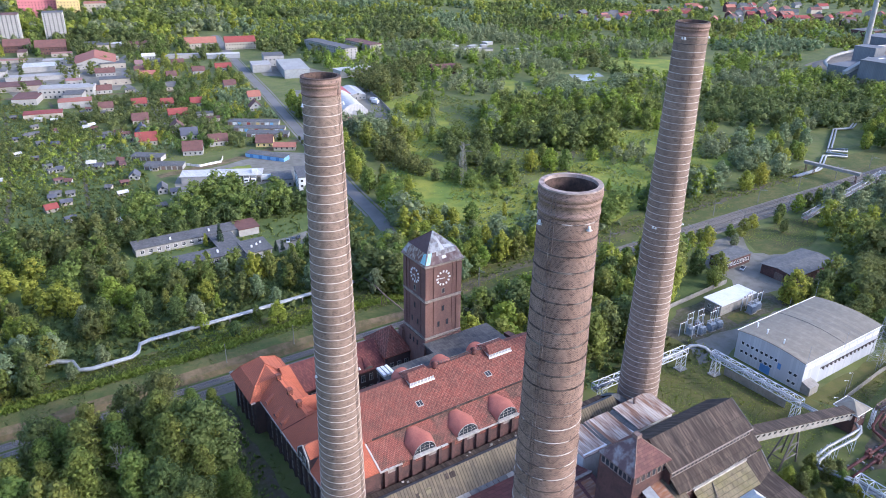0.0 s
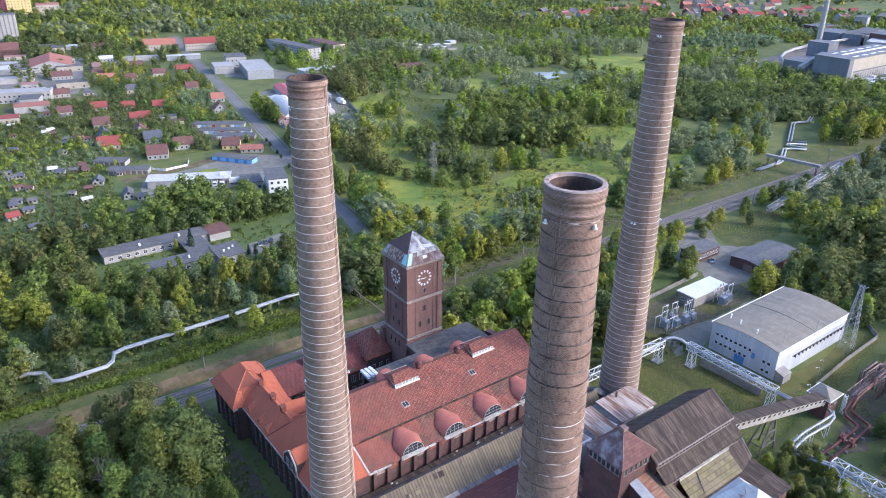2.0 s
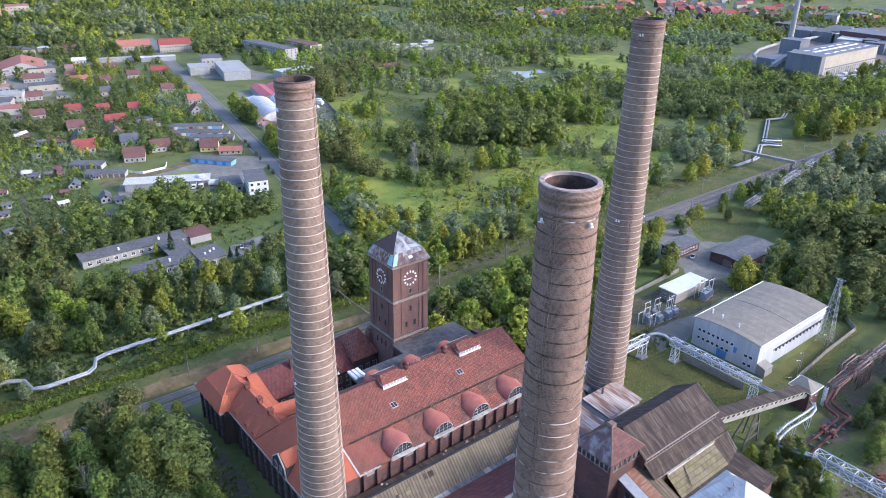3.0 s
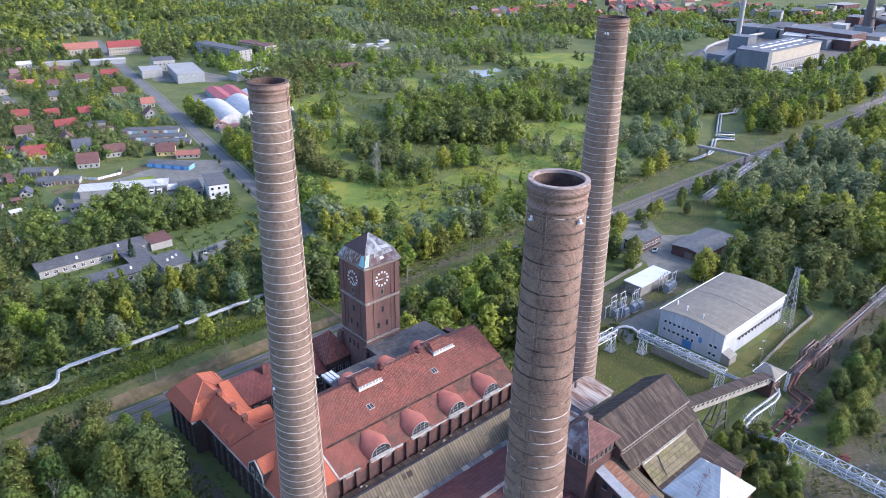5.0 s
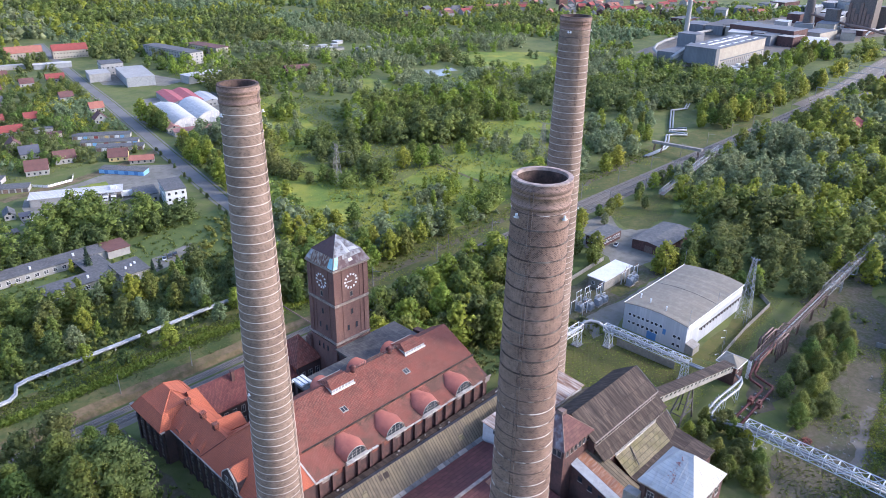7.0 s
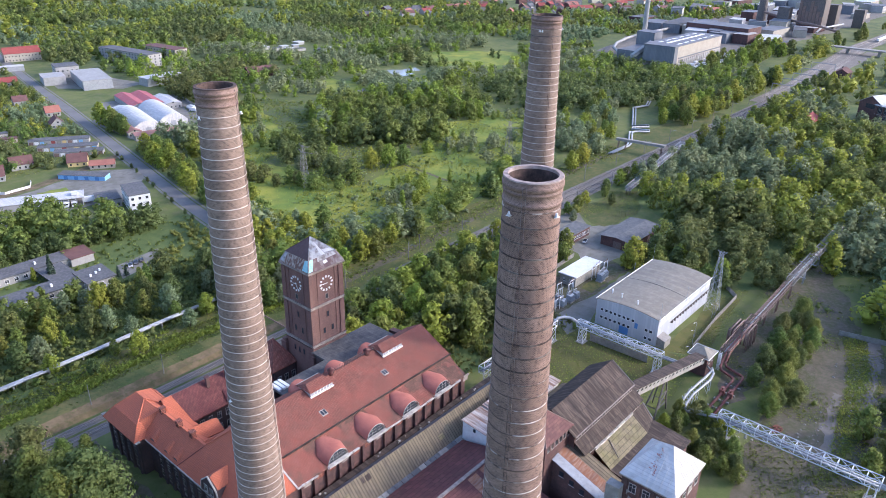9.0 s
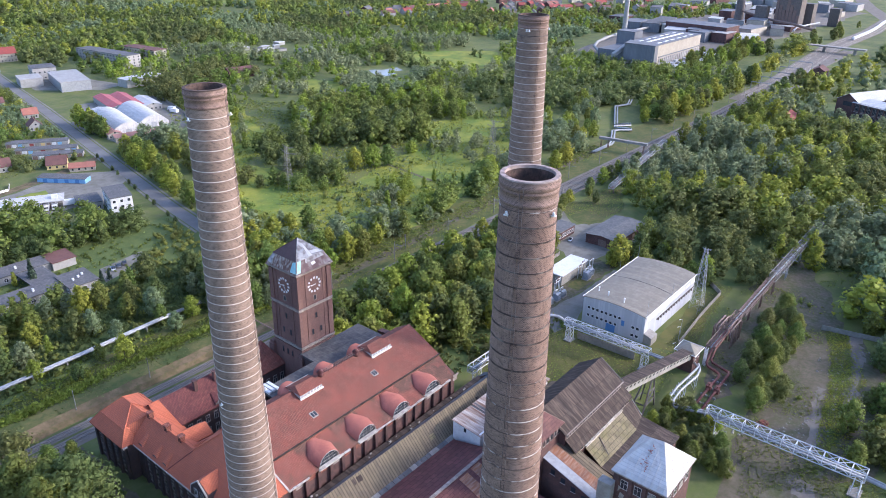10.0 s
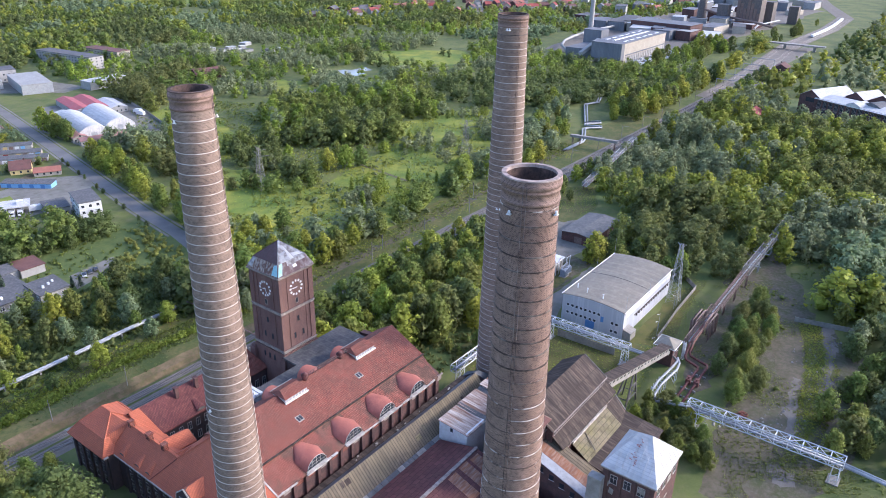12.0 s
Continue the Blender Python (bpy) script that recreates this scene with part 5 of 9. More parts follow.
# ---- inclined gallery with rusty and white roof halves ----
gal = thing("inclined_gallery", "sloping brick gallery with rusty and white sheet roof", "gallery", (22, -50, 0))
for x0, x1, zz, m, lab in ((23.4, 26.8, 0.5, M_BITUM, "grey felt strip"), (20.3, 23.2, 0.35, M_RUSTB, "brown rusted roof sheets"), (17.4, 20.1, 0.1, M_GALV, "pale blue-white roof sheets")):
    part("roof", Geo().slab([(x0, -58.0, 13.2 + zz), (x1, -58.0, 13.6 + zz), (x1, -41.0, 19.4 + zz), (x0, -41.0, 19.0 + zz)], 0.2), m, gal, lab)
g = Geo().add([(x, y, z) for x in (17.8, 26.4) for y, z in ((-57.8, 0), (-41.2, 0), (-41.2, 18.8), (-57.8, 12.9))], [(0, 1, 2, 3), (7, 6, 5, 4), (0, 3, 7, 4), (1, 5, 6, 2), (3, 2, 6, 7), (0, 4, 5, 1)])
part("wall", g, M_BRICK, gal)
for i in range(5):
    y = -44.0 - i * 3.0
    z = 18.6 + (y + 41.2) * 0.355 - 2.6
    w = part("window", Geo().box(17.7, 17.8, y - 0.6, y + 0.6, z, z + 1.5), M_GLASS, gal)
    part("window_frame", Geo().box(17.66, 17.8, y - 0.75, y + 0.75, z - 0.15, z), M_TRIM, w)

# ---- tower block with a white metal roof ----
wb = thing("white_roofed_block", "tall brick block with a white metal hipped roof", "building", (19, -68, 0))
BX0, BX1, BY0, BY1 = 11.4, 27.0, -74.6, -61.6
part("wall", Geo().box(BX0 + 0.5, BX1 - 0.5, BY0 + 0.5, BY1 - 0.5, 0, 30.9), M_BRICK, wb)
r0, r1 = (19.0, -66.6, 37.6), (19.6, -69.4, 37.6)
c0, c1, c2, c3 = (BX0, BY0, 31.0), (BX1, BY0, 31.0), (BX1, BY1, 31.0), (BX0, BY1, 31.0)
for q in ([c0, c1, r1], [c1, c2, r0, r1], [c2, c3, r0], [c3, c0, r1, r0]):
    part("roof_slope", Geo().slab(q, 0.2), M_WMETAL, wb)


def seams(a, b, apex, gap):
    """Standing seams of a hipped slope, square to its eave from a to b."""
    a, b, apex = Vector(a), Vector(b), Vector(apex)
    d = (b - a).normalized()
    length, foot = (b - a).length, (apex - a).dot(d)
    up = apex - (a + d * foot)
    u = gap
    while u < length - 0.2:
        k = min(u / foot, (length - u) / (length - foot))
        part("seam", Geo().bar(a + d * u + Vector((0, 0, 0.03)), a + d * u + up * (k * 0.98) + Vector((0, 0, 0.03)), 0.06), M_WMETAL, wb)
        u += gap


seams(c0, c1, r1, 0.75)
seams(c3, c0, ((r0[0] + r1[0]) / 2, (r0[1] + r1[1]) / 2, r0[2]), 1.5)
w_rng = random.Random(17)
for i in range(26):
    u, v = w_rng.uniform(0.34, 0.52), w_rng.uniform(0.25, 0.85)
    q = on_slope([c3, c0, r1, r0], u, v, 0.05)
    w, h = w_rng.uniform(0.12, 0.45), w_rng.uniform(0.1, 0.3)
    e1 = (Vector(c0) - Vector(c3)).normalized() * w
    e2 = (Vector(r1) - Vector(c0)).normalized() * h
    p0 = Vector(q)
    part("flaked_patch", Geo().slab([tuple(p0), tuple(p0 + e1), tuple(p0 + e1 * 0.8 + e2), tuple(p0 + e2 * 0.9 - e1 * 0.1)], 0.03), M_DORMER, wb, "flaked paint showing rusty primer")
part("eave", Geo().box(BX0 + 0.1, BX1 - 0.1, BY0 + 0.1, BY1 - 0.1, 30.4, 30.8), M_STONE, wb)
for i in range(4):
    y = BY0 + 1.8 + i * 3.2
    part("pier", Geo().box(BX0 + 0.2, BX0 + 0.5, y - 0.35, y + 0.35, 0, 30.4), M_BRICK, wb)
window_row(wb, "y", BX0 + 0.5, BY0 + 1.8, BY1 - 1.6, 3, 27.0, 29.2, 1.5, -1, M_TRIM)
window_row(wb, "x", BY0 + 0.5, BX0 + 1.5, BX1 - 1.5, 4, 27.0, 29.2, 1.5, -1, M_TRIM)
p_rng = random.Random(31)
for i in range(16):
    u, z, w, h = p_rng.uniform(0.6, 11.0), p_rng.uniform(15.0, 28.6), p_rng.uniform(0.8, 2.6), p_rng.uniform(0.6, 2.2)
    if i % 2:
        q = [(BX0 + 0.46, BY0 + u, z), (BX0 + 0.46, BY0 + u + w * 0.9, z + 0.3), (BX0 + 0.46, BY0 + u + w * 0.7, z + h), (BX0 + 0.46, BY0 + u - 0.2, z + h * 0.8)]
        off = Vector((-0.04, 0, 0))
    else:
        q = [(BX0 + 1 + u, BY0 + 0.46, z), (BX0 + 1 + u + w * 0.9, BY0 + 0.46, z + 0.3), (BX0 + 1 + u + w * 0.7, BY0 + 0.46, z + h), (BX0 + 0.8 + u, BY0 + 0.46, z + h * 0.8)]
        off = Vector((0, -0.04, 0))
    g = Geo().add([tuple(Vector(p)) for p in q] + [tuple(Vector(p) + off) for p in q], [(0, 1, 2, 3), (7, 6, 5, 4), (0, 4, 5, 1), (1, 5, 6, 2), (2, 6, 7, 3), (3, 7, 4, 0)])
    part("plaster_patch", g, M_CONC, wb, "remnant of pale flaking plaster")
part("corner_shaft", Geo().box(BX0 - 1.8, BX0 + 0.45, BY1 - 1.2, BY1 + 2.0, 0, 28.2), M_CONC, wb, "pale rendered shaft")

# ---- conveyor, hut, trestle ----
conv = thing("conveyor_gallery", "sloping concrete conveyor gallery with a felt roof", "conveyor", (82, -41, 0))


def along(p, q, w, h, lift=0.0):
    p, q = Vector(p), Vector(q)
    s = (q - p).cross(Vector((0, 0, 1))).normalized() * (w / 2)
    lo, hi = Vector((0, 0, lift)), Vector((0, 0, lift + h))
    v = [p - s + lo, p + s + lo, q + s + lo, q - s + lo, p - s + hi, p + s + hi, q + s + hi, q - s + hi]
    return Geo().add(v, [(3, 2, 1, 0), (4, 5, 6, 7), (0, 1, 5, 4), (1, 2, 6, 5), (2, 3, 7, 6), (3, 0, 4, 7)])


CA, CB = (55.5, -41.2, 17.2), (106.5, -43.2, 5.4)
part("side_wall", along(CA, CB, 3.2, 2.6), M_CONC, conv, "stained concrete side walls")
part("roof", along(CA, CB, 3.8, 0.25, 2.62), M_BITD, conv, "dark felt roof")
for i in range(20):
    q = Vector(CA).lerp(Vector(CB), (i + 0.3) / 20)
    part("window", Geo().box(q.x, q.x + 1.1, q.y - 1.68, q.y - 1.6, q.z + 1.3, q.z + 1.9), M_GLASS, conv)
tres = thing("conveyor_trestle", "dark braced steel trestle under the conveyor", "trestle", (79.5, -41.5, 0))
for a, b in (((81.5, -43.6, 0), (80.6, -42.8, 10.6)), ((81.5, -39.0, 0), (80.6, -40.6, 10.6)), ((73.5, -43.4, 0), (78.8, -42.8, 11.0)), ((73.5, -39.2, 0), (78.8, -40.6, 11.0))):
    part("leg", Geo().bar(a, b, 0.28), M_DSTEEL, tres)
for a, b in (((81.3, -43.4, 3), (75, -43.3, 3)), ((81.3, -39.3, 3), (75, -39.4, 3)), ((81, -43.2, 7), (77, -43, 7)), ((81.3, -43.4, 3), (81.3, -39.2, 3)), ((75, -43.3, 3), (75, -39.4, 3)), ((81, -43.2, 7), (75, -43.3, 3))):
    part("brace", Geo().bar(a, b, 0.18), M_DSTEEL, tres)
hut = thing("conveyor_hut", "small brick transfer hut with a grey hipped roof", "hut", (110, -43, 0))
part("wall", Geo().box(106.6, 113.0, -45.6, -39.6, 0, 7.4), M_BRICK, hut)
hc = [(105.8, -46.4), (113.8, -46.4), (113.8, -38.8), (105.8, -38.8)]
for i in range(4):
    part("roof_slope", Geo().slab([(*hc[i], 7.4), (*hc[(i + 1) % 4], 7.4), (109.8, -42.6, 9.6)], 0.15), M_MEMBR, hut)
    a, b = (*hc[i], 7.42), (*hc[(i + 1) % 4], 7.42)
    part("fascia", Geo().bar(a, b, 0.14), M_WPAINT, hut, "white fascia board")
window_row(hut, "y", 106.6, -45, -40, 2, 4.6, 6.0, 1.1, -1, M_TRIM)
window_row(hut, "x", -45.6, 107.2, 112.6, 2, 4.6, 6.0, 1.1, -1, M_TRIM)
g = Geo()
truss(g, (114.5, -47.0, 0.0), (114.5, -46.99, 6.5), 0.9, 0.01, 1, 0.08)
for z in range(0, 7):
    g.bar((114.0, -47.4, z), (115.0, -47.4, z + 1), 0.06).bar((114.0, -46.6, z), (115.0, -46.6, z + 1), 0.06).bar((114.0, -47.4, z), (114.0, -46.6, z + 1), 0.06)
for x in (114.0, 115.0):
    for y in (-47.4, -46.6):
        g.bar((x, y, 0), (x, y, 7), 0.08)
solo("lattice_mast", g, M_WSTEEL, "short white lattice mast beside the hut", "mast")

# ---- white hall ----
wh = thing("storage_hall", "white clad storage hall with a low curved grey roof", "hall", (137, -11, 0))
SX0, SX1, SY0, SY1, SE, SC = 113.6, 159.6, -24.2, 1.0, 10.9, 12.2
n = 14
arc = [(SY0 - 0.3 + (SY1 - SY0 + 0.6) * i / n, SE + (SC - SE) * (1 - (2 * i / n - 1) ** 2)) for i in range(n + 1)]
part("wall", Geo().prism([(SY0, 0), (SY1, 0)] + [(min(max(y, SY0), SY1), z - 0.25) for y, z in arc][::-1], "x", SX0, SX1), M_CLAD, wh, "pale blue-white cladding")
part("roof", Geo().prism(arc + [(y, z - 0.2) for y, z in arc[::-1]], "x", SX0 - 0.4, SX1 + 0.4), M_MEMBR, wh, "grey membrane roof")
part("roof_joint", Geo().pipe([(136.5, y, z + 0.02) for y, z in arc], 0.09, 4), M_BITG, wh)
for y in (SY0 - 0.3, SY1 + 0.3):
    part("roof_edge", Geo().bar((SX0 - 0.4, y, SE + 0.05), (SX1 + 0.4, y, SE + 0.05), 0.17), M_WPAINT, wh)
window_row(wh, "y", SX0, -15.2, -0.6, 8, 6.4, 7.4, 1.0, -1, M_WPAINT, bars=False)
window_row(wh, "y", SX0, -13.8, -0.6, 7, 3.2, 4.2, 1.0, -1, M_WPAINT, bars=False)
window_row(wh, "y", SX0, -22.6, -19.0, 2, 4.6, 5.6, 1.1, -1, M_WPAINT, bars=False)
window_row(wh, "y", SX0, -22.6, -19.0, 2, 1.4, 2.4, 1.1, -1, M_WPAINT, bars=False)
part("gate", Geo().box(SX0 - 0.1, SX0, -12.9, -9.2, 0, 3.2), M_BLUE, wh, "blue steel gate")
part("sign", Geo().box(SX0 - 0.08, SX0, -16.4, -15.2, 4.2, 6.4), M_BLUE, wh, "blue sign panel")
for i in range(9):
    x = SX0 + 1.5 + i * 5.0
    part("clerestory", Geo().box(x, x + 4.4, SY0 - 0.06, SY0, 7.8, 9.4), M_WPAINT, wh)
part("band", Geo().box(SX0 + 10, SX1, SY0 - 0.22, SY0 - 0.05, 5.6, 6.0), M_DSTEEL, wh)
for i in range(14):
    x = SX0 + 11 + i * 2.4
    part("bracket", Geo().box(x, x + 0.3, SY0 - 0.7, SY0 - 0.2, 5.2, 6.2), M_DSTEEL, wh)
part("lean_to", Geo().prism([(SY0 - 3.2, 0), (SY0 - 0.02, 0), (SY0 - 0.02, 4.0), (SY0 - 3.2, 3.0)], "x", SX0 + 0.2, SX0 + 5.2), M_CONC, wh, "grey lean-to porch")
for x, y in ((SX0 + 4, -7), (SX0 + 3, -14), (SX0 + 5, -2.5)):
    solo("roof_cowl", Geo().cyl(x, y, 12.2, 13.9, 0.25, 0.25, 8).cyl(x, y, 13.9, 14.1, 0.4, 0.1, 8), M_WPAINT, "white vent cowl on the hall roof", "vent", "vents of the hall")
for x, y, h in ((SX0 - 0.2, SY0 - 0.4, 18), (SX0 + 22, SY0 - 0.4, 16.5), (SX1, SY1, 18), (SX0 + 30, SY1 + 0.4, 15)):
    solo("lightning_rod", Geo().bar((x, y, 10), (x, y, h), 0.06), M_GALV, "thin lightning rod on the hall edge", "rod", "rods of the hall")


# ---- pipe bridges ----
def gantry(name, pts, w, h, z, bay, steel, pipes, label, legs=(), leg_mat=None):
    t = thing(name, label, "pipe bridge", (pts[0][0], pts[0][1], 0))
    for (xa, ya), (xb, yb) in zip(pts, pts[1:]):
        k = max(1, round(math.hypot(xb - xa, yb - ya) / bay))
        part("girder", truss(Geo(), (xa, ya, z), (xb, yb, z), w, h, k, 0.17), steel, t)
    for off, zo, r, m in pipes:
        line = []
        for i, (x, y) in enumerate(pts):
            a, b = Vector(pts[max(i - 1, 0)]), Vector(pts[min(i + 1, len(pts) - 1)])
            d = (b - a).normalized()
            line.append((x - d.y * off, y + d.x * off, z + zo))
        part("pipe", Geo().pipe(line, r, 12), m, t, smooth=True)
    for x, y in legs:
        g = Geo()
        for dx in (-w / 2, w / 2):
            for dy in (-0.8, 0.8):
                g.bar((x + dx * 1.2, y + dy * 1.3, 0), (x + dx, y + dy, z), 0.13)
        for zz in range(0, int(z) - 1, 2):
            g.bar((x - w / 2 * 1.15, y - 1, zz), (x + w / 2 * 1.1, y - 1, zz + 2), 0.08).bar((x - w / 2 * 1.15, y + 1, zz), (x + w / 2 * 1.1, y + 1, zz + 2), 0.08)
            g.bar((x - w / 2, y - 1, zz + 2), (x - w / 2, y + 1, zz), 0.08)
        part("support", g, steel, t)
        part("footing", Geo().box(x - w * 0.8, x + w * 0.8, y - 1.6, y + 1.6, 0, 0.35), M_CONC, t)
    return t


gantry("pipe_bridge", [(50.0, 6.6), (92.5, 6.0)], 2.2, 2.3, 6.2, 3.2, M_WSTEEL, [(-0.45, 0.8, 0.33, M_GALV), (0.45, 0.8, 0.33, M_GALV)], "white lattice pipe bridge with silver pipes", [(54, 6.6), (78, 6.2), (91, 6.0)])
gantry("pipe_bridge", [(98.2, -0.5), (98.2, -33.4)], 2.2, 2.3, 6.2, 3.2, M_WSTEEL, [(-0.45, 0.8, 0.33, M_GALV), (0.45, 0.8, 0.33, M_GALV)], "white lattice pipe bridge with silver pipes", [(98.2, -2.5), (98.2, -32)])
solo("pipe_bend", Geo().pipe([(92, 6.4, 7.0), (94.5, 6.0, 8.2), (96.5, 4.5, 8.4), (97.8, 2.2, 8.2), (98.2, -0.5, 7.0)], 0.55, 12), M_GALV, "silver pipe bend between two bridges", "pipe", smooth=True)
gantry("pipe_bridge", [(80.2, -60.5), (80.2, -104.0)], 2.8, 3.0, 5.4, 3.6, M_WSTEEL, [(-0.6, 0.7, 0.36, M_GALV), (0.6, 0.7, 0.36, M_GALV)], "long white lattice pipe bridge over rubble", [(80.2, -63), (80.2, -102.5)])
for o in (-0.5, 0.5):
    solo("pipeline", Geo().pipe([(80.2 + o, -104, 6.3), (80.2 + o, -116, 5.4), (80.4 + o, -132, 4.6), (80.4 + o, -160, 4.6)], 0.45, 12), M_GALV, "silver pipeline leading away", "pipeline", "twin pipelines", smooth=True)
    solo("pipeline", Geo().pipe([(98.2 + o, -33.4, 7.0), (99.5 + o, -38.5, 6.2), (103 + o, -41 + o, 4.5)], 0.4, 12), M_GALV, "silver pipe running to the hut", "pipeline", "twin pipelines", smooth=True)
    solo("pipeline", Geo().pipe([(106.4, -46.8 + o * 1.6, 4.8), (104.0 + o, -48.8 + o, 4.8), (100.0 + o * 0.6, -49.0 + o * 1.8, 4.6), (90 + o, -47.8 + o * 1.6, 3.6), (84 + o, -48 + o * 1.6, 3.0), (81.2 + o, -50 + o, 3.0), (80.2 + o, -61, 6.2)], 0.42, 12), M_GALV, "silver pipeline bent round the hut", "pipeline", "twin pipelines", smooth=True)
for x, y in ((92, -47.8), (99, -48.8), (87, -47.9)):
    t = thing("pipe_support", "white steel frame carrying the bent pipes", "pipe support", (x, y, 0), "supports of the bent pipes")
    for dx in (-0.9, 0.9):
        for dy in (-1.3, 1.3):
            part("post", Geo().bar((x + dx, y + dy, 0), (x + dx, y + dy, 4), 0.1), M_WSTEEL, t)
        part("brace", Geo().bar((x + dx, y - 1.3, 0.1), (x + dx, y + 1.3, 3.9), 0.08), M_WSTEEL, t)
        part("beam", Geo().bar((x + dx, y - 1.3, 3.6), (x + dx, y + 1.3, 3.6), 0.1), M_WSTEEL, t)
for line in ([(88.0, -53.9, 0.9), (109.6, -54.0, 1.0), (111.2, -53.4, 1.0), (113.0, -48.9, 1.1), (114.4, -47.8, 1.5), (117.5, -47.5, 3.6), (120, -47.4, 5.0), (136, -47.0, 5.4)], [(88.0, -56.6, 0.9), (112.6, -56.2, 1.0), (114.2, -55.6, 1.0), (116.4, -49.2, 1.1), (117.6, -48.2, 1.6), (121, -48.2, 4.6), (136, -47.8, 5.4)]):
    solo("red_pipe", Geo().pipe(line, 0.44, 12), M_REDPIPE, "rusty red pipe laid low over dirt", "pipe", "red pipes", smooth=True)
    for x in (92, 97, 102, 107):
        solo("pipe_saddle", Geo().box(x - 0.3, x + 0.3, line[0][1] - 1.1, line[0][1] + 1.1, 0, 0.7), M_CONC, "concrete saddle under a red pipe", "saddle", "pipe saddles")
    solo("valve_box", Geo().box(100.2, 101.6, line[0][1] - 0.8, line[0][1] + 0.8, 0.2, 2.0).cyl(100.9, line[0][1], 2.0, 2.9, 0.2, 0.2, 8).cyl(100.9, line[0][1], 2.9, 3.0, 0.6, 0.6, 12), M_REDPIPE, "red valve with a round wheel on a pipe", "valve", "valves of the red pipes")

rack = thing("pipe_rack", "rusty steel pipe rack on lattice legs", "pipe rack", (170, -46, 0))
for x0, x1, z, w, h, m in ((118.5, 150, 4.6, 3.0, 1.6, M_RSTEEL), (150, 188, 4.6, 2.6, 1.4, M_RSTEEL), (186, 262, 5.6, 2.8, 3.0, M_CONC)):
    k = max(1, round((x1 - x0) / 3.4))
    part("girder", truss(Geo(), (x0, -47.0, z), (x1, -46.2, z), w, h, k, 0.15), m, rack)
for dy in (-0.9, 0.0, 0.9):
    part("pipe", Geo().pipe([(119, -47 + dy, 5.2), (150, -46.6 + dy, 5.2), (188, -46.2 + dy, 5.4), (262, -46.0 + dy, 6.2)], 0.32, 8), M_RSTEEL if dy else M_GALV, rack, smooth=True)
for x in (120, 132, 136, 140, 156, 170, 186, 204, 224, 244):
    big = 130 < x < 142
    g = Geo()
    hh = 7.2 if big else 4.8
    for dy in ((-3.4, 3.4) if big else (-1.5, 1.5)):
        g.bar((x - 0.9, -46.6 + dy, 0), (x - 0.9, -46.6 + dy, hh), 0.22).bar((x + 0.9, -46.6 + dy, 0), (x + 0.9, -46.6 + dy, hh), 0.22).bar((x - 0.9, -46.6 + dy, 0), (x + 0.9, -46.6 + dy, hh), 0.12)
        g.bar((x + 0.9, -46.6 + dy, 0), (x - 0.9, -46.6 + dy, hh), 0.12)
    g.bar((x, -46.6 - (3.6 if big else 1.7), hh), (x, -46.6 + (3.6 if big else 1.7), hh), 0.25)
    part("leg_frame", g, M_RSTEEL if x < 190 else M_GALV, rack)
for dy in (-2.8, -1.6, 1.6, 2.8):
    part("expansion_loop", Geo().pipe([(130.5, -46.6 + dy, 3.2), (131, -46.6 + dy, 7.4), (141, -46.6 + dy, 7.4), (141.5, -46.6 + dy, 3.2)], 0.3, 8), M_RSTEEL, rack, smooth=True)
for x, y0, y1 in ((196, -50.5, -42), (212, -50, -43), (252, -60, -36)):
    part("cross_beam", Geo().bar((x, y0, 6.2), (x, y1, 6.2), 0.22), M_GALV, rack)

# ---- pylon, fences, lamps ----
def pylon(x, y, h, base, label, arms, steel):
    g = Geo()
    k = 9
    for lv in range(k):
        z0, z1 = lv * h / k, (lv + 1) * h / k
        w0, w1 = base * (1 - 0.085 * lv), base * (1 - 0.085 * (lv + 1))
        for a, b in (((-1, -1), (1, -1)), ((1, -1), (1, 1)), ((1, 1), (-1, 1)), ((-1, 1), (-1, -1))):
            p0, p1 = (x + a[0] * w0, y + a[1] * w0, z0), (x + a[0] * w1, y + a[1] * w1, z1)
            q0, q1 = (x + b[0] * w0, y + b[1] * w0, z0), (x + b[0] * w1, y + b[1] * w1, z1)
            g.bar(p0, p1, 0.09).bar(p0, q1, 0.045).bar(q0, p1, 0.045).bar(p1, q1, 0.045)
    for z, l in arms:
        for s in (-1, 1):
            g.bar((x, y, z), (x + 0.3 * l, y + s * l, z + 0.5), 0.11).bar((x, y, z - 1.2), (x + 0.3 * l, y + s * l, z + 0.4), 0.08)
    solo("lattice_pylon", g, steel, label, "pylon", "power pylons")


pylon(153.4, -28.6, 26.0, 2.3, "grey lattice power pylon beside the white hall", ((25.4, 1.8),), M_GALV)
pylon(137.0, 204.0, 24.0, 2.2, "grey lattice power pylon in the meadow", ((20.0, 6.5), (23.4, 4.5)), M_CONC)
pylon(262.0, 152.0, 24.0, 2.2, "grey lattice power pylon in the meadow", ((20.0, 6.5), (23.4, 4.5)), M_CONC)



def fence(pts, h, material, label, step=3.0):
    t = thing("fence", label, "fence", (*pts[0], 0))
    for (xa, ya), (xb, yb) in zip(pts, pts[1:]):
        k = max(1, round(math.hypot(xb - xa, yb - ya) / step))
        for i in range(k):
            p = Vector((xa + (xb - xa) * i / k, ya + (yb - ya) * i / k, 0))
            q = Vector((xa + (xb - xa) * (i + 1) / k, ya + (yb - ya) * (i + 1) / k, 0))
            d = (q - p).normalized() * 0.12
            part("panel", along(p + d, q - d, 0.1, h - 0.15, 0.0), material, t)
            part("post", Geo().box(p.x - 0.12, p.x + 0.12, p.y - 0.12, p.y + 0.12, 0, h), M_CONC, t)


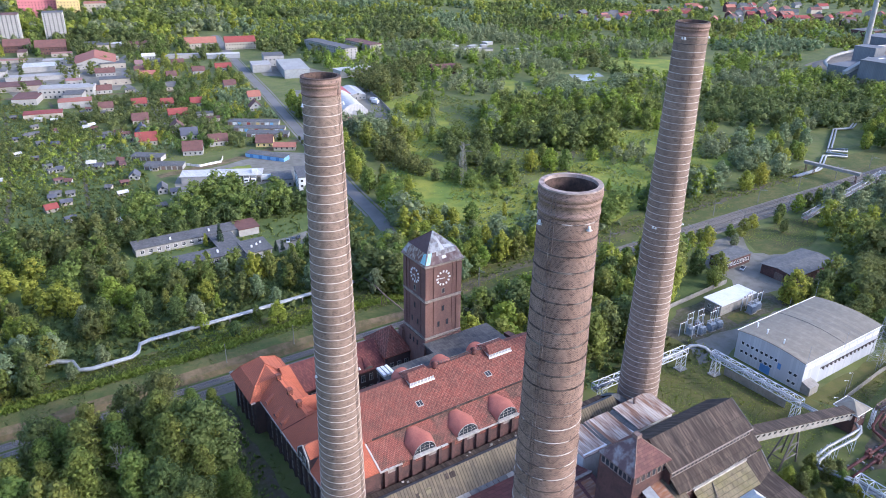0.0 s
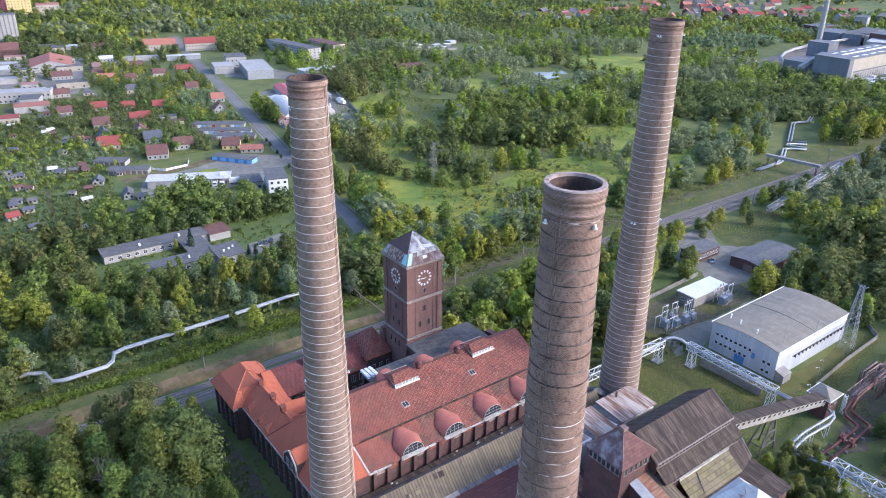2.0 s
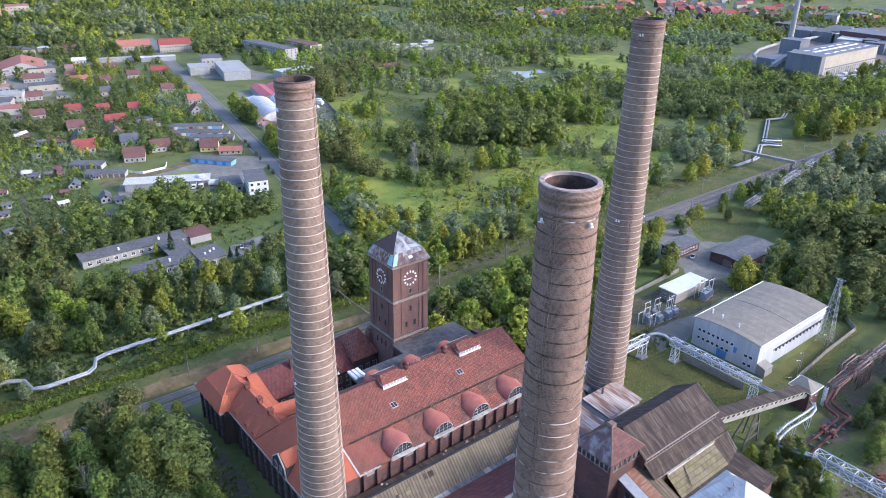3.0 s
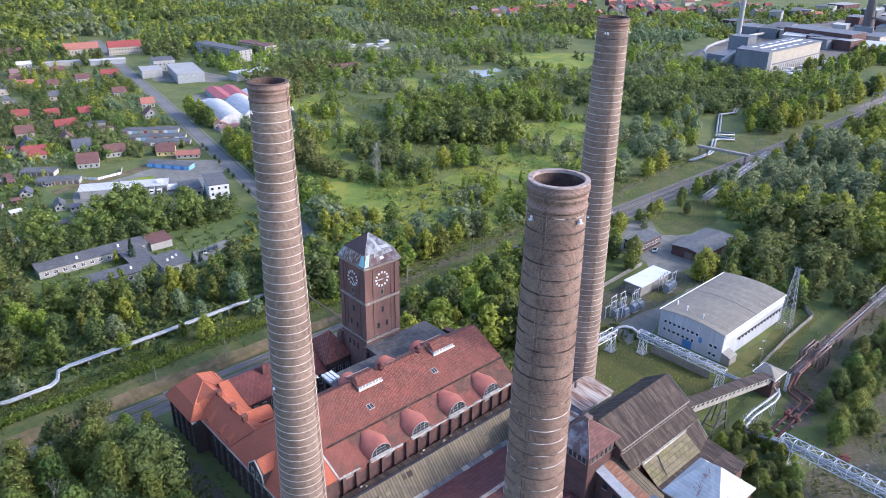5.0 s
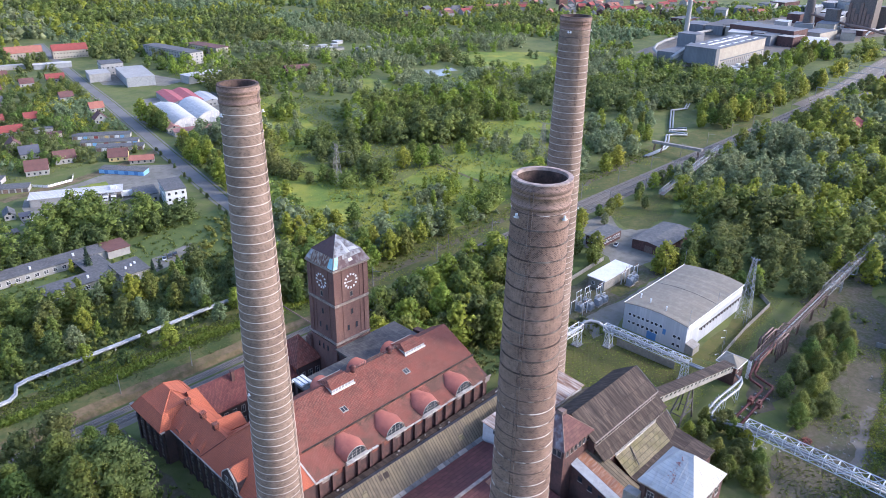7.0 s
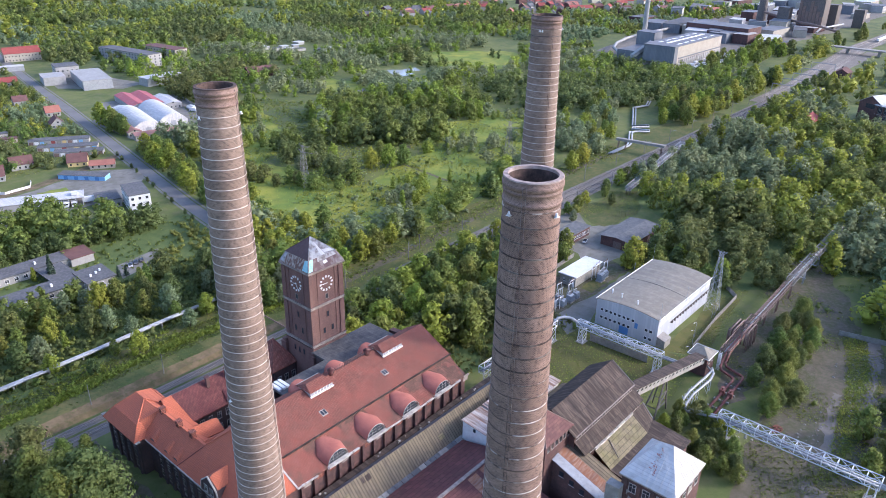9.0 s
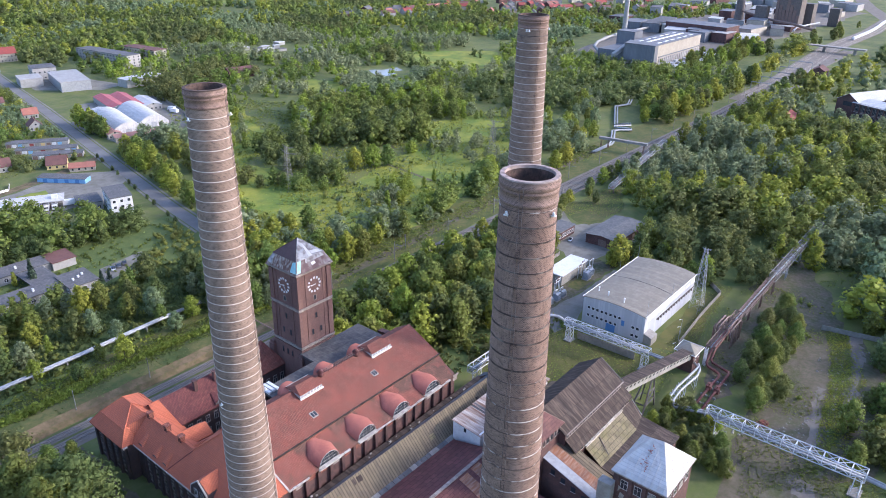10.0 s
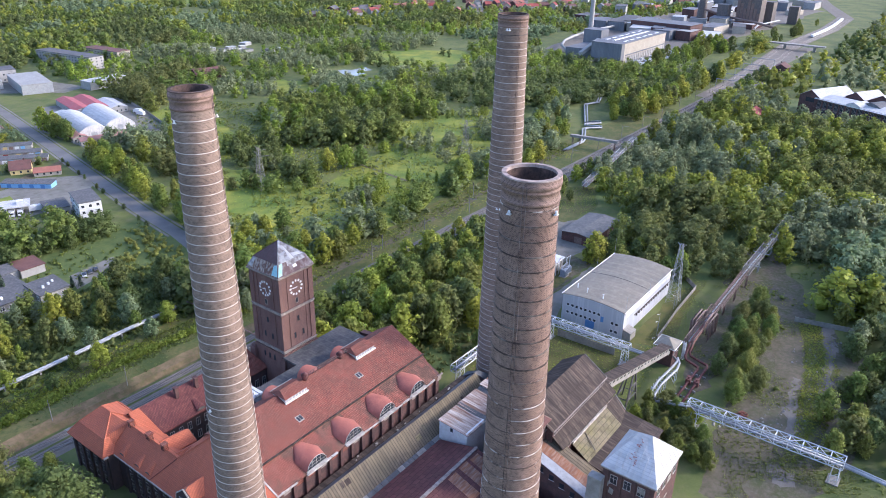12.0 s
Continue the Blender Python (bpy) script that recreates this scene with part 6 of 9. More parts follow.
fence([(121, -35), (146, -33), (170, -32.2), (178, -24)], 2.2, M_CONC, "grey concrete panel fence beside the hall")
fence([(168, -72), (175, -102), (180, -122)], 2.2, M_CONC, "pale concrete boundary wall")
fence([(101.0, -4.5), (101.6, -27.0)], 3.0, M_CONC, "weathered concrete wall under the pipe bridge")
fence([(96, 30), (123, 37), (160, 39)], 2.2, M_CONC, "concrete fence behind the substation")
fence([(134.0, 70.6), (156.0, 70.2)], 2.4, M_RTILE, "old orange brick wall beside the railway", 3.0)
for x, y in ((129.6, -32.0), (124, -33.6), (112.2, -37.0), (148, -31)):
    t = thing("street_lamp", "slim grey lamp post with a short arm", "street lamp", (x, y, 0), "lamps by the hall")
    part("post", Geo().cyl(x, y, 0, 6.2, 0.09, 0.06, 8), M_GALV, t)
    part("head", Geo().bar((x, y, 6.2), (x - 1.2, y + 0.4, 6.4), 0.05).box(x - 1.7, x - 1.1, y + 0.25, y + 0.55, 6.35, 6.5), M_WPAINT, t)

# ---- substation ----
kio = thing("switch_house", "low white switch house with a flat roof", "building", (144, 26, 0))
part("wall", Geo().box(133.6, 154.2, 22.2, 29.8, 0, 4.6), M_CONC, kio)
part("roof", Geo().box(133.0, 154.8, 21.6, 30.4, 4.6, 5.0), M_WPAINT, kio, "white flat roof")
window_row(kio, "y", 133.6, 23, 29, 2, 1.6, 2.8, 1.2, -1, M_WPAINT)


def transformer(x, y, s):
    t = thing("transformer", "blue-grey oil transformer with cooling fins", "transformer", (x, y, 0), "transformers of the substation")
    part("tank", Geo().box(x - s, x + s, y - s * 0.7, y + s * 0.7, 0.4, 2.4 * s), M_XFMR, t)
    part("plinth", Geo().box(x - s * 1.2, x + s * 1.2, y - s, y + s, 0, 0.4), M_CONC, t)
    for i in range(6):
        u = x - s + (i + 0.5) * s / 3
        part("fin", Geo().box(u - 0.07, u + 0.07, y - s * 1.05, y - s * 0.7, 0.6, 2.1 * s), M_XFMR, t)
    for i in range(3):
        u = x - s * 0.6 + i * s * 0.6
        part("bushing", Geo().cyl(u, y, 2.4 * s, 3.4 * s, 0.14, 0.07, 8), M_CONC, t)
    part("conservator", Geo().pipe([(x - s, y + s * 0.5, 2.9 * s), (x + s, y + s * 0.5, 2.9 * s)], 0.3, 10), M_GALV, t, smooth=True)


for x, y, s in ((112.5, 19.5, 1.3), (116.5, 17.6, 1.3), (121.5, 17.2, 1.4), (125.5, 17.0, 1.3), (146.5, 17.6, 1.5), (150.6, 18.2, 1.4), (118.5, 21.0, 1.1)):
    transformer(x, y, s)
for x, y in ((109.5, 20.8), (114.5, 21.6), (120, 21.0), (126.5, 20.4), (146, 20.6), (118, 24.2), (123.5, 23.8), (129.5, 21.5), (150.5, 21.6), (155.5, 20.4), (112.0, 17.0)):
    t = thing("switch_gantry", "white steel switch gantry with insulators", "gantry", (x, y, 0), "gantries of the substation")
    for dx in (-1.5, 1.5):
        part("post", Geo().bar((x + dx, y, 0), (x + dx, y, 5.2), 0.16), M_WSTEEL, t)
    part("beam", Geo().bar((x - 1.9, y, 5.2), (x + 1.9, y, 5.2), 0.16), M_WSTEEL, t)
    for dx in (-1, 0, 1):
        part("insulator", Geo().cyl(x + dx, y, 5.3, 6.3, 0.15, 0.1, 8), M_RSTEEL, t)

aux = thing("yard_office", "small flat-roofed brick yard office", "building", (178, 51, 0))
part("wall", Geo().box(169.5, 187.0, 47.2, 55.4, 0, 4.6), M_BRICK, aux)
part("roof", Geo().box(169.0, 187.5, 46.7, 55.9, 4.6, 4.95), M_BITG, aux, "grey flat roof")
window_row(aux, "y", 169.5, 47.8, 55, 4, 1.6, 3.2, 1.2, -1, M_WPAINT)
window_row(aux, "x", 47.2, 170.2, 186.4, 7, 1.6, 3.2, 1.3, -1, M_WPAINT)
dome = thing("felt_roof_shed", "wide brick shed with a low grey felt roof", "shed", (196, 29, 0))
part("wall", Geo().prism([(21.6, 0), (37.6, 0), (37.6, 4.6), (29.6, 5.5), (21.6, 4.6)], "x", 181.4, 210.6), M_BRICK, dome)
part("roof", Geo().slab([(180.6, 21.0, 4.75), (211.4, 21.0, 4.75), (211.4, 29.6, 5.75), (180.6, 29.6, 5.75)], 0.2), M_BITG, dome, "low grey felt slope")
part("roof", Geo().slab([(180.6, 29.6, 5.75), (211.4, 29.6, 5.75), (211.4, 38.2, 4.75), (180.6, 38.2, 4.75)], 0.2), M_BITG, dome, "low grey felt slope")
for x in (185.0, 192.0, 199.0, 206.0):
    part("gate", Geo().box(x - 1.4, x + 1.4, 21.52, 21.6, 0, 3.2), M_RSTEEL, dome, "dull brown steel gate")
part("gate", Geo().box(181.32, 181.4, 27.0, 31.0, 0, 3.4), M_RSTEEL, dome, "dull brown steel gate")

# ---- heating pipe along the railway ----
def heat_pipe(pts, label):
    for o in (-0.5, 0.5):
        solo("heating_pipe", Geo().pipe([(x, y + o, z) for x, y, z in pts], 0.48, 10), M_GALV, label, "pipeline", "heating pipes", smooth=True)
    for (xa, ya, za), (xb, yb, zb) in zip(pts, pts[1:]):
        k = int(math.hypot(xb - xa, yb - ya) / 9)
        for i in range(k):
            t = (i + 0.5) / k
            x, y, z = xa + (xb - xa) * t, ya + (yb - ya) * t, za + (zb - za) * t
            solo("pipe_prop", Geo().box(x - 0.25, x + 0.25, y - 1.0, y + 1.0, 0, z - 0.46), M_CONC, "concrete prop under a heating pipe", "prop", "pipe props")


heat_pipe([(-104, 121, 1.6), (-88, 121, 1.6), (-83.5, 118, 1.6), (-82.5, 111.5, 1.6), (-79, 110.2, 1.6), (-66, 110.6, 1.6), (-63.5, 112.6, 1.7), (-62, 117.0, 2.0), (-58, 117.8, 2.2), (-24, 118.2, 2.4), (5, 119.6, 2.4), (24, 120.0, 2.4)], "silver insulated heating pipe beside the railway")
solo("heating_pipe", Geo().pipe([(24, 120, 2.4), (28, 119, 3.4), (27, 108, 5.2), (26, 98, 5.6), (26, 72, 5.6)], 0.26, 10), M_RSTEEL, "rusty pipe crossing over the railway", "pipeline", smooth=True)
for y in (98.5, 73.0):
    t = thing("pipe_trestle", "rusty trestle holding the crossing pipe", "trestle", (26, y, 0), "trestles of the crossing pipe")
    for dx in (-1, 1):
        part("post", Geo().bar((26 + dx, y, 0), (26 + dx, y, 5.1), 0.16), M_RSTEEL, t)
    part("brace", Geo().bar((25.1, y, 0.2), (26.9, y, 5.0), 0.1), M_RSTEEL, t)
UP = [(314, 106.5, 1.2), (338, 106.8, 1.2), (344, 108.5, 1.2), (371, 121.8, 1.2), (376.5, 119, 1.2), (380.5, 113.2, 1.2), (384.5, 115, 1.2), (380, 124.8, 1.2), (385.5, 127.2, 1.2), (392.5, 119.6, 1.2), (398, 122.5, 1.2), (388.5, 128.8, 1.2), (442, 156.3, 1.2), (456, 152, 1.2), (472, 158, 1.2)]
for o in (-0.75, 0.75):
    solo("expansion_pipe", Geo().pipe([(x - o, y + o, z) for x, y, z in UP], 0.62, 10), M_GALV, "silver district heating pipe with expansion loops", "pipeline", "expansion pipes", smooth=True)
pb = thing("pipe_overpass", "pale box girder carrying pipes over the railway", "bridge", (332, 97, 0))
part("deck", along((330, 111.5, 6.0), (335.0, 79.0, 6.0), 2.6, 1.6), M_CONC, pb)
for x, y in ((330.4, 110.0), (331, 105), (334.5, 81)):
    g = Geo()
    for dx in (-0.9, 0.9):
        g.bar((x + dx, y, 0), (x + dx, y, 6), 0.18)
    g.bar((x - 0.9, y, 0), (x + 0.9, y, 6), 0.1).bar((x + 0.9, y, 0), (x - 0.9, y, 6), 0.1)
    part("pier", g, M_RSTEEL, pb)
sb = thing("old_conveyor_bridge", "derelict steel lattice conveyor bridge among trees", "bridge", (300, 68, 0))
part("girder", truss(Geo(), (250, 60.5, 3.2), (348, 73.0, 6.4), 2.8, 2.2, 28, 0.16), M_GALV, sb)
part("deck", along((250, 60.5, 3.1), (348, 73.0, 6.3), 2.2, 0.15), M_RSTEEL, sb)
for t in (0.02, 0.3, 0.6, 0.9):
    x, y, z = 250 + 98 * t, 60.5 + 12.5 * t, 3.2 + 3.2 * t
    part("leg", Geo().bar((x, y - 1.2, 0), (x, y - 1.2, z), 0.2).bar((x, y + 1.2, 0), (x, y + 1.2, z), 0.2), M_RSTEEL, sb)

# ---- railway masts ----
mast_x = -60
for i in range(16):
    x = 30 + i * 38
    for y in (74.6, 92.6) if x > 60 else (74.6,):
        t = thing("catenary_mast", "slender concrete railway mast with an arm", "mast", (x, y, 0), "masts of the railway")
        part("post", Geo().cyl(x, y, 0, 9.0, 0.22, 0.13, 8), M_CONC, t)
        s = 1 if y < 85 else -1
        part("arm", Geo().bar((x, y, 8.0), (x, y + s * 4.6, 8.4), 0.06).bar((x, y, 7.0), (x, y + s * 3.8, 8.3), 0.05), M_GALV, t)
for x, y in ((-16, 88.5), (-40, 89.2)):
    solo("pole", Geo().cyl(x, y, 0, 9.5, 0.16, 0.1, 8), M_CONC, "lone concrete pole on the embankment", "pole", "poles")
for x, y in ((118, 88), (205, 97)):
    t = thing("catenary_gantry", "grey railway signal gantry", "gantry", (x, y, 0), "masts of the railway")
    part("post", Geo().bar((x, y + 9, 0), (x, y + 9, 7.5), 0.14), M_GALV, t)
    part("signal_head", Geo().box(x - 0.25, x + 0.1, y + 8.7, y + 9.3, 5.8, 7.4), M_DSTEEL, t)


# ---- town ----
M_PLASTER = mat("cream_plaster", (0.44, 0.40, 0.33), (0.37, 0.335, 0.28), 0.2, (0.27, 0.245, 0.21), 0.6, 0.45)
M_WPLAST = mat("white_plaster", (0.40, 0.395, 0.38), (0.33, 0.325, 0.31), 0.2, (0.24, 0.23, 0.21), 0.6, 0.45)
M_GPLAST = mat("grey_render", (0.42, 0.41, 0.39), (0.34, 0.33, 0.32), 0.3, (0.25, 0.24, 0.23), 1.0, 0.35)
M_PINK = mat("pink_panel", (0.60, 0.22, 0.24), (0.54, 0.20, 0.22), 0.2)
M_YELLOW = mat("yellow_panel", (0.66, 0.50, 0.22), (0.58, 0.45, 0.22), 0.2)
M_ROOFS = {
    "red": mat("house_red_tile", (0.30, 0.075, 0.065), (0.23, 0.065, 0.058), 0.3, (0.22, 0.06, 0.05), 1.2, 0.4),
    "brown": mat("house_brown_tile", (0.17, 0.085, 0.075), (0.12, 0.065, 0.06), 0.3, (0.22, 0.13, 0.11), 1.2, 0.4),
    "slate": mat("house_slate", (0.09, 0.095, 0.12), (0.12, 0.125, 0.15), 0.3),
    "orange": mat("house_orange_tile", (0.38, 0.165, 0.12), (0.31, 0.13, 0.10), 0.3, (0.3, 0.12, 0.08), 1.2, 0.4),
    "felt": mat("garage_felt", (0.128, 0.128, 0.132), (0.0935, 0.0935, 0.0978), 0.2, (0.238, 0.23, 0.221), 0.9, 0.5),
    "white": M_WMETAL,
    "salmon": mat("faded_salmon_roof", (0.36, 0.19, 0.16), (0.30, 0.16, 0.14), 0.2, (0.40, 0.30, 0.27), 0.8, 0.4),
}
TOWN_YAW = -10.4
TOWN_RNG = random.Random(5)


def local_part(t, name, geo, material, label="", parent=None, smooth=False):
    """A part in the thing's own axes."""
    me = geo.mesh(name, smooth)
    me.materials.append(material)
    ob = new(name, me)
    ob.parent = parent or t
    if label:
        ob["label"] = label
    return ob


def face_windows(t, w, d, h, rows, nx, ny, glass, size=(1.0, 1.2)):
    for r in range(rows):
        z = 0.9 + r * (h - 0.4) / max(rows, 1)
        for i in range(nx):
            u = -w / 2 + w * (i + 0.5) / nx
            local_part(t, "window", Geo().box(u - size[0] / 2, u + size[0] / 2, -d / 2 - 0.06, -d / 2 - 0.004, z, z + size[1]), glass)
        for i in range(ny):
            u = -d / 2 + d * (i + 0.5) / ny
            local_part(t, "window", Geo().box(-w / 2 - 0.06, -w / 2 - 0.004, u - size[0] / 2, u + size[0] / 2, z, z + size[1]), glass)


def house(x, y, w, d, h, rise, yaw, wall, roof, label, axis="x", rows=1, name="house", chim=True, group="houses of the town"):
    """A house with a gabled roof, ridge along its own x or y."""
    t = thing(name, label, "house", (x, y, 0), group)
    t.rotation_euler = (0, 0, radians(yaw))
    a, b = (d, w) if axis == "x" else (w, d)
    e = 0.45
    prof = [(-a / 2, 0), (a / 2, 0), (a / 2, h), (0, h + rise), (-a / 2, h)]
    local_part(t, "wall", Geo().prism(prof, axis, -b / 2, b / 2), wall)
    put = (lambda c, u, z: (c, u, z)) if axis == "x" else (lambda c, u, z: (u, c, z))
    for s in (-1, 1):
        zl = h - rise * e / (a / 2) + 0.12
        q = [put(-b / 2 - e, s * (a / 2 + e), zl), put(b / 2 + e, s * (a / 2 + e), zl), put(b / 2 + e, 0, h + rise + 0.16), put(-b / 2 - e, 0, h + rise + 0.16)]
        local_part(t, "roof", Geo().slab(q, 0.16), M_ROOFS[roof])
    if chim:
        cx, cy = put(b * 0.2, a * 0.12, 0)[:2]
        local_part(t, "roof_chimney", Geo().box(cx - 0.35, cx + 0.35, cy - 0.35, cy + 0.35, h, h + rise + 0.9), M_BRICK)
    if name == "town_house":
        return t
    face_windows(t, w, d, h, rows, max(2, int(w / 3)), max(2, int(d / 3.2)), M_GLASS)
    if axis == "y" or rise > 3:
        u = (0, -d / 2 - 0.05) if axis == "y" else None
        if u:
            local_part(t, "window", Geo().box(-0.6, 0.6, -d / 2 - 0.06, -d / 2 - 0.004, h + 0.3, h + 1.5), M_GLASS)
        else:
            local_part(t, "window", Geo().box(-w / 2 - 0.06, -w / 2 - 0.004, -0.6, 0.6, h + 0.3, h + 1.5), M_GLASS)
    return t


house(-4, 488, 10, 10, 3.4, 3.4, -10, M_PLASTER, "brown", "pale house with a brown tile roof")
house(21, 490, 11, 10, 3.2, 3.4, -10, M_PLASTER, "red", "pale house with a red tile roof")
house(10, 437, 11, 12, 3.4, 3.8, -10, M_PLASTER, "brown", "pale house with a brown-red tile roof", rows=1)
house(40, 479, 9, 9, 3.2, 3.4, -10, M_WPLAST, "red", "white house with a red tile roof")
house(60, 468, 9, 9, 3.6, 3.6, -10, M_WPLAST, "red", "white house with a bright red roof")
house(38, 440, 14, 9, 3.2, 3.6, -10, M_WPLAST, "red", "wide white house with a crimson roof")
house(27, 401, 9, 11, 3.4, 4.2, -10, M_PLASTER, "brown", "cream gabled house with a brown roof", "y")
house(1, 379, 13, 11, 3.4, 4.6, -14, M_PLASTER, "red", "cream house with a steep red roof", "x")
house(4, 404, 9, 10, 3.2, 4.2, -10, M_WPLAST, "slate", "white gabled house with a grey roof", "y")
house(29, 378, 11, 9, 3.6, 4.0, -14, M_WPLAST, "slate", "white house with a dark blue roof", "x")
house(21, 341, 12, 10, 3.6, 4.8, -20, M_WPLAST, "brown", "white house with a steep brown roof", "x")
house(41, 353, 12, 9, 3.6, 3.8, -12, M_WPLAST, "brown", "white house with a maroon tile roof", "x")
house(67, 335, 11, 9, 3.2, 4.2, -30, M_YELLOW, "brown", "yellow gabled house with a maroon roof", "x")
house(75, 320, 14, 7, 2.6, 2.0, -30, M_PLASTER, "orange", "low annex with an orange tile roof", "x", chim=False)
house(108, 469, 10, 9, 3.4, 3.8, -12, M_WPLAST, "orange", "white house with an orange roof", "x")
house(96, 433, 9, 10, 3.4, 4.2, -12, M_WPLAST, "brown", "white gabled house with a brown roof", "y")
house(126, 604, 15, 10, 3.6, 3.6, -12, M_WPLAST, "red", "white house with a crimson roof beside the road", "x")
house(143, 735, 34, 13, 8.5, 5.5, -12, M_PLASTER, "orange", "large cream tenement with an orange-red hipped roof", "x", rows=2)
house(184, 722, 34, 13, 8.5, 5.5, -12, M_PLASTER, "red", "large cream tenement with a red roof", "x", rows=2)
house(53, 628, 11, 10, 3.4, 3.6, -10, M_PLASTER, "brown", "pale house with a dull red roof")
house(54, 604, 14, 11, 3.4, 3.0, -10, M_PLASTER, "orange", "low house with a salmon tile roof")
house(22, 632, 17, 9, 3.6, 3.6, -10, M_WPLAST, "brown", "white house with a brown roof by the shops")
house(87, 783, 26, 11, 4.0, 3.2, -10, M_PLASTER, "brown", "long house with a maroon roof")
house(78, 704, 13, 10, 3.6, 2.2, -10, M_WPLAST, "white", "white flat-roofed family house")
house(79, 668, 16, 10, 3.4, 2.2, -10, M_WPLAST, "felt", "white house with a grey felt roof")
house(-34, 815, 26, 13, 7.5, 6.0, -10, M_BRICK, "brown", "old dark brick tenement with gables", rows=2)
house(-4, 786, 30, 13, 8.0, 6.5, -10, M_BRICK, "brown", "long old brick tenement with steep gables", rows=2)
house(26, 548, 8, 5, 2.6, 0.8, -10, M_PLASTER, "felt", "small cream roadside kiosk", chim=False)
house(-70, 277, 6, 5, 2.4, 1.8, 10, M_PLASTER, "red", "garden cabin with a bright red roof", chim=False)
house(-14, 278, 5, 9, 2.6, 2.0, -12, M_GPLAST, "felt", "grey gabled garage by the depot", "y", chim=False)
house(-22, 309, 5.5, 7, 2.4, 2.2, -20, M_GPLAST, "slate", "grey garden cabin with a slate roof", "y", chim=False)
house(111, 328, 12, 10, 3.2, 3.6, -10, M_PLASTER, "brown", "house with a dark brown roof by the road", "y")
house(311, 485, 30, 14, 5.0, 4.0, -12, M_BRICK, "brown", "derelict brick house with a dull red roof among trees", "x", rows=1)


def flat_block(x, y, w, d, h, yaw, wall, roof, label, rows=1, nx=0, ny=0, name="building", cat="building", group=""):
    t = thing(name, label, cat, (x, y, 0), group)
    t.rotation_euler = (0, 0, radians(yaw))
    local_part(t, "wall", Geo().box(-w / 2, w / 2, -d / 2, d / 2, 0, h), wall)
    local_part(t, "roof", Geo().box(-w / 2 - 0.3, w / 2 + 0.3, -d / 2 - 0.3, d / 2 + 0.3, h, h + 0.35), roof)
    if nx or ny:
        face_windows(t, w, d, h, rows, nx, ny, M_GLASS, (1.3, 1.3))
    return t


M_FELT = M_ROOFS["felt"]
# school by the allotments
sc = thing("school", "long low school with grey felt roofs and pale walls", "school", (-12, 180, 0))
part("wall", Geo().box(-34, -5.2, 170.5, 178.5, 0, 3.6).box(-5.2, 6.2, 166.2, 178.5, 0, 3.9).box(-46, 0.6, 196.5, 204.5, 0, 3.6), M_WPLAST, sc)
part("link_wall", Geo().box(0.62, 10.5, 194.5, 204.5, 0, 3.8), M_GPLAST, sc)
part("roof", Geo().slab([(-34.5, 169.9, 3.9), (-5.4, 169.9, 3.9), (-5.4, 179.1, 4.5), (-34.5, 179.1, 4.5)], 0.3), M_FELT, sc)
part("roof", Geo().slab([(-5.6, 165.6, 4.1), (6.8, 165.6, 4.1), (6.8, 179.1, 4.9), (-5.6, 179.1, 4.9)], 0.3), M_FELT, sc)
part("roof", Geo().slab([(-46.5, 196, 3.9), (0.6, 196, 3.9), (0.6, 205, 4.6), (-46.5, 205, 4.6)], 0.3), M_FELT, sc)
part("roof", Geo().slab([(0.4, 194, 3.9), (11, 194, 3.9), (11, 205, 4.5), (0.4, 205, 4.5)], 0.3), M_ROOFS["brown"], sc)
part("roof", Geo().box(-14, -3, 179.15, 195.9, 3.2, 3.6), M_FELT, sc)
window_row(sc, "x", 166.2, -4.6, 5.6, 3, 1.2, 2.6, 1.6, -1, M_WPAINT)
window_row(sc, "x", 170.5, -33, -6, 8, 1.2, 2.6, 1.6, -1, M_WPAINT)
window_row(sc, "x", 196.5, -45, -1, 12, 1.2, 2.6, 1.6, -1, M_WPAINT)
window_row(sc, "y", -5.2, 166.8, 170.0, 1, 1.2, 2.6, 1.4, -1, M_WPAINT)
for x, y in ((-1.5, 171), (1.2, 172.2), (3.4, 173.5), (-16, 174), (-30, 199), (-12, 200)):
    part("roof_cowl", Geo().box(x - 0.4, x + 0.4, y - 0.4, y + 0.4, 4.0, 5.4), M_WPAINT, sc)

# depot
dp = thing("truck_depot", "open truck shed with a long white roof", "shed", (20, 279, 0))
dp.rotation_euler = (0, 0, radians(-26))
local_part(dp, "roof", Geo().slab([(-23, -5, 4.6), (23, -5, 4.6), (23, 5, 5.4), (-23, 5, 5.4)], 0.35), M_WMETAL)
local_part(dp, "rear_wall", Geo().box(-22, 22, 4.2, 4.6, 0, 4.8), M_GPLAST)
local_part(dp, "side_wall", Geo().box(-22.4, -22.0, -4.4, 4.2, 0, 4.4), M_WPLAST)
local_part(dp, "office", Geo().box(-22.0, -2.0, -4.6, -4.2, 0, 4.2), M_GPLAST)
local_part(dp, "roof_box", Geo().box(17, 20, -2, 1, 5.0, 6.6), M_WPAINT)
for i in range(8):
    local_part(dp, "post", Geo().box(-1 + i * 3.3, -0.7 + i * 3.3, -4.6, -4.3, 0, 4.4), M_WPAINT)


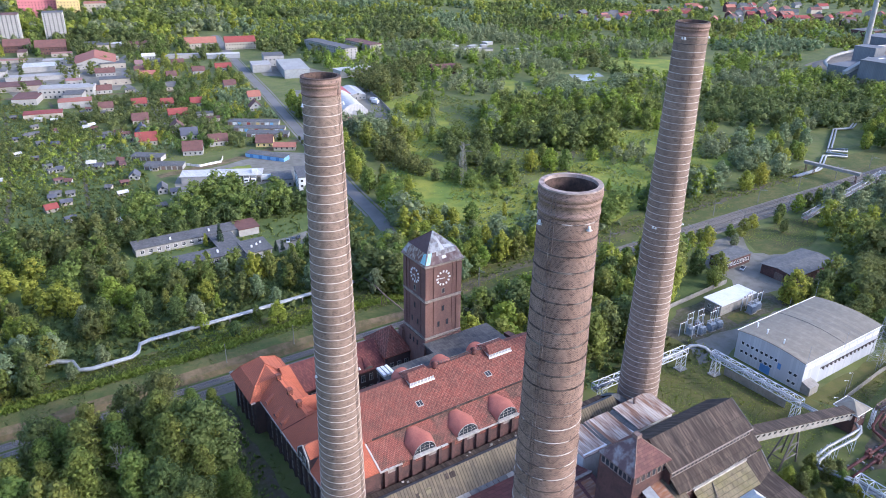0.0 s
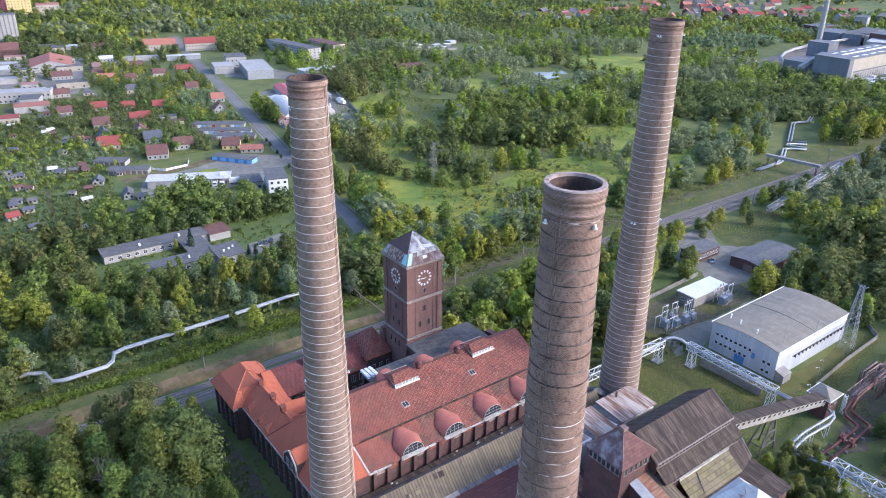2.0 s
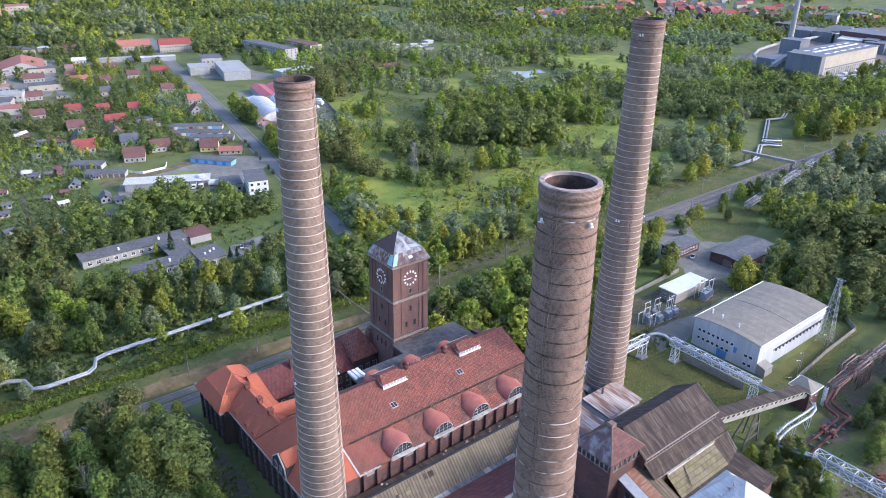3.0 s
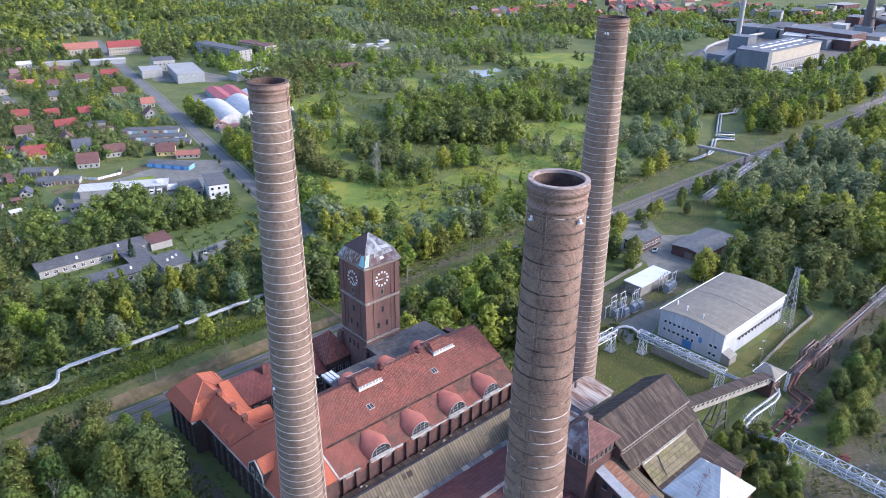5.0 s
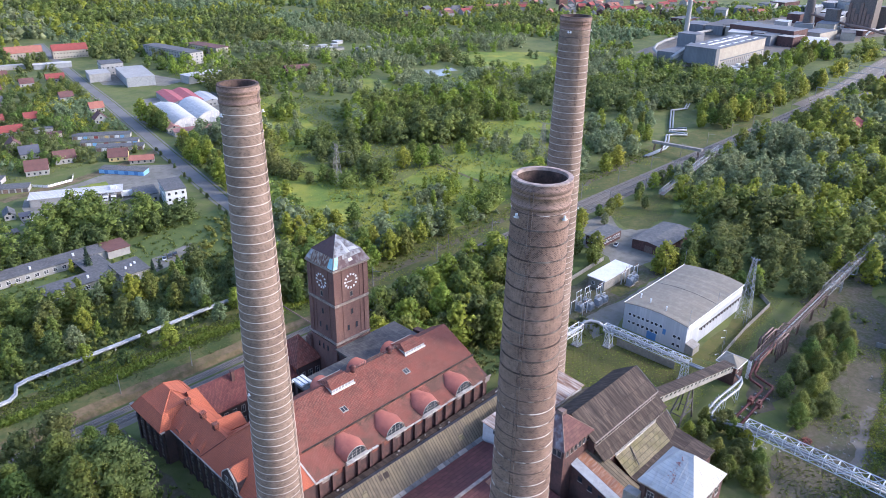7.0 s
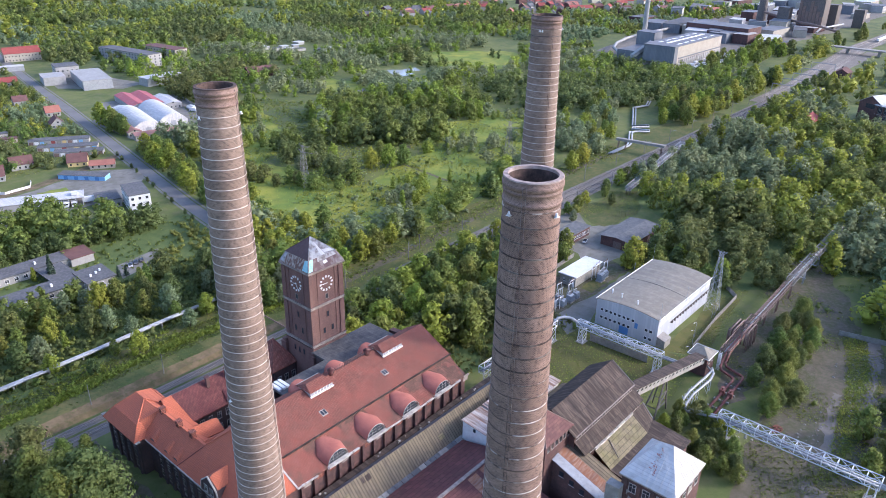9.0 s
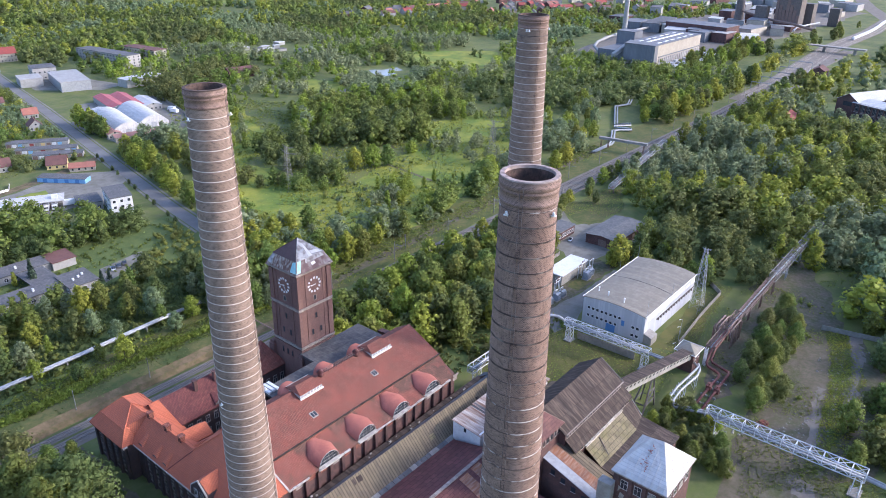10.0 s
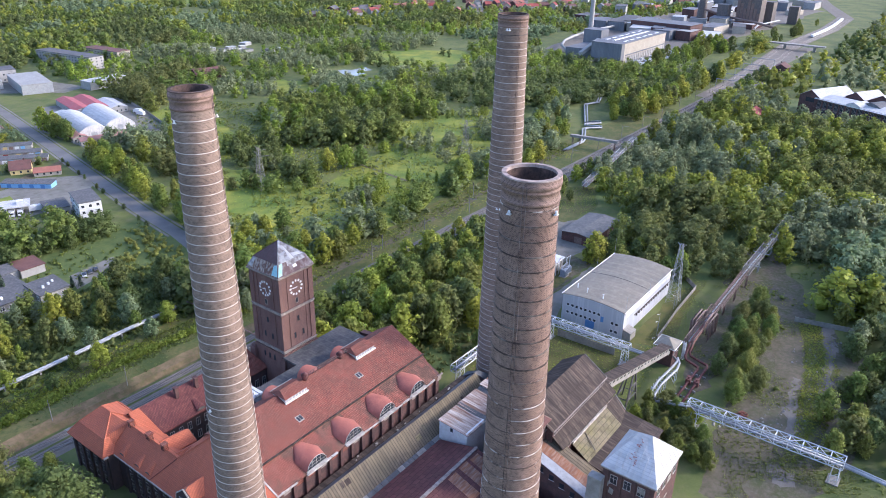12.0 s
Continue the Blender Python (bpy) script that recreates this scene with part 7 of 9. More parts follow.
def vehicle(x, y, yaw, kind, paint, label, z=0.0):
    t = thing(kind, label, "car" if kind == "parked_car" else "truck", (x, y, z), "parked vehicles")
    t.rotation_euler = (0, 0, radians(yaw))
    if kind == "parked_car":
        local_part(t, "body", Geo().prism([(-2.1, 0.35), (2.1, 0.35), (2.15, 0.75), (1.2, 0.95), (-1.9, 0.98), (-2.15, 0.8)], "y", -0.85, 0.85), paint)
        local_part(t, "cabin", Geo().prism([(-1.7, 0.96), (0.95, 0.94), (0.3, 1.46), (-1.2, 1.48)], "y", -0.74, 0.74), M_GLASS)
        wr, wx, wy = 0.32, 1.3, 0.86
    else:
        local_part(t, "body", Geo().box(-3.6, 1.9, -1.25, 1.25, 0.9, 3.5), paint)
        local_part(t, "cabin", Geo().prism([(2.0, 0.6), (4.0, 0.6), (4.0, 1.7), (3.6, 2.8), (2.0, 2.9)], "y", -1.2, 1.2), M_WPAINT)
        local_part(t, "windscreen", Geo().box(3.75, 4.02, -1.0, 1.0, 1.75, 2.4), M_GLASS)
        wr, wx, wy = 0.48, 2.6, 1.1
    for sx in (-1, 1):
        for sy in (-1, 1):
            g = Geo().pipe([(sx * wx, sy * wy - 0.12, wr), (sx * wx, sy * wy + 0.12, wr)], wr, 10)
            local_part(t, "wheel", g, M_DSTEEL)


for i in range(5):
    c, s = math.cos(radians(-26)), math.sin(radians(-26))
    u, v = 2.5 + i * 3.9, -3.0
    vehicle(20 + u * c - v * s, 279 + u * s + v * c, -116, "parked_truck", M_GALV, "light grey truck parked under the depot roof")
vehicle(42.5, 266.5, -20, "parked_truck", M_WPAINT, "white van parked in the depot yard")
for x, y, m, l in ((18.2, 177.5, M_WPAINT, "pale parked car beside the school"), (21.2, 178.2, M_BITG, "grey parked car beside the school"), (24.2, 178.9, M_DSTEEL, "dark parked car beside the school")):
    vehicle(x, y, 70, "parked_car", m, l)
vehicle(178, 44, 20, "parked_car", M_WPAINT, "white car parked in the yard")
patch("yard", [(10, 168), (36, 176), (36, 186), (14, 182)], 0.04, M_YARD, "small car park beside the school", "car park")
vehicle(187.8, 403.0, 100, "parked_truck", M_WPAINT, "white trailer parked by the wall")
vehicle(190.5, 411.0, 100, "parked_truck", M_WPAINT, "white trailer parked by the wall")
vehicle(-9, 318, -20, "parked_car", M_WPAINT, "white car by the garages")
for i in range(16):
    vehicle(TOWN_RNG.uniform(-45, 30), TOWN_RNG.uniform(690, 745), TOWN_RNG.choice((-10, 80)), "parked_car", TOWN_RNG.choice((M_WPAINT, M_BITG, M_DSTEEL, M_BLUE, M_GALV)), "car in the shopping car park")


def garage_row(x0, y0, x1, y1, depth, doors, wall, roof, label, hdoor=2.2, door_mats=None):
    yaw = math.degrees(math.atan2(y1 - y0, x1 - x0))
    w = math.hypot(x1 - x0, y1 - y0)
    nx, ny = -(y1 - y0) / w, (x1 - x0) / w
    t = thing("garage_row", label, "garages", ((x0 + x1) / 2 + nx * depth / 2, (y0 + y1) / 2 + ny * depth / 2, 0), "garage rows")
    t.rotation_euler = (0, 0, radians(yaw))
    local_part(t, "wall", Geo().box(-w / 2, w / 2, -depth / 2, depth / 2, 0, 2.7), wall)
    local_part(t, "roof", Geo().slab([(-w / 2 - 0.3, -depth / 2 - 0.3, 2.75), (w / 2 + 0.3, -depth / 2 - 0.3, 2.75), (w / 2 + 0.3, depth / 2 + 0.3, 3.25), (-w / 2 - 0.3, depth / 2 + 0.3, 3.25)], 0.15), roof)
    for i in range(doors):
        u = -w / 2 + w * (i + 0.5) / doors
        dw = w / doors * 0.74
        local_part(t, "garage_door", Geo().box(u - dw / 2, u + dw / 2, -depth / 2 - 0.08, -depth / 2, 0, hdoor), (door_mats or (M_DSTEEL,))[i % len(door_mats or (1,))])


GD = (M_RSTEEL, M_WPAINT, M_SKYBLUE, M_GPLAST, M_ROOFS["red"], M_CONC, M_YELLOW)
garage_row(62.4, 398, 93.5, 378, 6.5, 11, M_GPLAST, M_FELT, "long row of garages with mixed coloured doors", door_mats=GD)
garage_row(60.4, 379, 90.2, 359, 6.5, 10, M_PLASTER, M_FELT, "row of garages with grey felt roof", door_mats=GD)
garage_row(63.1, 361, 87.3, 345, 6.5, 8, M_GPLAST, M_FELT, "row of grey concrete garages", door_mats=GD)
garage_row(-16.3, 346, -1, 334, 7, 6, M_GPLAST, M_FELT, "dark garages under a grey felt roof", door_mats=(M_DSTEEL,))
garage_row(-13.9, 322, 6, 311, 7, 7, M_WPLAST, M_FELT, "garages with dark doors and white piers", door_mats=(M_DSTEEL, M_RSTEEL))
garage_row(46.8, 316.5, 63.6, 294, 6.5, 9, M_SKYBLUE, M_FELT, "row of bright blue garages", door_mats=(M_SKYBLUE, M_BLUE))
flat_block(48.0, 258, 11, 15, 4.2, -16, M_GPLAST, M_FELT, "low grey office with a felt roof", 1, 3, 4)
flat_block(56.5, 243, 10.5, 20, 9.6, -16, M_WPAINT, M_FELT, "white three-storey office block with a grey roof", 3, 3, 6)
flat_block(56, 432, 12, 6, 2.8, -14, M_GPLAST, M_FELT, "dark wooden garden sheds in a row", 1)
flat_block(57, 416, 10, 6, 2.6, -14, M_PLASTER, M_ROOFS["brown"], "brown wooden garden shed", 1)
fence([(10, 318), (16, 311), (30, 313), (34, 322)], 1.6, M_WPAINT, "low white garden wall")

# storage tents and factory by the road
for cx, cy, w, d, h in ((139.5, 400, 21, 56, 8.4), (161.5, 404, 21, 54, 8.8)):
    t = thing("storage_tent", "large white storage tent with a curved roof", "tent", (cx, cy, 0), "storage tents")
    t.rotation_euler = (0, 0, radians(-12))
    n = 10
    ar = [(-w / 2 + w * i / n, 3.4 + (h - 3.4) * math.sin(math.pi * i / n) ** 0.8) for i in range(n + 1)]
    local_part(t, "canopy", Geo().prism([(-w / 2, 0), (w / 2, 0)] + ar[::-1], "y", -d / 2, d / 2), M_WMETAL, smooth=False)
    local_part(t, "gate", Geo().box(-2, 2, -d / 2 - 0.08, -d / 2 - 0.01, 0, 3.6), M_GALV)
t = thing("red_roofed_store", "low store with a faded red metal roof", "store", (171, 456, 0))
t.rotation_euler = (0, 0, radians(-12))
for cx in (-6.5, 6.5):
    local_part(t, "wall", Geo().prism([(cx - 6.4, 0), (cx + 6.4, 0), (cx + 6.4, 4.4), (cx, 6.2), (cx - 6.4, 4.4)], "y", -24, 24), M_WPLAST)
    for s in (-1, 1):
        local_part(t, "roof", Geo().slab([(cx + s * 6.5, -24.4, 4.5), (cx, -24.4, 6.4), (cx, 24.4, 6.4), (cx + s * 6.5, 24.4, 4.5)][::s], 0.15), mat("faded_red_metal", (0.42, 0.12, 0.13), (0.36, 0.11, 0.12), 0.1, (0.5, 0.3, 0.28), 0.4, 0.3) if "faded_red_metal" not in MATS else MATS["faded_red_metal"])
house(186, 440, 13, 34, 4.0, 1.6, -12, M_WPLAST, "white", "white metal store shed with low roof", "y", chim=False)
house(126, 390, 9, 44, 3.4, 1.6, -12, M_PLASTER, "salmon", "long low store with a pale red roof", "y", chim=False)
house(134, 359, 34, 8, 3.4, 1.4, -12, M_PLASTER, "salmon", "low store front with a pale red roof", "x", chim=False)
house(146, 432, 12, 24, 3.8, 1.2, -12, M_WPLAST, "white", "white metal store shed with low roof", "y", chim=False)
fence([(181, 362), (196, 410), (207, 456)], 2.2, M_CONC, "grey concrete wall of the storage yard", 6.0)
flat_block(181, 560, 24, 58, 8, -14, M_GALV, M_WPLAST, "grey metal factory hall with roof lights", 1, 0, 0)
flat_block(181, 612, 20, 22, 10, -14, M_WPLAST, M_FELT, "white factory office with a dark roof", 2, 5, 5)
flat_block(158, 586, 18, 24, 7, -14, M_WPLAST, M_GPLAST, "white factory annex with flat roof", 1, 0, 0)
flat_block(258, 637, 16, 82, 12, 8, M_GPLAST, M_FELT, "long grey concrete apartment slab", 4, 3, 18)
flat_block(298, 638, 16, 54, 11, 8, M_PLASTER, M_ROOFS["brown"], "long cream apartment slab with a brown roof", 3, 3, 12)
flat_block(226, 519, 36, 14, 7, 4, M_WPLAST, M_WMETAL, "long white sheet-metal shed", 1, 0, 0)

# shops and towers
flat_block(-34, 872, 22, 22, 34, -10, M_WPLAST, M_ROOFS["brown"], "white concrete apartment tower block", 14, 5, 5, "apartment_tower", "apartment tower", "apartment towers")
flat_block(14, 880, 22, 20, 33, -10, M_WPLAST, M_FELT, "white apartment tower with a grey roof", 13, 5, 5, "apartment_tower", "apartment tower", "apartment towers")
flat_block(24, 1130, 50, 18, 56, -10, M_PINK, M_FELT, "pink and grey panel apartment slab", 14, 12, 4, "apartment_tower", "apartment tower", "apartment towers")
flat_block(62, 1110, 30, 18, 56, -10, M_YELLOW, M_FELT, "yellow panel apartment tower", 14, 7, 4, "apartment_tower", "apartment tower", "apartment towers")
flat_block(100, 1120, 30, 30, 18, -10, M_PLASTER, M_ROOFS["orange"], "cream apartment house far off", 4, 6, 6)
house(25, 698, 38, 50, 5.0, 5.5, -10, M_WPLAST, "orange", "supermarket with a wide orange roof", "y", chim=False, name="supermarket")
flat_block(-26, 690, 30, 22, 5, -10, M_WPLAST, M_WMETAL, "white shop with a flat roof", 1, 0, 0)
flat_block(-21, 556, 42, 17, 8, -18, M_WPLAST, M_GPLAST, "long white workshop with rows of windows", 2, 12, 4)
flat_block(-19, 536, 14, 18, 6.5, -18, M_WPLAST, M_FELT, "white workshop wing with a dark roof and red band", 1, 0, 0)
flat_block(-52, 548, 18, 26, 5, -18, M_GPLAST, M_ROOFS["brown"], "low workshop with a maroon and white roof", 1, 3, 3)
flat_block(-22, 515, 24, 14, 5, -10, M_GPLAST, M_ROOFS["orange"], "low workshop with a pale roof", 1, 0, 0)
flat_block(-30, 640, 60, 12, 4, -10, M_GPLAST, M_GPLAST, "long low grey store", 1, 0, 0)
flat_block(-52, 604, 34, 22, 4.5, -10, M_PLASTER, M_ROOFS["brown"], "low store with a brown roof", 1, 0, 0)
flat_block(-48, 488, 26, 12, 4, -10, M_PLASTER, M_ROOFS["red"], "low store with a pink-red roof", 1, 0, 0)
flat_block(40, 790, 30, 18, 6, -10, M_PLASTER, M_FELT, "grey shop building with flat roof", 1, 0, 0)
flat_block(72, 800, 26, 12, 4, -10, M_WPLAST, M_WMETAL, "white garage with a flat roof", 1, 0, 0)
flat_block(112, 690, 40, 8, 4, -14, M_GPLAST, M_GPLAST, "long low grey shed", 1, 0, 0)
flat_block(148, 672, 34, 9, 4.5, -14, M_GALV, M_WMETAL, "white canopy beside the road", 1, 0, 0)
for i in range(84):
    x, y = TOWN_RNG.uniform(-110, -4), TOWN_RNG.uniform(215, 500)
    if abs(x + 48 - (y - 330) * 0.09) < 4 or abs(x + 86 - (y - 330) * 0.08) < 4 or -50 < x < 10 and y < 215:
        continue
    house(x, y, TOWN_RNG.uniform(3, 5.5), TOWN_RNG.uniform(3, 4.5), 2.2, TOWN_RNG.uniform(0.5, 1.3), TOWN_RNG.uniform(-30, 20), TOWN_RNG.choice((M_PLASTER, M_GPLAST, M_WPLAST, M_DRY)), TOWN_RNG.choice(("felt", "felt", "brown", "white", "slate")), "small garden cabin among allotment plots", chim=False, name="garden_cabin", group="garden cabins")

for i in range(46):
    x, y = TOWN_RNG.uniform(-95, 70), TOWN_RNG.uniform(585, 850)
    if any(math.hypot(x - o.location.x, y - o.location.y) < 22 for o in scene.objects if o.parent is None and o.get("category") in ("house", "building")):
        continue
    flat_block(x, y, TOWN_RNG.uniform(9, 30), TOWN_RNG.uniform(7, 14), TOWN_RNG.uniform(3, 6), -10 + TOWN_RNG.choice((0, 90)), TOWN_RNG.choice((M_GPLAST, M_PLASTER, M_WPLAST)), TOWN_RNG.choice((M_FELT, M_GPLAST, M_ROOFS["brown"], M_FELT, M_ROOFS["salmon"])), "low workshop or store in the town", 1, 3, 2, "workshop", "building", "workshops of the town")
for i in range(16):
    x, y = TOWN_RNG.uniform(0, 130), TOWN_RNG.uniform(520, 680)
    if any(math.hypot(x - o.location.x, y - o.location.y) < 20 for o in scene.objects if o.parent is None and o.get("category") in ("house", "building")) or abs(x - (125 + (y - 486) * 0.175)) < 14:
        continue
    house(x, y, TOWN_RNG.uniform(8, 12), TOWN_RNG.uniform(8, 11), 3.4, 3.4, -10, TOWN_RNG.choice((M_PLASTER, M_WPLAST, M_GPLAST)), TOWN_RNG.choice(("brown", "red", "felt", "slate")), "small family house among garden trees")

# distant steelworks
M_FACT = mat("dark_factory_cladding", (0.16, 0.17, 0.19), (0.20, 0.21, 0.23), 0.05, pattern="wall", psize=(1.5, 40), pamount=0.4)
fw = thing("steelworks_hall", "dark grey steelworks hall with a long pale side", "factory", (730, 235, 0))
part("front_wall", Geo().box(632, 640, 212, 247, 5.0, 22), M_FACT, fw, "dark grey clad front")
part("side_wall", Geo().box(640.05, 756, 212.3, 247, 0, 21.8), M_PLASTER, fw, "pale sheet side")
for y in (213, 221, 229, 237, 245):
    part("column", Geo().box(632.5, 635, y - 0.9, y + 0.9, 0, 5.0), M_CONC, fw)
part("roof", Geo().box(631.5, 757, 211.6, 247.6, 22.02, 22.6), M_FACT, fw, "dark flat roof")
part("side_band", Geo().box(644, 754, 211.9, 212.26, 9.0, 10.2), M_FACT, fw, "dark band along the side")
for i in range(22):
    part("side_panel", Geo().box(645 + i * 5, 648.6 + i * 5, 211.95, 212.26, 1.0, 8.0), M_GPLAST if i % 3 else M_WPLAST, fw)
part("ridge_light", Geo().box(650, 745, 228.5, 231.0, 22.6, 23.3), M_WPAINT, fw, "long white ridge light")
for i in range(6):
    for y in (217, 238):
        part("roof_light", Geo().box(650 + i * 17, 660 + i * 17, y, y + 2.2, 22.6, 22.95), M_WPAINT, fw)
part("bridge_duct", along((628, 258, 6), (652, 249, 19), 4.5, 4.0), M_WPLAST, fw, "pale inclined duct up to the roof")
part("annex", Geo().box(640, 690, 250, 282, 0, 12), M_FACT, fw, "low dark annex")
for i in range(44):
    x0, y0 = TOWN_RNG.uniform(648, 760), TOWN_RNG.uniform(190, 209)
    solo("steel_billet", Geo().box(x0, x0 + TOWN_RNG.uniform(4, 12), y0, y0 + 3, 0, TOWN_RNG.uniform(1, 3)), M_WPAINT, "pale steel billet lying in the works yard", "steel billet", "steel stock")
ss = thing("steelworks_stack", "slim white and red works chimney", "chimney", (790, 326, 0))
part("shaft", Geo().cyl(790, 326, 0, 92, 3.2, 2.6, 16, False), M_WPLAST, ss, smooth=True)
part("cap", Geo().cyl(790, 326, 92, 108, 2.7, 2.4, 16), M_ROOFS["red"], ss, smooth=True)
flat_block(698, 274, 20, 22, 26, 0, M_FACT, M_FACT, "dark filter house of the steelworks", 1)
solo("round_conveyor", Geo().pipe([(640, 262, 3), (652, 285, 5), (681, 309, 6), (716, 324, 6), (752, 332, 6), (803, 339, 6), (897, 336, 6)], 1.6, 10), M_WPLAST, "curved pale conveyor tube of the steelworks", "conveyor", smooth=True)
flat_block(898, 266, 40, 86, 17, -4, M_BRICK, M_FACT, "long brown rolling mill", 1, 0, 14)
flat_block(872, 226, 30, 20, 12, -4, M_BRICK, M_GPLAST, "brick mill annex with arched openings", 1, 0, 5)
flat_block(930, 340, 90, 24, 12, 8, M_FACT, M_FELT, "long dark steel works hall", 1)
bwk = thing("coke_works", "black coke works of blocks and towers", "factory", (1090, 210, 0))
for x, y, w, d, h in ((1075, 205, 26, 34, 46), (1110, 190, 20, 20, 34), (1060, 240, 16, 16, 30), (1120, 215, 30, 14, 22), (1150, 160, 14, 14, 26)):
    part("block", Geo().box(x - w / 2, x + w / 2, y - d / 2, y + d / 2, 0, h), M_DSTEEL, bwk)
part("flue", Geo().cyl(1070, 276, 0, 78, 7.5, 4, 16), M_DSTEEL, bwk)
part("blue_head", Geo().box(1064, 1090, 192, 218, 46, 56), M_BLUE, bwk, "blue clad top house")
for k in range(7):
    part("deck", Geo().box(1061, 1063, 188 + k * 5, 192 + k * 5, 0, 20 + (k * 7) % 22), M_RSTEEL, bwk)
part("gas_main", Geo().pipe([(1010, 150, 8), (1030, 190, 12), (1060, 230, 12), (1062, 270, 20)], 1.6, 8), M_RSTEEL, bwk)
part("gas_main", Geo().pipe([(1000, 176, 6), (1040, 182, 7), (1100, 168, 9)], 1.2, 8), M_GALV, bwk)
wf = thing("glazed_factory", "old brick factory with glazed bays and pale sheet roofs", "factory", (535, 3, 0))
wf.rotation_euler = (0, 0, radians(-116.6))
local_part(wf, "wall", Geo().box(4, 96, 0, 15, 0, 14.4), M_BRICK, "brick front range")
local_part(wf, "roof", Geo().slab([(3, -1.2, 14.2), (97, -1.2, 14.2), (97, 15.5, 16.2), (3, 15.5, 16.2)], 0.3), M_WMETAL, "pale sheet roof")
local_part(wf, "rear_wall", Geo().box(12, 96, 15.05, 46, 0, 13.0), M_BRICK)
local_part(wf, "rear_roof", Geo().box(11.5, 96.5, 15.6, 46.5, 13.05, 13.5), M_WMETAL, "flat pale roof")
for i in range(18):
    u = 5.2 + i * 5.1
    local_part(wf, "pilaster", Geo().box(u - 0.5, u + 0.5, -0.7, -0.01, 0, 14.0), M_BRICK)
    for z0, z1 in ((8.2, 13.2), (1.5, 6.2)):
        w = local_part(wf, "window", Geo().box(u + 0.8, u + 4.3, -0.12, -0.01, z0, z1), M_GLASS)
        bars = Geo()
        for k in range(4):
            bars.box(u + 0.8 + k * 1.12, u + 0.95 + k * 1.12, -0.22, -0.13, z0, z1)
        for k in range(3):
            bars.box(u + 0.8, u + 4.3, -0.22, -0.13, z0 + k * (z1 - z0) / 2 - 0.08, z0 + k * (z1 - z0) / 2 + 0.08)
        local_part(wf, "window_frame", bars, M_STONE, "", w)
local_part(wf, "gable_bay", Geo().prism([(31, 14.2), (43, 14.2), (43, 15.4), (37, 18.0), (31, 15.4)], "y", -1.0, 14.0), M_WMETAL, "raised glazed bay with a pale gable")
local_part(wf, "string_course", Geo().box(4, 96, -0.4, -0.02, 6.9, 7.5), M_STONE)
for x0, x1, y0, y1, zw, zr in ((-12, 8, 1, 42, 14, 19.5), (14, 30, 22, 48, 16, 20.5), (31, 52, 26, 58, 16, 21.5), (56, 78, 18, 52, 14, 18.5)):
    xm = (x0 + x1) / 2
    local_part(wf, "hall_wall", Geo().prism([(x0, 0), (x1, 0), (x1, zw), (xm, zr), (x0, zw)], "y", y0, y1), M_BRICK)
    for xa in (x0 - 0.5, x1 + 0.5):
        local_part(wf, "hall_roof", Geo().slab([(xa, y0 - 0.6, zw), (xm, y0 - 0.6, zr + 0.35), (xm, y1 + 0.6, zr + 0.35), (xa, y1 + 0.6, zw)][::(1 if xa > xm else -1)], 0.25), M_WMETAL, "pale blue-grey sheet roof")
    local_part(wf, "hall_window", Geo().box(xm - 4, xm + 4, y0 - 0.14, y0 - 0.01, zw - 4, zw - 0.6), M_GLASS)
nb = 10
bar_arc = [(54 + 18 * i / nb - 18, 14.6 + 3.6 * math.sin(math.pi * i / nb)) for i in range(nb + 1)]
local_part(wf, "barrel_roof", Geo().prism([(36, 13.5), (54, 13.5)] + bar_arc[::-1], "y", 9, 25), M_BITG, "grey barrel roof")
house(486, 34, 22, 12, 5.5, 3.5, 5, M_BRICK, "red", "brick shed with a dull red roof by the railway")
house(712, 68, 20, 14, 6, 4, 5, M_BRICK, "brown", "old station house with a brown roof", rows=2)
strip("railway_yard", [(540, 85), (640, 86), (720, 92), (830, 100), (918, 106), (1117, 101), (1293, 110), (1405, 148), (1504, 182), (1700, 240)], 26.0, 0.42, M_BALLAST, "pale ballast fan of railway tracks", "railway bed")
for off in (-9.5, -5.0, 5.0, 9.5):
    for o in (-0.75, 0.75):
        solo("rail", Geo().pipe([(560, 85 + off + o, 0.5), (640, 86 + off + o, 0.5), (720, 92 + off + o, 0.5), (830, 100 + off + o, 0.5), (918, 106 + off + o, 0.5), (1117, 101 + off + o, 0.5), (1293, 110 + off + o, 0.5)], 0.12, 4), M_RAIL, "rusty rail of the station fan", "rail", "rails of the station", "structure")
for x, y in ((590, 85), (622, 86), (655, 87), (690, 89.5), (735, 93)):
    t = thing("catenary_portal", "pale steel portal over railway tracks", "gantry", (x, y, 0), "portals of the railway")
    for o in (-11.5, 11.5):
        part("post", Geo().bar((x, y + o, 0), (x, y + o, 8.6), 0.28), M_GALV, t)
    part("beam", Geo().bar((x, y - 11.5, 8.4), (x, y + 11.5, 8.4), 0.35), M_GALV, t)
for i in range(12):
    x, y = 1010 + i * 20.4, 101.5 - 3.5 * math.sin(i / 11 * math.pi) + i * 0.6
    t = thing("railway_carriage", "pale railway carriage standing on the track", "train", (x, y, 0), "train on the far track")
    part("body", Geo().box(x, x + 19.4, y - 1.5, y + 1.5, 1.3, 4.3), M_WPAINT, t)
    part("underframe", Geo().box(x + 1, x + 18.4, y - 1.2, y + 1.2, 0.5, 1.28), M_DSTEEL, t)
patch("yard", [(596, 72), (650, 72), (646, 66), (584, 62)], 0.45, M_YARD, "old concrete station platform", "platform", 0.5, 6, 49)
ov = thing("road_bridge", "low concrete road bridge over the railway", "bridge", (880, 110, 0))
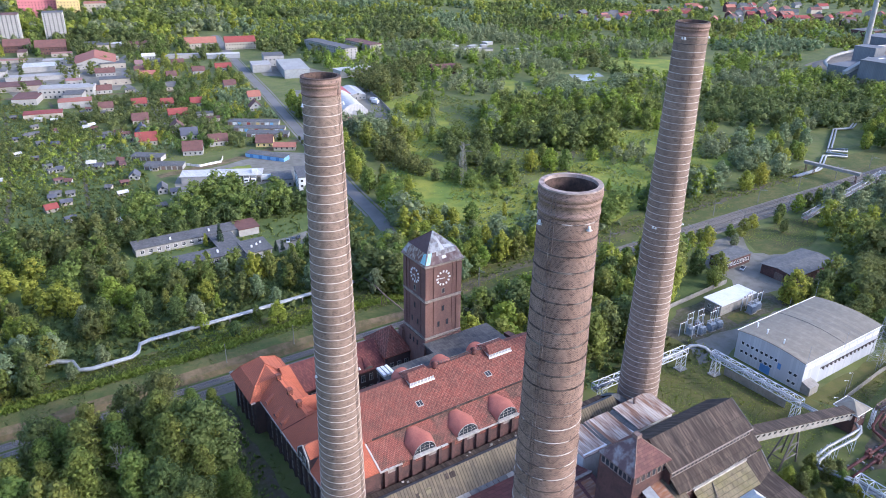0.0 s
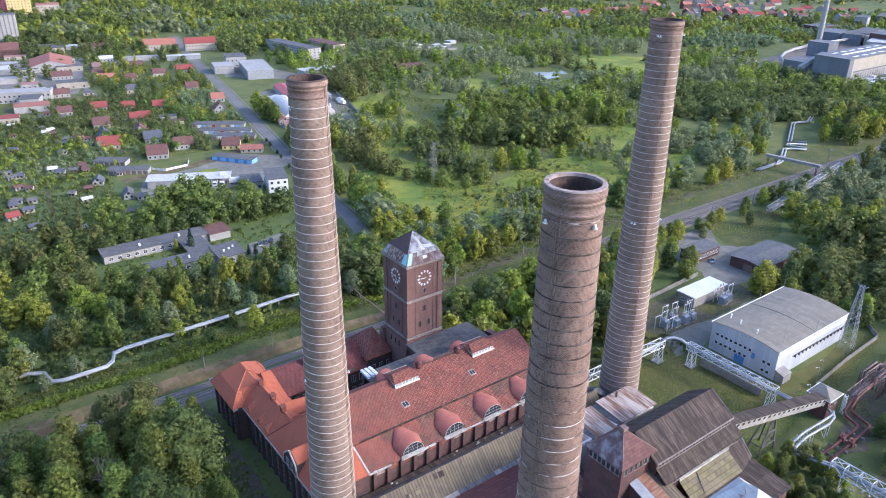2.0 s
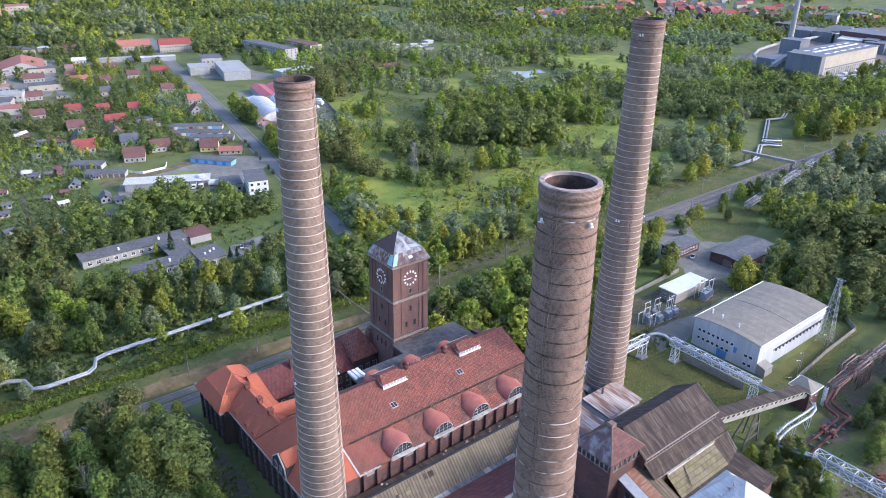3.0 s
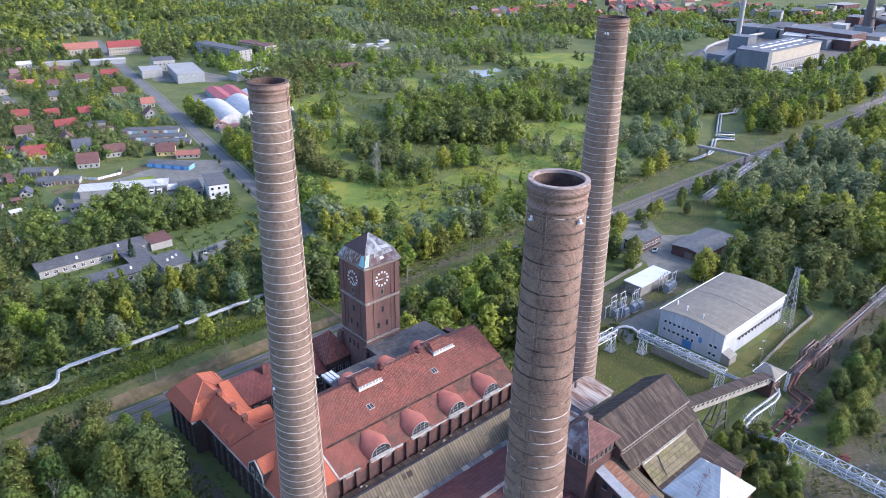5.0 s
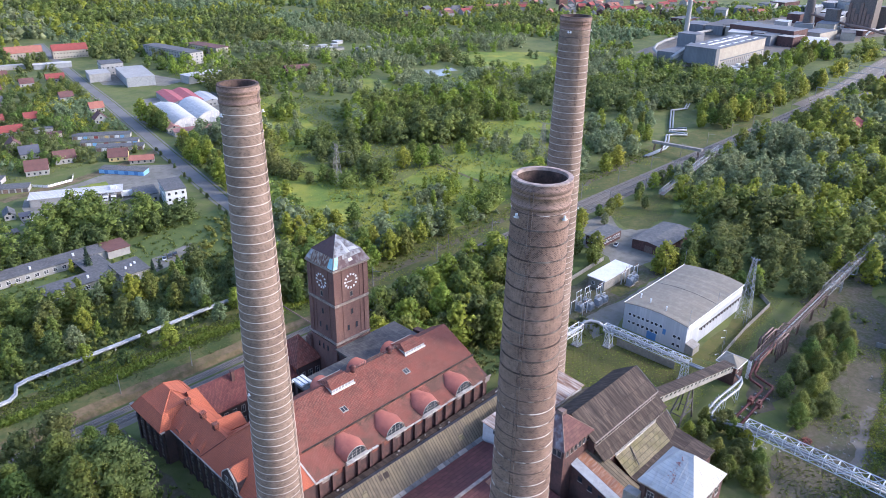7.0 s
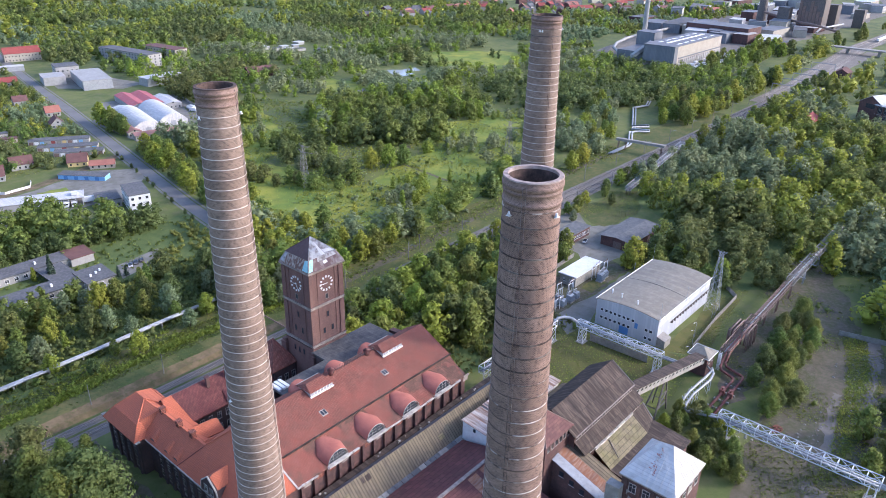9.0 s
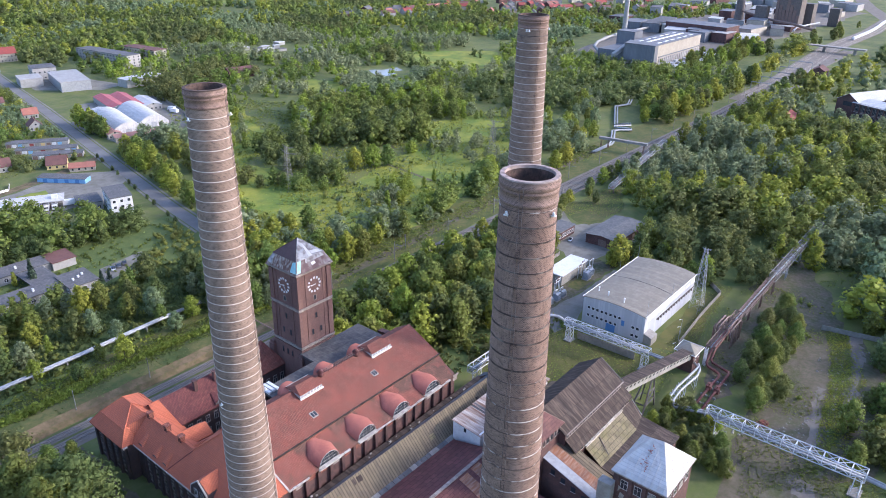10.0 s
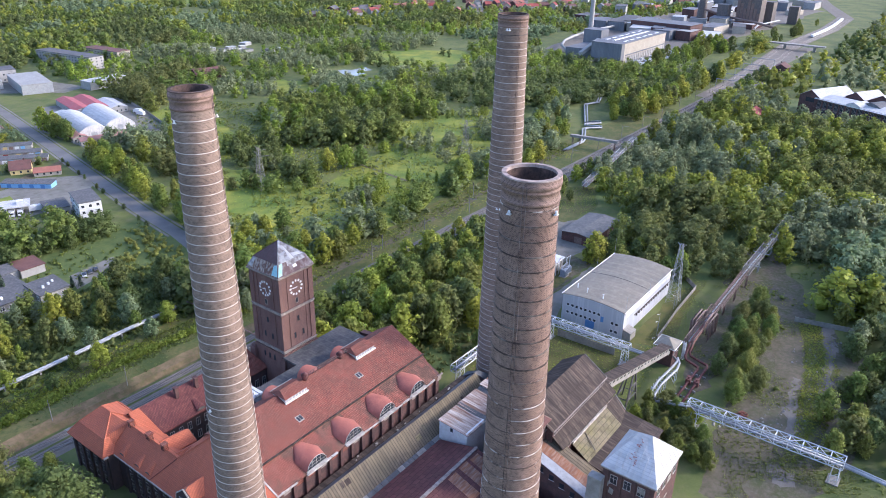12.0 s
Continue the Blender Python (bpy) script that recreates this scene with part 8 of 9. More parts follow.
part("deck", Geo().box(876, 886, 60, 150, 6, 7.4), M_CONC, ov)
part("pier", Geo().box(879, 883, 70, 73, 0, 6).box(879, 883, 104, 107, 0, 6).box(879, 883, 140, 143, 0, 6), M_CONC, ov)
for i in range(120):
    x, y = TOWN_RNG.uniform(690, 1250), TOWN_RNG.uniform(380, 760)
    if y > 1250 - x * 0.75 and x > 640:
        house(x, y, TOWN_RNG.uniform(12, 26), TOWN_RNG.uniform(9, 13), TOWN_RNG.uniform(5, 8), 4, TOWN_RNG.uniform(-40, 40), TOWN_RNG.choice((M_PLASTER, M_WPLAST, M_BRICK, M_GPLAST)), TOWN_RNG.choice(("brown", "red", "orange", "felt")), "distant house with a tiled roof", chim=False, name="town_house", group="distant houses")
for i in range(52):
    x, y = TOWN_RNG.uniform(840, 1500), TOWN_RNG.uniform(180, 430)
    flat_block(x, y, TOWN_RNG.uniform(20, 60), TOWN_RNG.uniform(14, 30), TOWN_RNG.uniform(6, 14), TOWN_RNG.uniform(-10, 20), TOWN_RNG.choice((M_FACT, M_GPLAST, M_BRICK, M_PLASTER)), TOWN_RNG.choice((M_FACT, M_FELT, M_GPLAST, M_WMETAL)), "grey works building in the distance", name="works_building", cat="factory", group="works buildings")
for i in range(14):
    x, y = TOWN_RNG.uniform(395, 465), TOWN_RNG.uniform(545, 610)
    flat_block(x, y, TOWN_RNG.uniform(5, 14), TOWN_RNG.uniform(4, 9), TOWN_RNG.uniform(2, 4), TOWN_RNG.uniform(-20, 20), M_WPLAST, TOWN_RNG.choice((M_WMETAL, M_FELT)), "pale yard shed far off", name="yard_shed", cat="shed", group="yard sheds")


# ---- trees ----
def ico(sub):
    bm = bmesh.new()
    bmesh.ops.create_icosphere(bm, subdivisions=sub, radius=1.0)
    v = np.array([p.co for p in bm.verts])
    f = np.array([[p.index for p in q.verts] for q in bm.faces])
    bm.free()
    return v, f


OCTA = (np.array([(1, 0, 0), (0, 1, 0), (-1, 0, 0), (0, -1, 0), (0, 0, 1), (0, 0, -1)], float), np.array([(0, 1, 4), (1, 2, 4), (2, 3, 4), (3, 0, 4), (1, 0, 5), (2, 1, 5), (3, 2, 5), (0, 3, 5)]))
ICO = {0: OCTA, 1: ico(1)}


def lobes_of(kind, h, rng, few=0):
    """Ellipsoids that fill a crown of height h: centre and radii."""
    out = []
    if kind == "conifer":
        for i in range(7):
            t = i / 6
            r = h * 0.19 * (1 - t) + 0.3
            out.append(((0, 0, h * (0.16 + 0.8 * t)), (r, r, h * 0.10)))
        return out
    n, wide, low, size, peak = {"poplar": (16, 0.13, 0.06, 0.092, 0.72), "bush": (7, 0.42, 0.10, 0.24, 1.0), "tall": (28, 0.20, 0.06, 0.086, 0.70), "round": (30, 0.32, 0.08, 0.115, 1.05)}[kind]
    grow = 1.0
    if few:
        grow, n = (n / few) ** 0.36, few
    core = 0.42 if few else 0.62
    out.append(((0, 0, h * 0.47), (wide * h * core, wide * h * core, h * 0.34)))
    turn = rng.uniform(0, 6.283)
    for i in range(n):
        t = (i + 0.35) / n
        spread = wide * h * math.sin(math.pi * min(0.97, 0.16 + 0.84 * t ** peak)) ** 0.8
        a = turn + i * 2.4 + rng.uniform(-0.5, 0.5)
        d = spread * rng.uniform(0.55, 0.95)
        r = grow * h * size * rng.uniform(0.8, 1.25) * (1.12 - 0.4 * t)
        out.append(((d * math.cos(a), d * math.sin(a), h * (low + (0.93 - low) * t)), (r, r, r * rng.uniform(0.85, 1.25))))
    return out


def crown(kind, h, rng, nrg, sub, leaves, size, few=0):
    """Lumpy lobes with loose leaf sprays over them: vertices, triangles, normals."""
    V, F, N, k = [], [], [], 0
    lobes = lobes_of(kind, h, rng, few)
    bv, bf = ICO[sub]
    per = max(1, leaves // len(lobes)) if leaves else 0
    mid = np.array((0, 0, h * 0.42))

    def unit(q):
        return q / (np.linalg.norm(q, axis=1)[:, None] + 1e-6)
    for c, r in lobes:
        c, r = np.array(c), np.array(r)
        bump = 1 + nrg.normal(0, 0.13, len(bv))
        v = c + bv * (r * (0.62 if per > 12 else 0.86)) * bump[:, None]
        V.append(v)
        F.append(bf + k)
        N.append(unit(bv * 0.65 + unit(v - mid) * 0.5 + (0, 0, 0.38)))
        k += len(bv)
        if not per:
            continue
        d = unit(nrg.normal(size=(per, 3)))
        d[:, 2] = np.where(d[:, 2] < -0.4, -d[:, 2], d[:, 2])
        p = c + d * r * nrg.uniform(0.5, 1.34, (per, 1))
        e1 = unit(np.cross(d, nrg.normal(size=(per, 3))))
        e2 = unit(np.cross(d + nrg.normal(0, 0.45, (per, 3)), e1))
        s = size * nrg.uniform(0.6, 1.4, (per, 1))
        a, b, t = p - e1 * s, p + e1 * s, p + e2 * s * 1.5
        out = unit(d * 0.65 + unit(p - mid) * 0.5 + (0, 0, 0.38) + nrg.normal(0, 0.42, (per, 3)))
        back = np.sum(np.cross(b - a, t - a) * out, axis=1) < 0
        a[back], b[back] = b[back].copy(), a[back].copy()
        V.append(np.stack([a, b, t], 1).reshape(-1, 3))
        F.append(np.arange(per * 3).reshape(-1, 3) + k)
        N.append(np.repeat(out, 3, 0))
        k += per * 3
    return np.concatenate(V), np.concatenate(F), np.concatenate(N)


def raw_mesh(name, V, F, material, N=None):
    me = bpy.data.meshes.new(name)
    me.vertices.add(len(V))
    me.vertices.foreach_set("co", V.astype(np.float32).ravel())
    me.loops.add(F.size)
    me.loops.foreach_set("vertex_index", F.astype(np.int32).ravel())
    me.polygons.add(len(F))
    me.polygons.foreach_set("loop_start", np.arange(0, F.size, 3, dtype=np.int32))
    me.polygons.foreach_set("use_smooth", np.ones(len(F), bool))
    me.update(calc_edges=True)
    if N is not None:
        soft = me.attributes.new("custom_normal", "FLOAT_VECTOR", "POINT")
        soft.data.foreach_set("vector", N.astype(np.float32).ravel())
    me.materials.append(material)
    return me


def trunk_geo(kind, h, rng):
    g = Geo()
    r = 0.016 * h + 0.06
    lean = (rng.uniform(-0.02, 0.02) * h, rng.uniform(-0.02, 0.02) * h)
    top = h * (0.85 if kind in ("poplar", "conifer", "tall") else 0.62)
    n = 6
    for a, b in ((0, 0.35), (0.35, 0.7), (0.7, 1.0)):
        p, q = ((lean[0] * s, lean[1] * s, top * s) for s in (a, b))
        ra, rb = r * (1 - 0.75 * a), r * (1 - 0.75 * b)
        ring = [(math.cos(2 * math.pi * i / n), math.sin(2 * math.pi * i / n)) for i in range(n)]
        v = [(p[0] + ra * x, p[1] + ra * y, p[2]) for x, y in ring] + [(q[0] + rb * x, q[1] + rb * y, q[2]) for x, y in ring]
        g.add(v, [(i, (i + 1) % n, n + (i + 1) % n, n + i) for i in range(n)])
    for i in range(5):
        a, z = rng.uniform(0, 6.283), top * rng.uniform(0.35, 0.8)
        d = h * rng.uniform(0.07, 0.14)
        g.bar((lean[0] * z / top, lean[1] * z / top, z), (d * math.cos(a), d * math.sin(a), z + d * 0.8), r * 0.35)
    return g


def undergrowth(name, places, leaf, hs, seed, label, blades=9):
    """Tall weeds and brambles: upright tufts joined into one mesh."""
    nrg = np.random.default_rng(seed)
    p = np.array(places)
    n = len(p)
    h = nrg.uniform(*hs, n)
    base = np.repeat(np.c_[p, [ground_z(x, y) for x, y in places]], blades, 0)
    hh = np.repeat(h, blades)[:, None]
    off = nrg.normal(0, 0.42, (n * blades, 3)) * hh
    off[:, 2] = nrg.uniform(0.0, 0.45, n * blades) * hh[:, 0]
    c = base + off
    e1 = nrg.normal(size=(n * blades, 3))
    e1[:, 2] *= 0.4
    e1 /= np.linalg.norm(e1, axis=1)[:, None]
    tip = nrg.normal(0, 0.35, (n * blades, 3))
    tip[:, 2] = nrg.uniform(0.4, 0.9, n * blades)
    V = np.stack([c - e1 * hh * 0.42, c + e1 * hh * 0.42, c + tip * hh], 1).reshape(-1, 3)
    V[:, 2] = np.maximum(V[:, 2], np.repeat(base[:, 2], 3) + 0.02)
    T = V.reshape(-1, 3, 3)
    flip = np.cross(T[:, 1] - T[:, 0], T[:, 2] - T[:, 0])[:, 2] < 0
    T[flip, 0], T[flip, 1] = T[flip, 1].copy(), T[flip, 0].copy()
    N = nrg.normal(0, 0.35, (len(T), 3)) + (0, 0, 1)
    N = np.repeat(N / np.linalg.norm(N, axis=1)[:, None], 3, 0)
    tagged(new(name, raw_mesh(name, T.reshape(-1, 3), np.arange(len(V)).reshape(-1, 3), M_LEAF[leaf], N)), label, "undergrowth", "", "stuff")


TREE_KINDS = {
    "broadleaf_tree": ("round", "mixed", 14, "green broadleaf tree with a full rounded crown", "tree"),
    "dark_tree": ("round", "dark", 14, "dark green broadleaf tree with a dense crown", "tree"),
    "poplar_tree": ("poplar", "bright", 15, "slender yellow-green poplar tree", "tree"),
    "birch_tree": ("tall", "mixed", 16, "tall green birch with a loose crown", "tree"),
    "aspen_tree": ("tall", "mixed", 17, "tall green aspen with a pointed crown", "tree"),
    "willow_tree": ("round", "grey", 11, "grey-green bushy willow tree", "tree"),
    "bright_tree": ("round", "bright", 14, "light yellow-green broadleaf tree", "tree"),
    "shrub": ("bush", "mixed", 4, "low green shrub in rough grass", "shrub"),
    "spruce_tree": ("conifer", "conifer", 12, "dark pointed spruce tree", "tree"),
}
PROTO = {}


def tree_proto(name, variant):
    near = variant >= 4
    if (name, variant) not in PROTO:
        kind, leaf, h, label, cat = TREE_KINDS[name]
        rng, nrg = random.Random(name + str(variant)), np.random.default_rng(variant * 31 + len(name))
        t = thing(name, label, cat)
        V, F, N = crown(kind, h, rng, nrg, 0, (4800 if near else 1000) if kind != "bush" else 700, (0.0155 if near else 0.033) * h if kind != "bush" else 0.19)
        part("crown", raw_mesh("crown", V, F, M_LEAF[leaf], N), None, t)
        part("trunk", trunk_geo(kind, h, rng), M_BARK, t)
        PROTO[name, variant] = [t, h, False]
    return PROTO[name, variant]


TREE_RNG = random.Random(77)
TREE_COUNT = 0


def tree(name, x, y, h, near=False):
    """One tree as a thing of its own; alike trees share meshes."""
    global TREE_COUNT
    rec = tree_proto(name, TREE_RNG.randrange(4) + (4 if near else 0))
    s = h / rec[1]
    m = Matrix.LocRotScale((x, y, ground_z(x, y)), Euler((0, 0, TREE_RNG.uniform(0, 6.28))), Vector((s * TREE_RNG.uniform(0.85, 1.15), s * TREE_RNG.uniform(0.85, 1.15), s)))
    ob = rec[0]
    if rec[2]:
        ob = copy_thing(rec[0], Matrix())
    rec[2] = True
    ob.matrix_basis = m
    TREE_COUNT += 1
    return ob


BLOCKS = [(-32, 36, -30, 40), (-46, -28, -4, 74), (-34, 24, 40, 66), (10, 58, -80, 0), (108, 166, -34, 6), (124, 156, 10, 36), (-260, 1400, 72, 97), (103, 116, -52, -36), (164, 216, 16, 60), (-60, -44, 16, 76)]


def free(x, y, pad=2.0):
    if any(a - pad < x < b + pad and c - pad < y < d + pad for a, b, c, d in BLOCKS):
        return False
    for (ax, ay), (bx, by) in zip(ROAD, ROAD[1:]):
        if min(ay, by) - 5 < y < max(ay, by) + 5:
            t = (y - ay) / (by - ay)
            if abs(x - (ax + t * (bx - ax))) < 7 + pad:
                return False
    return True


def scatter(poly, spacing, rng, keep=1.0, clump=0.0, clump_scale=0.03, pad=2.0):
    """Uneven places inside an outline."""
    x0, x1 = min(p[0] for p in poly), max(p[0] for p in poly)
    y0, y1 = min(p[1] for p in poly), max(p[1] for p in poly)
    out, y = [], y0
    while y < y1:
        x = x0
        while x < x1:
            px, py = x + rng.uniform(-0.5, 0.5) * spacing, y + rng.uniform(-0.5, 0.5) * spacing
            if inside(px, py, poly) and rng.random() < keep and free(px, py, pad):
                if not clump or noise.noise((px * clump_scale, py * clump_scale, 3.7)) > clump - 0.5:
                    out.append((px, py))
            x += spacing
        y += spacing
    return out


def grove(poly, spacing, mix, hs, seed, near=False, **kw):
    """Single trees over a plot."""
    rng = random.Random(seed)
    for x, y in scatter(poly, spacing, rng, **kw):
        name = rng.choice(mix)
        lo, hi = hs
        h = rng.uniform(lo, hi) * (0.3 if name == "shrub" else 1.0)
        tree(name, x, y, max(h, 1.6), near)


def woods(name, places, kinds, leaf, hs, seed, sub, leaves, size, label, few=0):
    """Uncountable trees as one mesh: a few crowns, turned and scaled, joined."""
    rng, nrg = random.Random(seed), np.random.default_rng(seed)
    protos = [crown(rng.choice(kinds), 10.0, rng, nrg, sub, leaves, size, few) for _ in range(12)]
    V, F, NN, k = [], [], [], 0
    for x, y in places:
        v, f, nn = rng.choice(protos)
        a, s = rng.uniform(0, 6.283), (hs[0] + (hs[1] - hs[0]) * min(1, max(0, 0.5 + 0.9 * noise.noise((x * 0.025, y * 0.025, 6.6)) + rng.uniform(-0.25, 0.25)))) / 10
        w = s * rng.uniform(0.95, 1.4)
        ca, sa = math.cos(a) * w, math.sin(a) * w
        q = np.empty_like(v)
        q[:, 0], q[:, 1], q[:, 2] = v[:, 0] * ca - v[:, 1] * sa + x, v[:, 0] * sa + v[:, 1] * ca + y, v[:, 2] * s - 0.08 * 10 * s + ground_z(x, y)
        V.append(q)
        F.append(f + k)
        cw, sw = math.cos(a), math.sin(a)
        NN.append(np.stack([nn[:, 0] * cw - nn[:, 1] * sw, nn[:, 0] * sw + nn[:, 1] * cw, nn[:, 2]], 1))
        k += len(v)
    if V:
        me = raw_mesh(name, np.concatenate(V), np.concatenate(F), M_LEAF[leaf], np.concatenate(NN))
        tagged(new(name, me), label, "woodland", "", "stuff")


# ---- planting ----
MIX = ["broadleaf_tree", "broadleaf_tree", "bright_tree", "dark_tree", "birch_tree"]
grove([(-116, 60), (-84, 68), (-56, 73), (-52, 50), (-56, 20), (-80, 6), (-116, 30)], 7.6, ["aspen_tree", "birch_tree", "dark_tree", "birch_tree", "aspen_tree"], (15, 29), 1, True, pad=1)
grove([(-62, 20), (-55, 24), (-52, 60), (-49, 73), (-62, 73)], 7, ["aspen_tree", "aspen_tree", "birch_tree"], (9, 15), 2, True, keep=0.75, pad=-12)
grove([(24, 52), (30, 40), (52, 36), (78, 22), (92, 20), (104, 38), (128, 42), (150, 60), (150, 74), (24, 74)], 7.6, ["bright_tree", "bright_tree", "broadleaf_tree", "broadleaf_tree", "dark_tree"], (12, 19), 3, pad=-2)
grove([(-150, 104), (-92, 106), (-87, 122), (-87, 128), (-150, 130)], 5.6, ["broadleaf_tree", "dark_tree", "birch_tree", "willow_tree"], (8, 13), 41, keep=0.95)
# Dark-leaved trees doubled: partly their own green, partly shade put into leaf colour.
grove([(-130, 126), (40, 126), (48, 150), (10, 160), (-60, 160), (-130, 170)], 9.0, ["broadleaf_tree", "dark_tree", "willow_tree", "dark_tree", "bright_tree", "birch_tree"], (9, 14), 4, keep=0.8)
grove([(-100, 104), (24, 104), (24, 124), (-100, 116)], 9.0, ["shrub", "dark_tree", "broadleaf_tree", "willow_tree", "bright_tree"], (6, 10), 5, keep=0.3)
grove([(60, -52), (70, -44), (78, -44), (84, -51), (88, -56), (80, -66), (71, -74), (60, -76), (58, -68)], 3.9, ["broadleaf_tree", "dark_tree", "broadleaf_tree", "bright_tree", "shrub"], (4.0, 7.5), 6, True, keep=0.9, pad=-3)
grove([(97, -64), (118, -57), (138, -54), (172, -54), (172, -64), (150, -69), (118, -73), (99, -73)], 6.0, ["broadleaf_tree", "dark_tree", "broadleaf_tree", "dark_tree"], (7, 11), 7, True, keep=0.95, pad=0)
grove([(86, -98), (98, -96), (114, -93), (128, -97), (150, -95), (166, -92), (176, -84), (240, -72), (240, -130), (90, -140)], 7.4, ["dark_tree", "dark_tree", "broadleaf_tree", "willow_tree"], (8, 13), 8, keep=0.9)
grove([(66, 8), (76, 14), (80, 20), (66, 24)], 5, ["shrub", "broadleaf_tree"], (5, 8), 9, pad=0)
grove([(164, -24), (178, -28), (190, -10), (200, 14), (166, 8)], 7.5, ["broadleaf_tree", "dark_tree", "bright_tree"], (9, 13), 10, pad=0)
grove([(150, 66), (210, 68), (232, 68), (330, 70), (330, 78), (150, 77)], 7.5, ["broadleaf_tree", "bright_tree", "dark_tree", "willow_tree"], (6, 11), 11, keep=0.7, pad=-6)
grove([(82, 238), (98, 320), (104, 330), (112, 306), (94, 220), (84, 186), (74, 180)], 8.0, ["bright_tree", "birch_tree", "broadleaf_tree"], (11, 16), 12, keep=0.9, pad=-1)
grove([(114, 372), (120, 372), (126, 428), (119, 430)], 6.5, ["bright_tree", "broadleaf_tree"], (13, 17), 13, pad=-4)
grove([(28, 99), (96, 103), (140, 110), (140, 124), (96, 120), (66, 150), (56, 150), (28, 122)], 8.0, ["bright_tree", "broadleaf_tree", "willow_tree", "broadleaf_tree"], (9, 14), 14, keep=0.85, pad=-1)
grove([(330, 62), (700, 60), (700, 74), (330, 75)], 12.0, ["broadleaf_tree", "dark_tree", "bright_tree"], (10, 16), 15, keep=0.8, pad=-2)
grove([(400, 100), (640, 102), (640, 128), (480, 118), (400, 108)], 12.0, ["broadleaf_tree", "dark_tree", "bright_tree"], (13, 20), 16, keep=0.85, pad=-1)
for i in range(14):
    for off in (-8.6, 9.4):
        t = i / 14
        if (i + int(off)) % 3:
            tree("dark_tree", 72 + 28 * t + off * 0.75, 205 + 140 * t, 3.2)
for x, y, h, k in ((165, 15, 10, "bright_tree"), (-10.4, 188, 11, "spruce_tree"), (12.2, 169, 5, "spruce_tree"), (9.6, 170.5, 5, "spruce_tree"), (-16, 192, 7, "poplar_tree"), (72, 12, 4, "shrub"), (104, 4, 3, "shrub"), (126, 66, 11, "broadleaf_tree"), (90, 66, 12, "dark_tree"), (-30, 130, 8, "poplar_tree"), (8, 112, 8, "willow_tree")):
    tree(k, x, y, h)

for x, y, h, k in ((150, 60, 18, "broadleaf_tree"), (142, 56, 16, "broadleaf_tree"), (158, 64, 15, "broadleaf_tree"), (168, 14, 15, "bright_tree"), (160, 44, 13, "broadleaf_tree"), (166, 58, 11, "bright_tree"), (156, 52, 12, "dark_tree"), (152, 40, 10, "broadleaf_tree"), (196, 62, 7, "willow_tree"), (204, 66, 6, "shrub"), (214, 70, 8, "broadleaf_tree"), (222, 71, 8, "bright_tree"), (232, 60, 7, "dark_tree"), (178, 14, 9, "broadleaf_tree"), (98, 24, 9, "bright_tree"), (106, 34, 11, "broadleaf_tree")):
    tree(k, x, y, h)

for x, y, h, k in ((83, 149, 13, "bright_tree"), (93, 149, 12, "bright_tree"), (105, 150, 12, "broadleaf_tree"), (74, 153, 13, "bright_tree"), (86, 167, 11, "broadleaf_tree"), (124, 148, 9, "poplar_tree"), (136, 139, 10, "poplar_tree"), (149, 138, 11, "poplar_tree"), (178, 152, 9, "poplar_tree"), (200, 149, 8, "poplar_tree"), (204, 138, 7, "poplar_tree"), (209, 135, 7, "poplar_tree"), (184, 199, 14, "bright_tree"), (195, 194, 15, "bright_tree"), (204, 190, 14, "broadleaf_tree"), (200, 207, 14, "broadleaf_tree"), (164, 226, 10, "willow_tree"), (154, 230, 9, "willow_tree"), (179, 228, 12, "bright_tree"), (102, 115, 10, "willow_tree"), (113, 111, 11, "bright_tree"), (136, 116, 7, "dark_tree"), (151, 112, 9, "willow_tree"), (176, 120, 5, "willow_tree"), (269, 109, 12, "bright_tree"), (284, 110, 14, "bright_tree"), (295, 173, 9, "willow_tree"), (80, 125, 9, "willow_tree"), (94, 123, 8, "willow_tree")):
    tree(k, x, y, h)

grove([(318, 124), (352, 126), (376, 138), (444, 172), (440, 190), (350, 160), (310, 140)], 10.0, ["willow_tree", "broadleaf_tree", "willow_tree", "bright_tree"], (8, 14), 17, keep=0.9)
grove([(398, 103), (440, 106), (500, 130), (500, 156), (470, 142), (412, 120)], 11.0, ["broadleaf_tree", "dark_tree", "bright_tree"], (12, 18), 18, keep=0.9)
grove([(640, 150), (820, 150), (880, 176), (820, 196), (650, 196)], 15.0, ["broadleaf_tree", "bright_tree", "dark_tree"], (12, 20), 19, keep=0.85)
grove([(900, 110), (1180, 110), (1180, 150), (900, 160)], 26.0, ["broadleaf_tree", "dark_tree"], (10, 16), 20, keep=0.7)

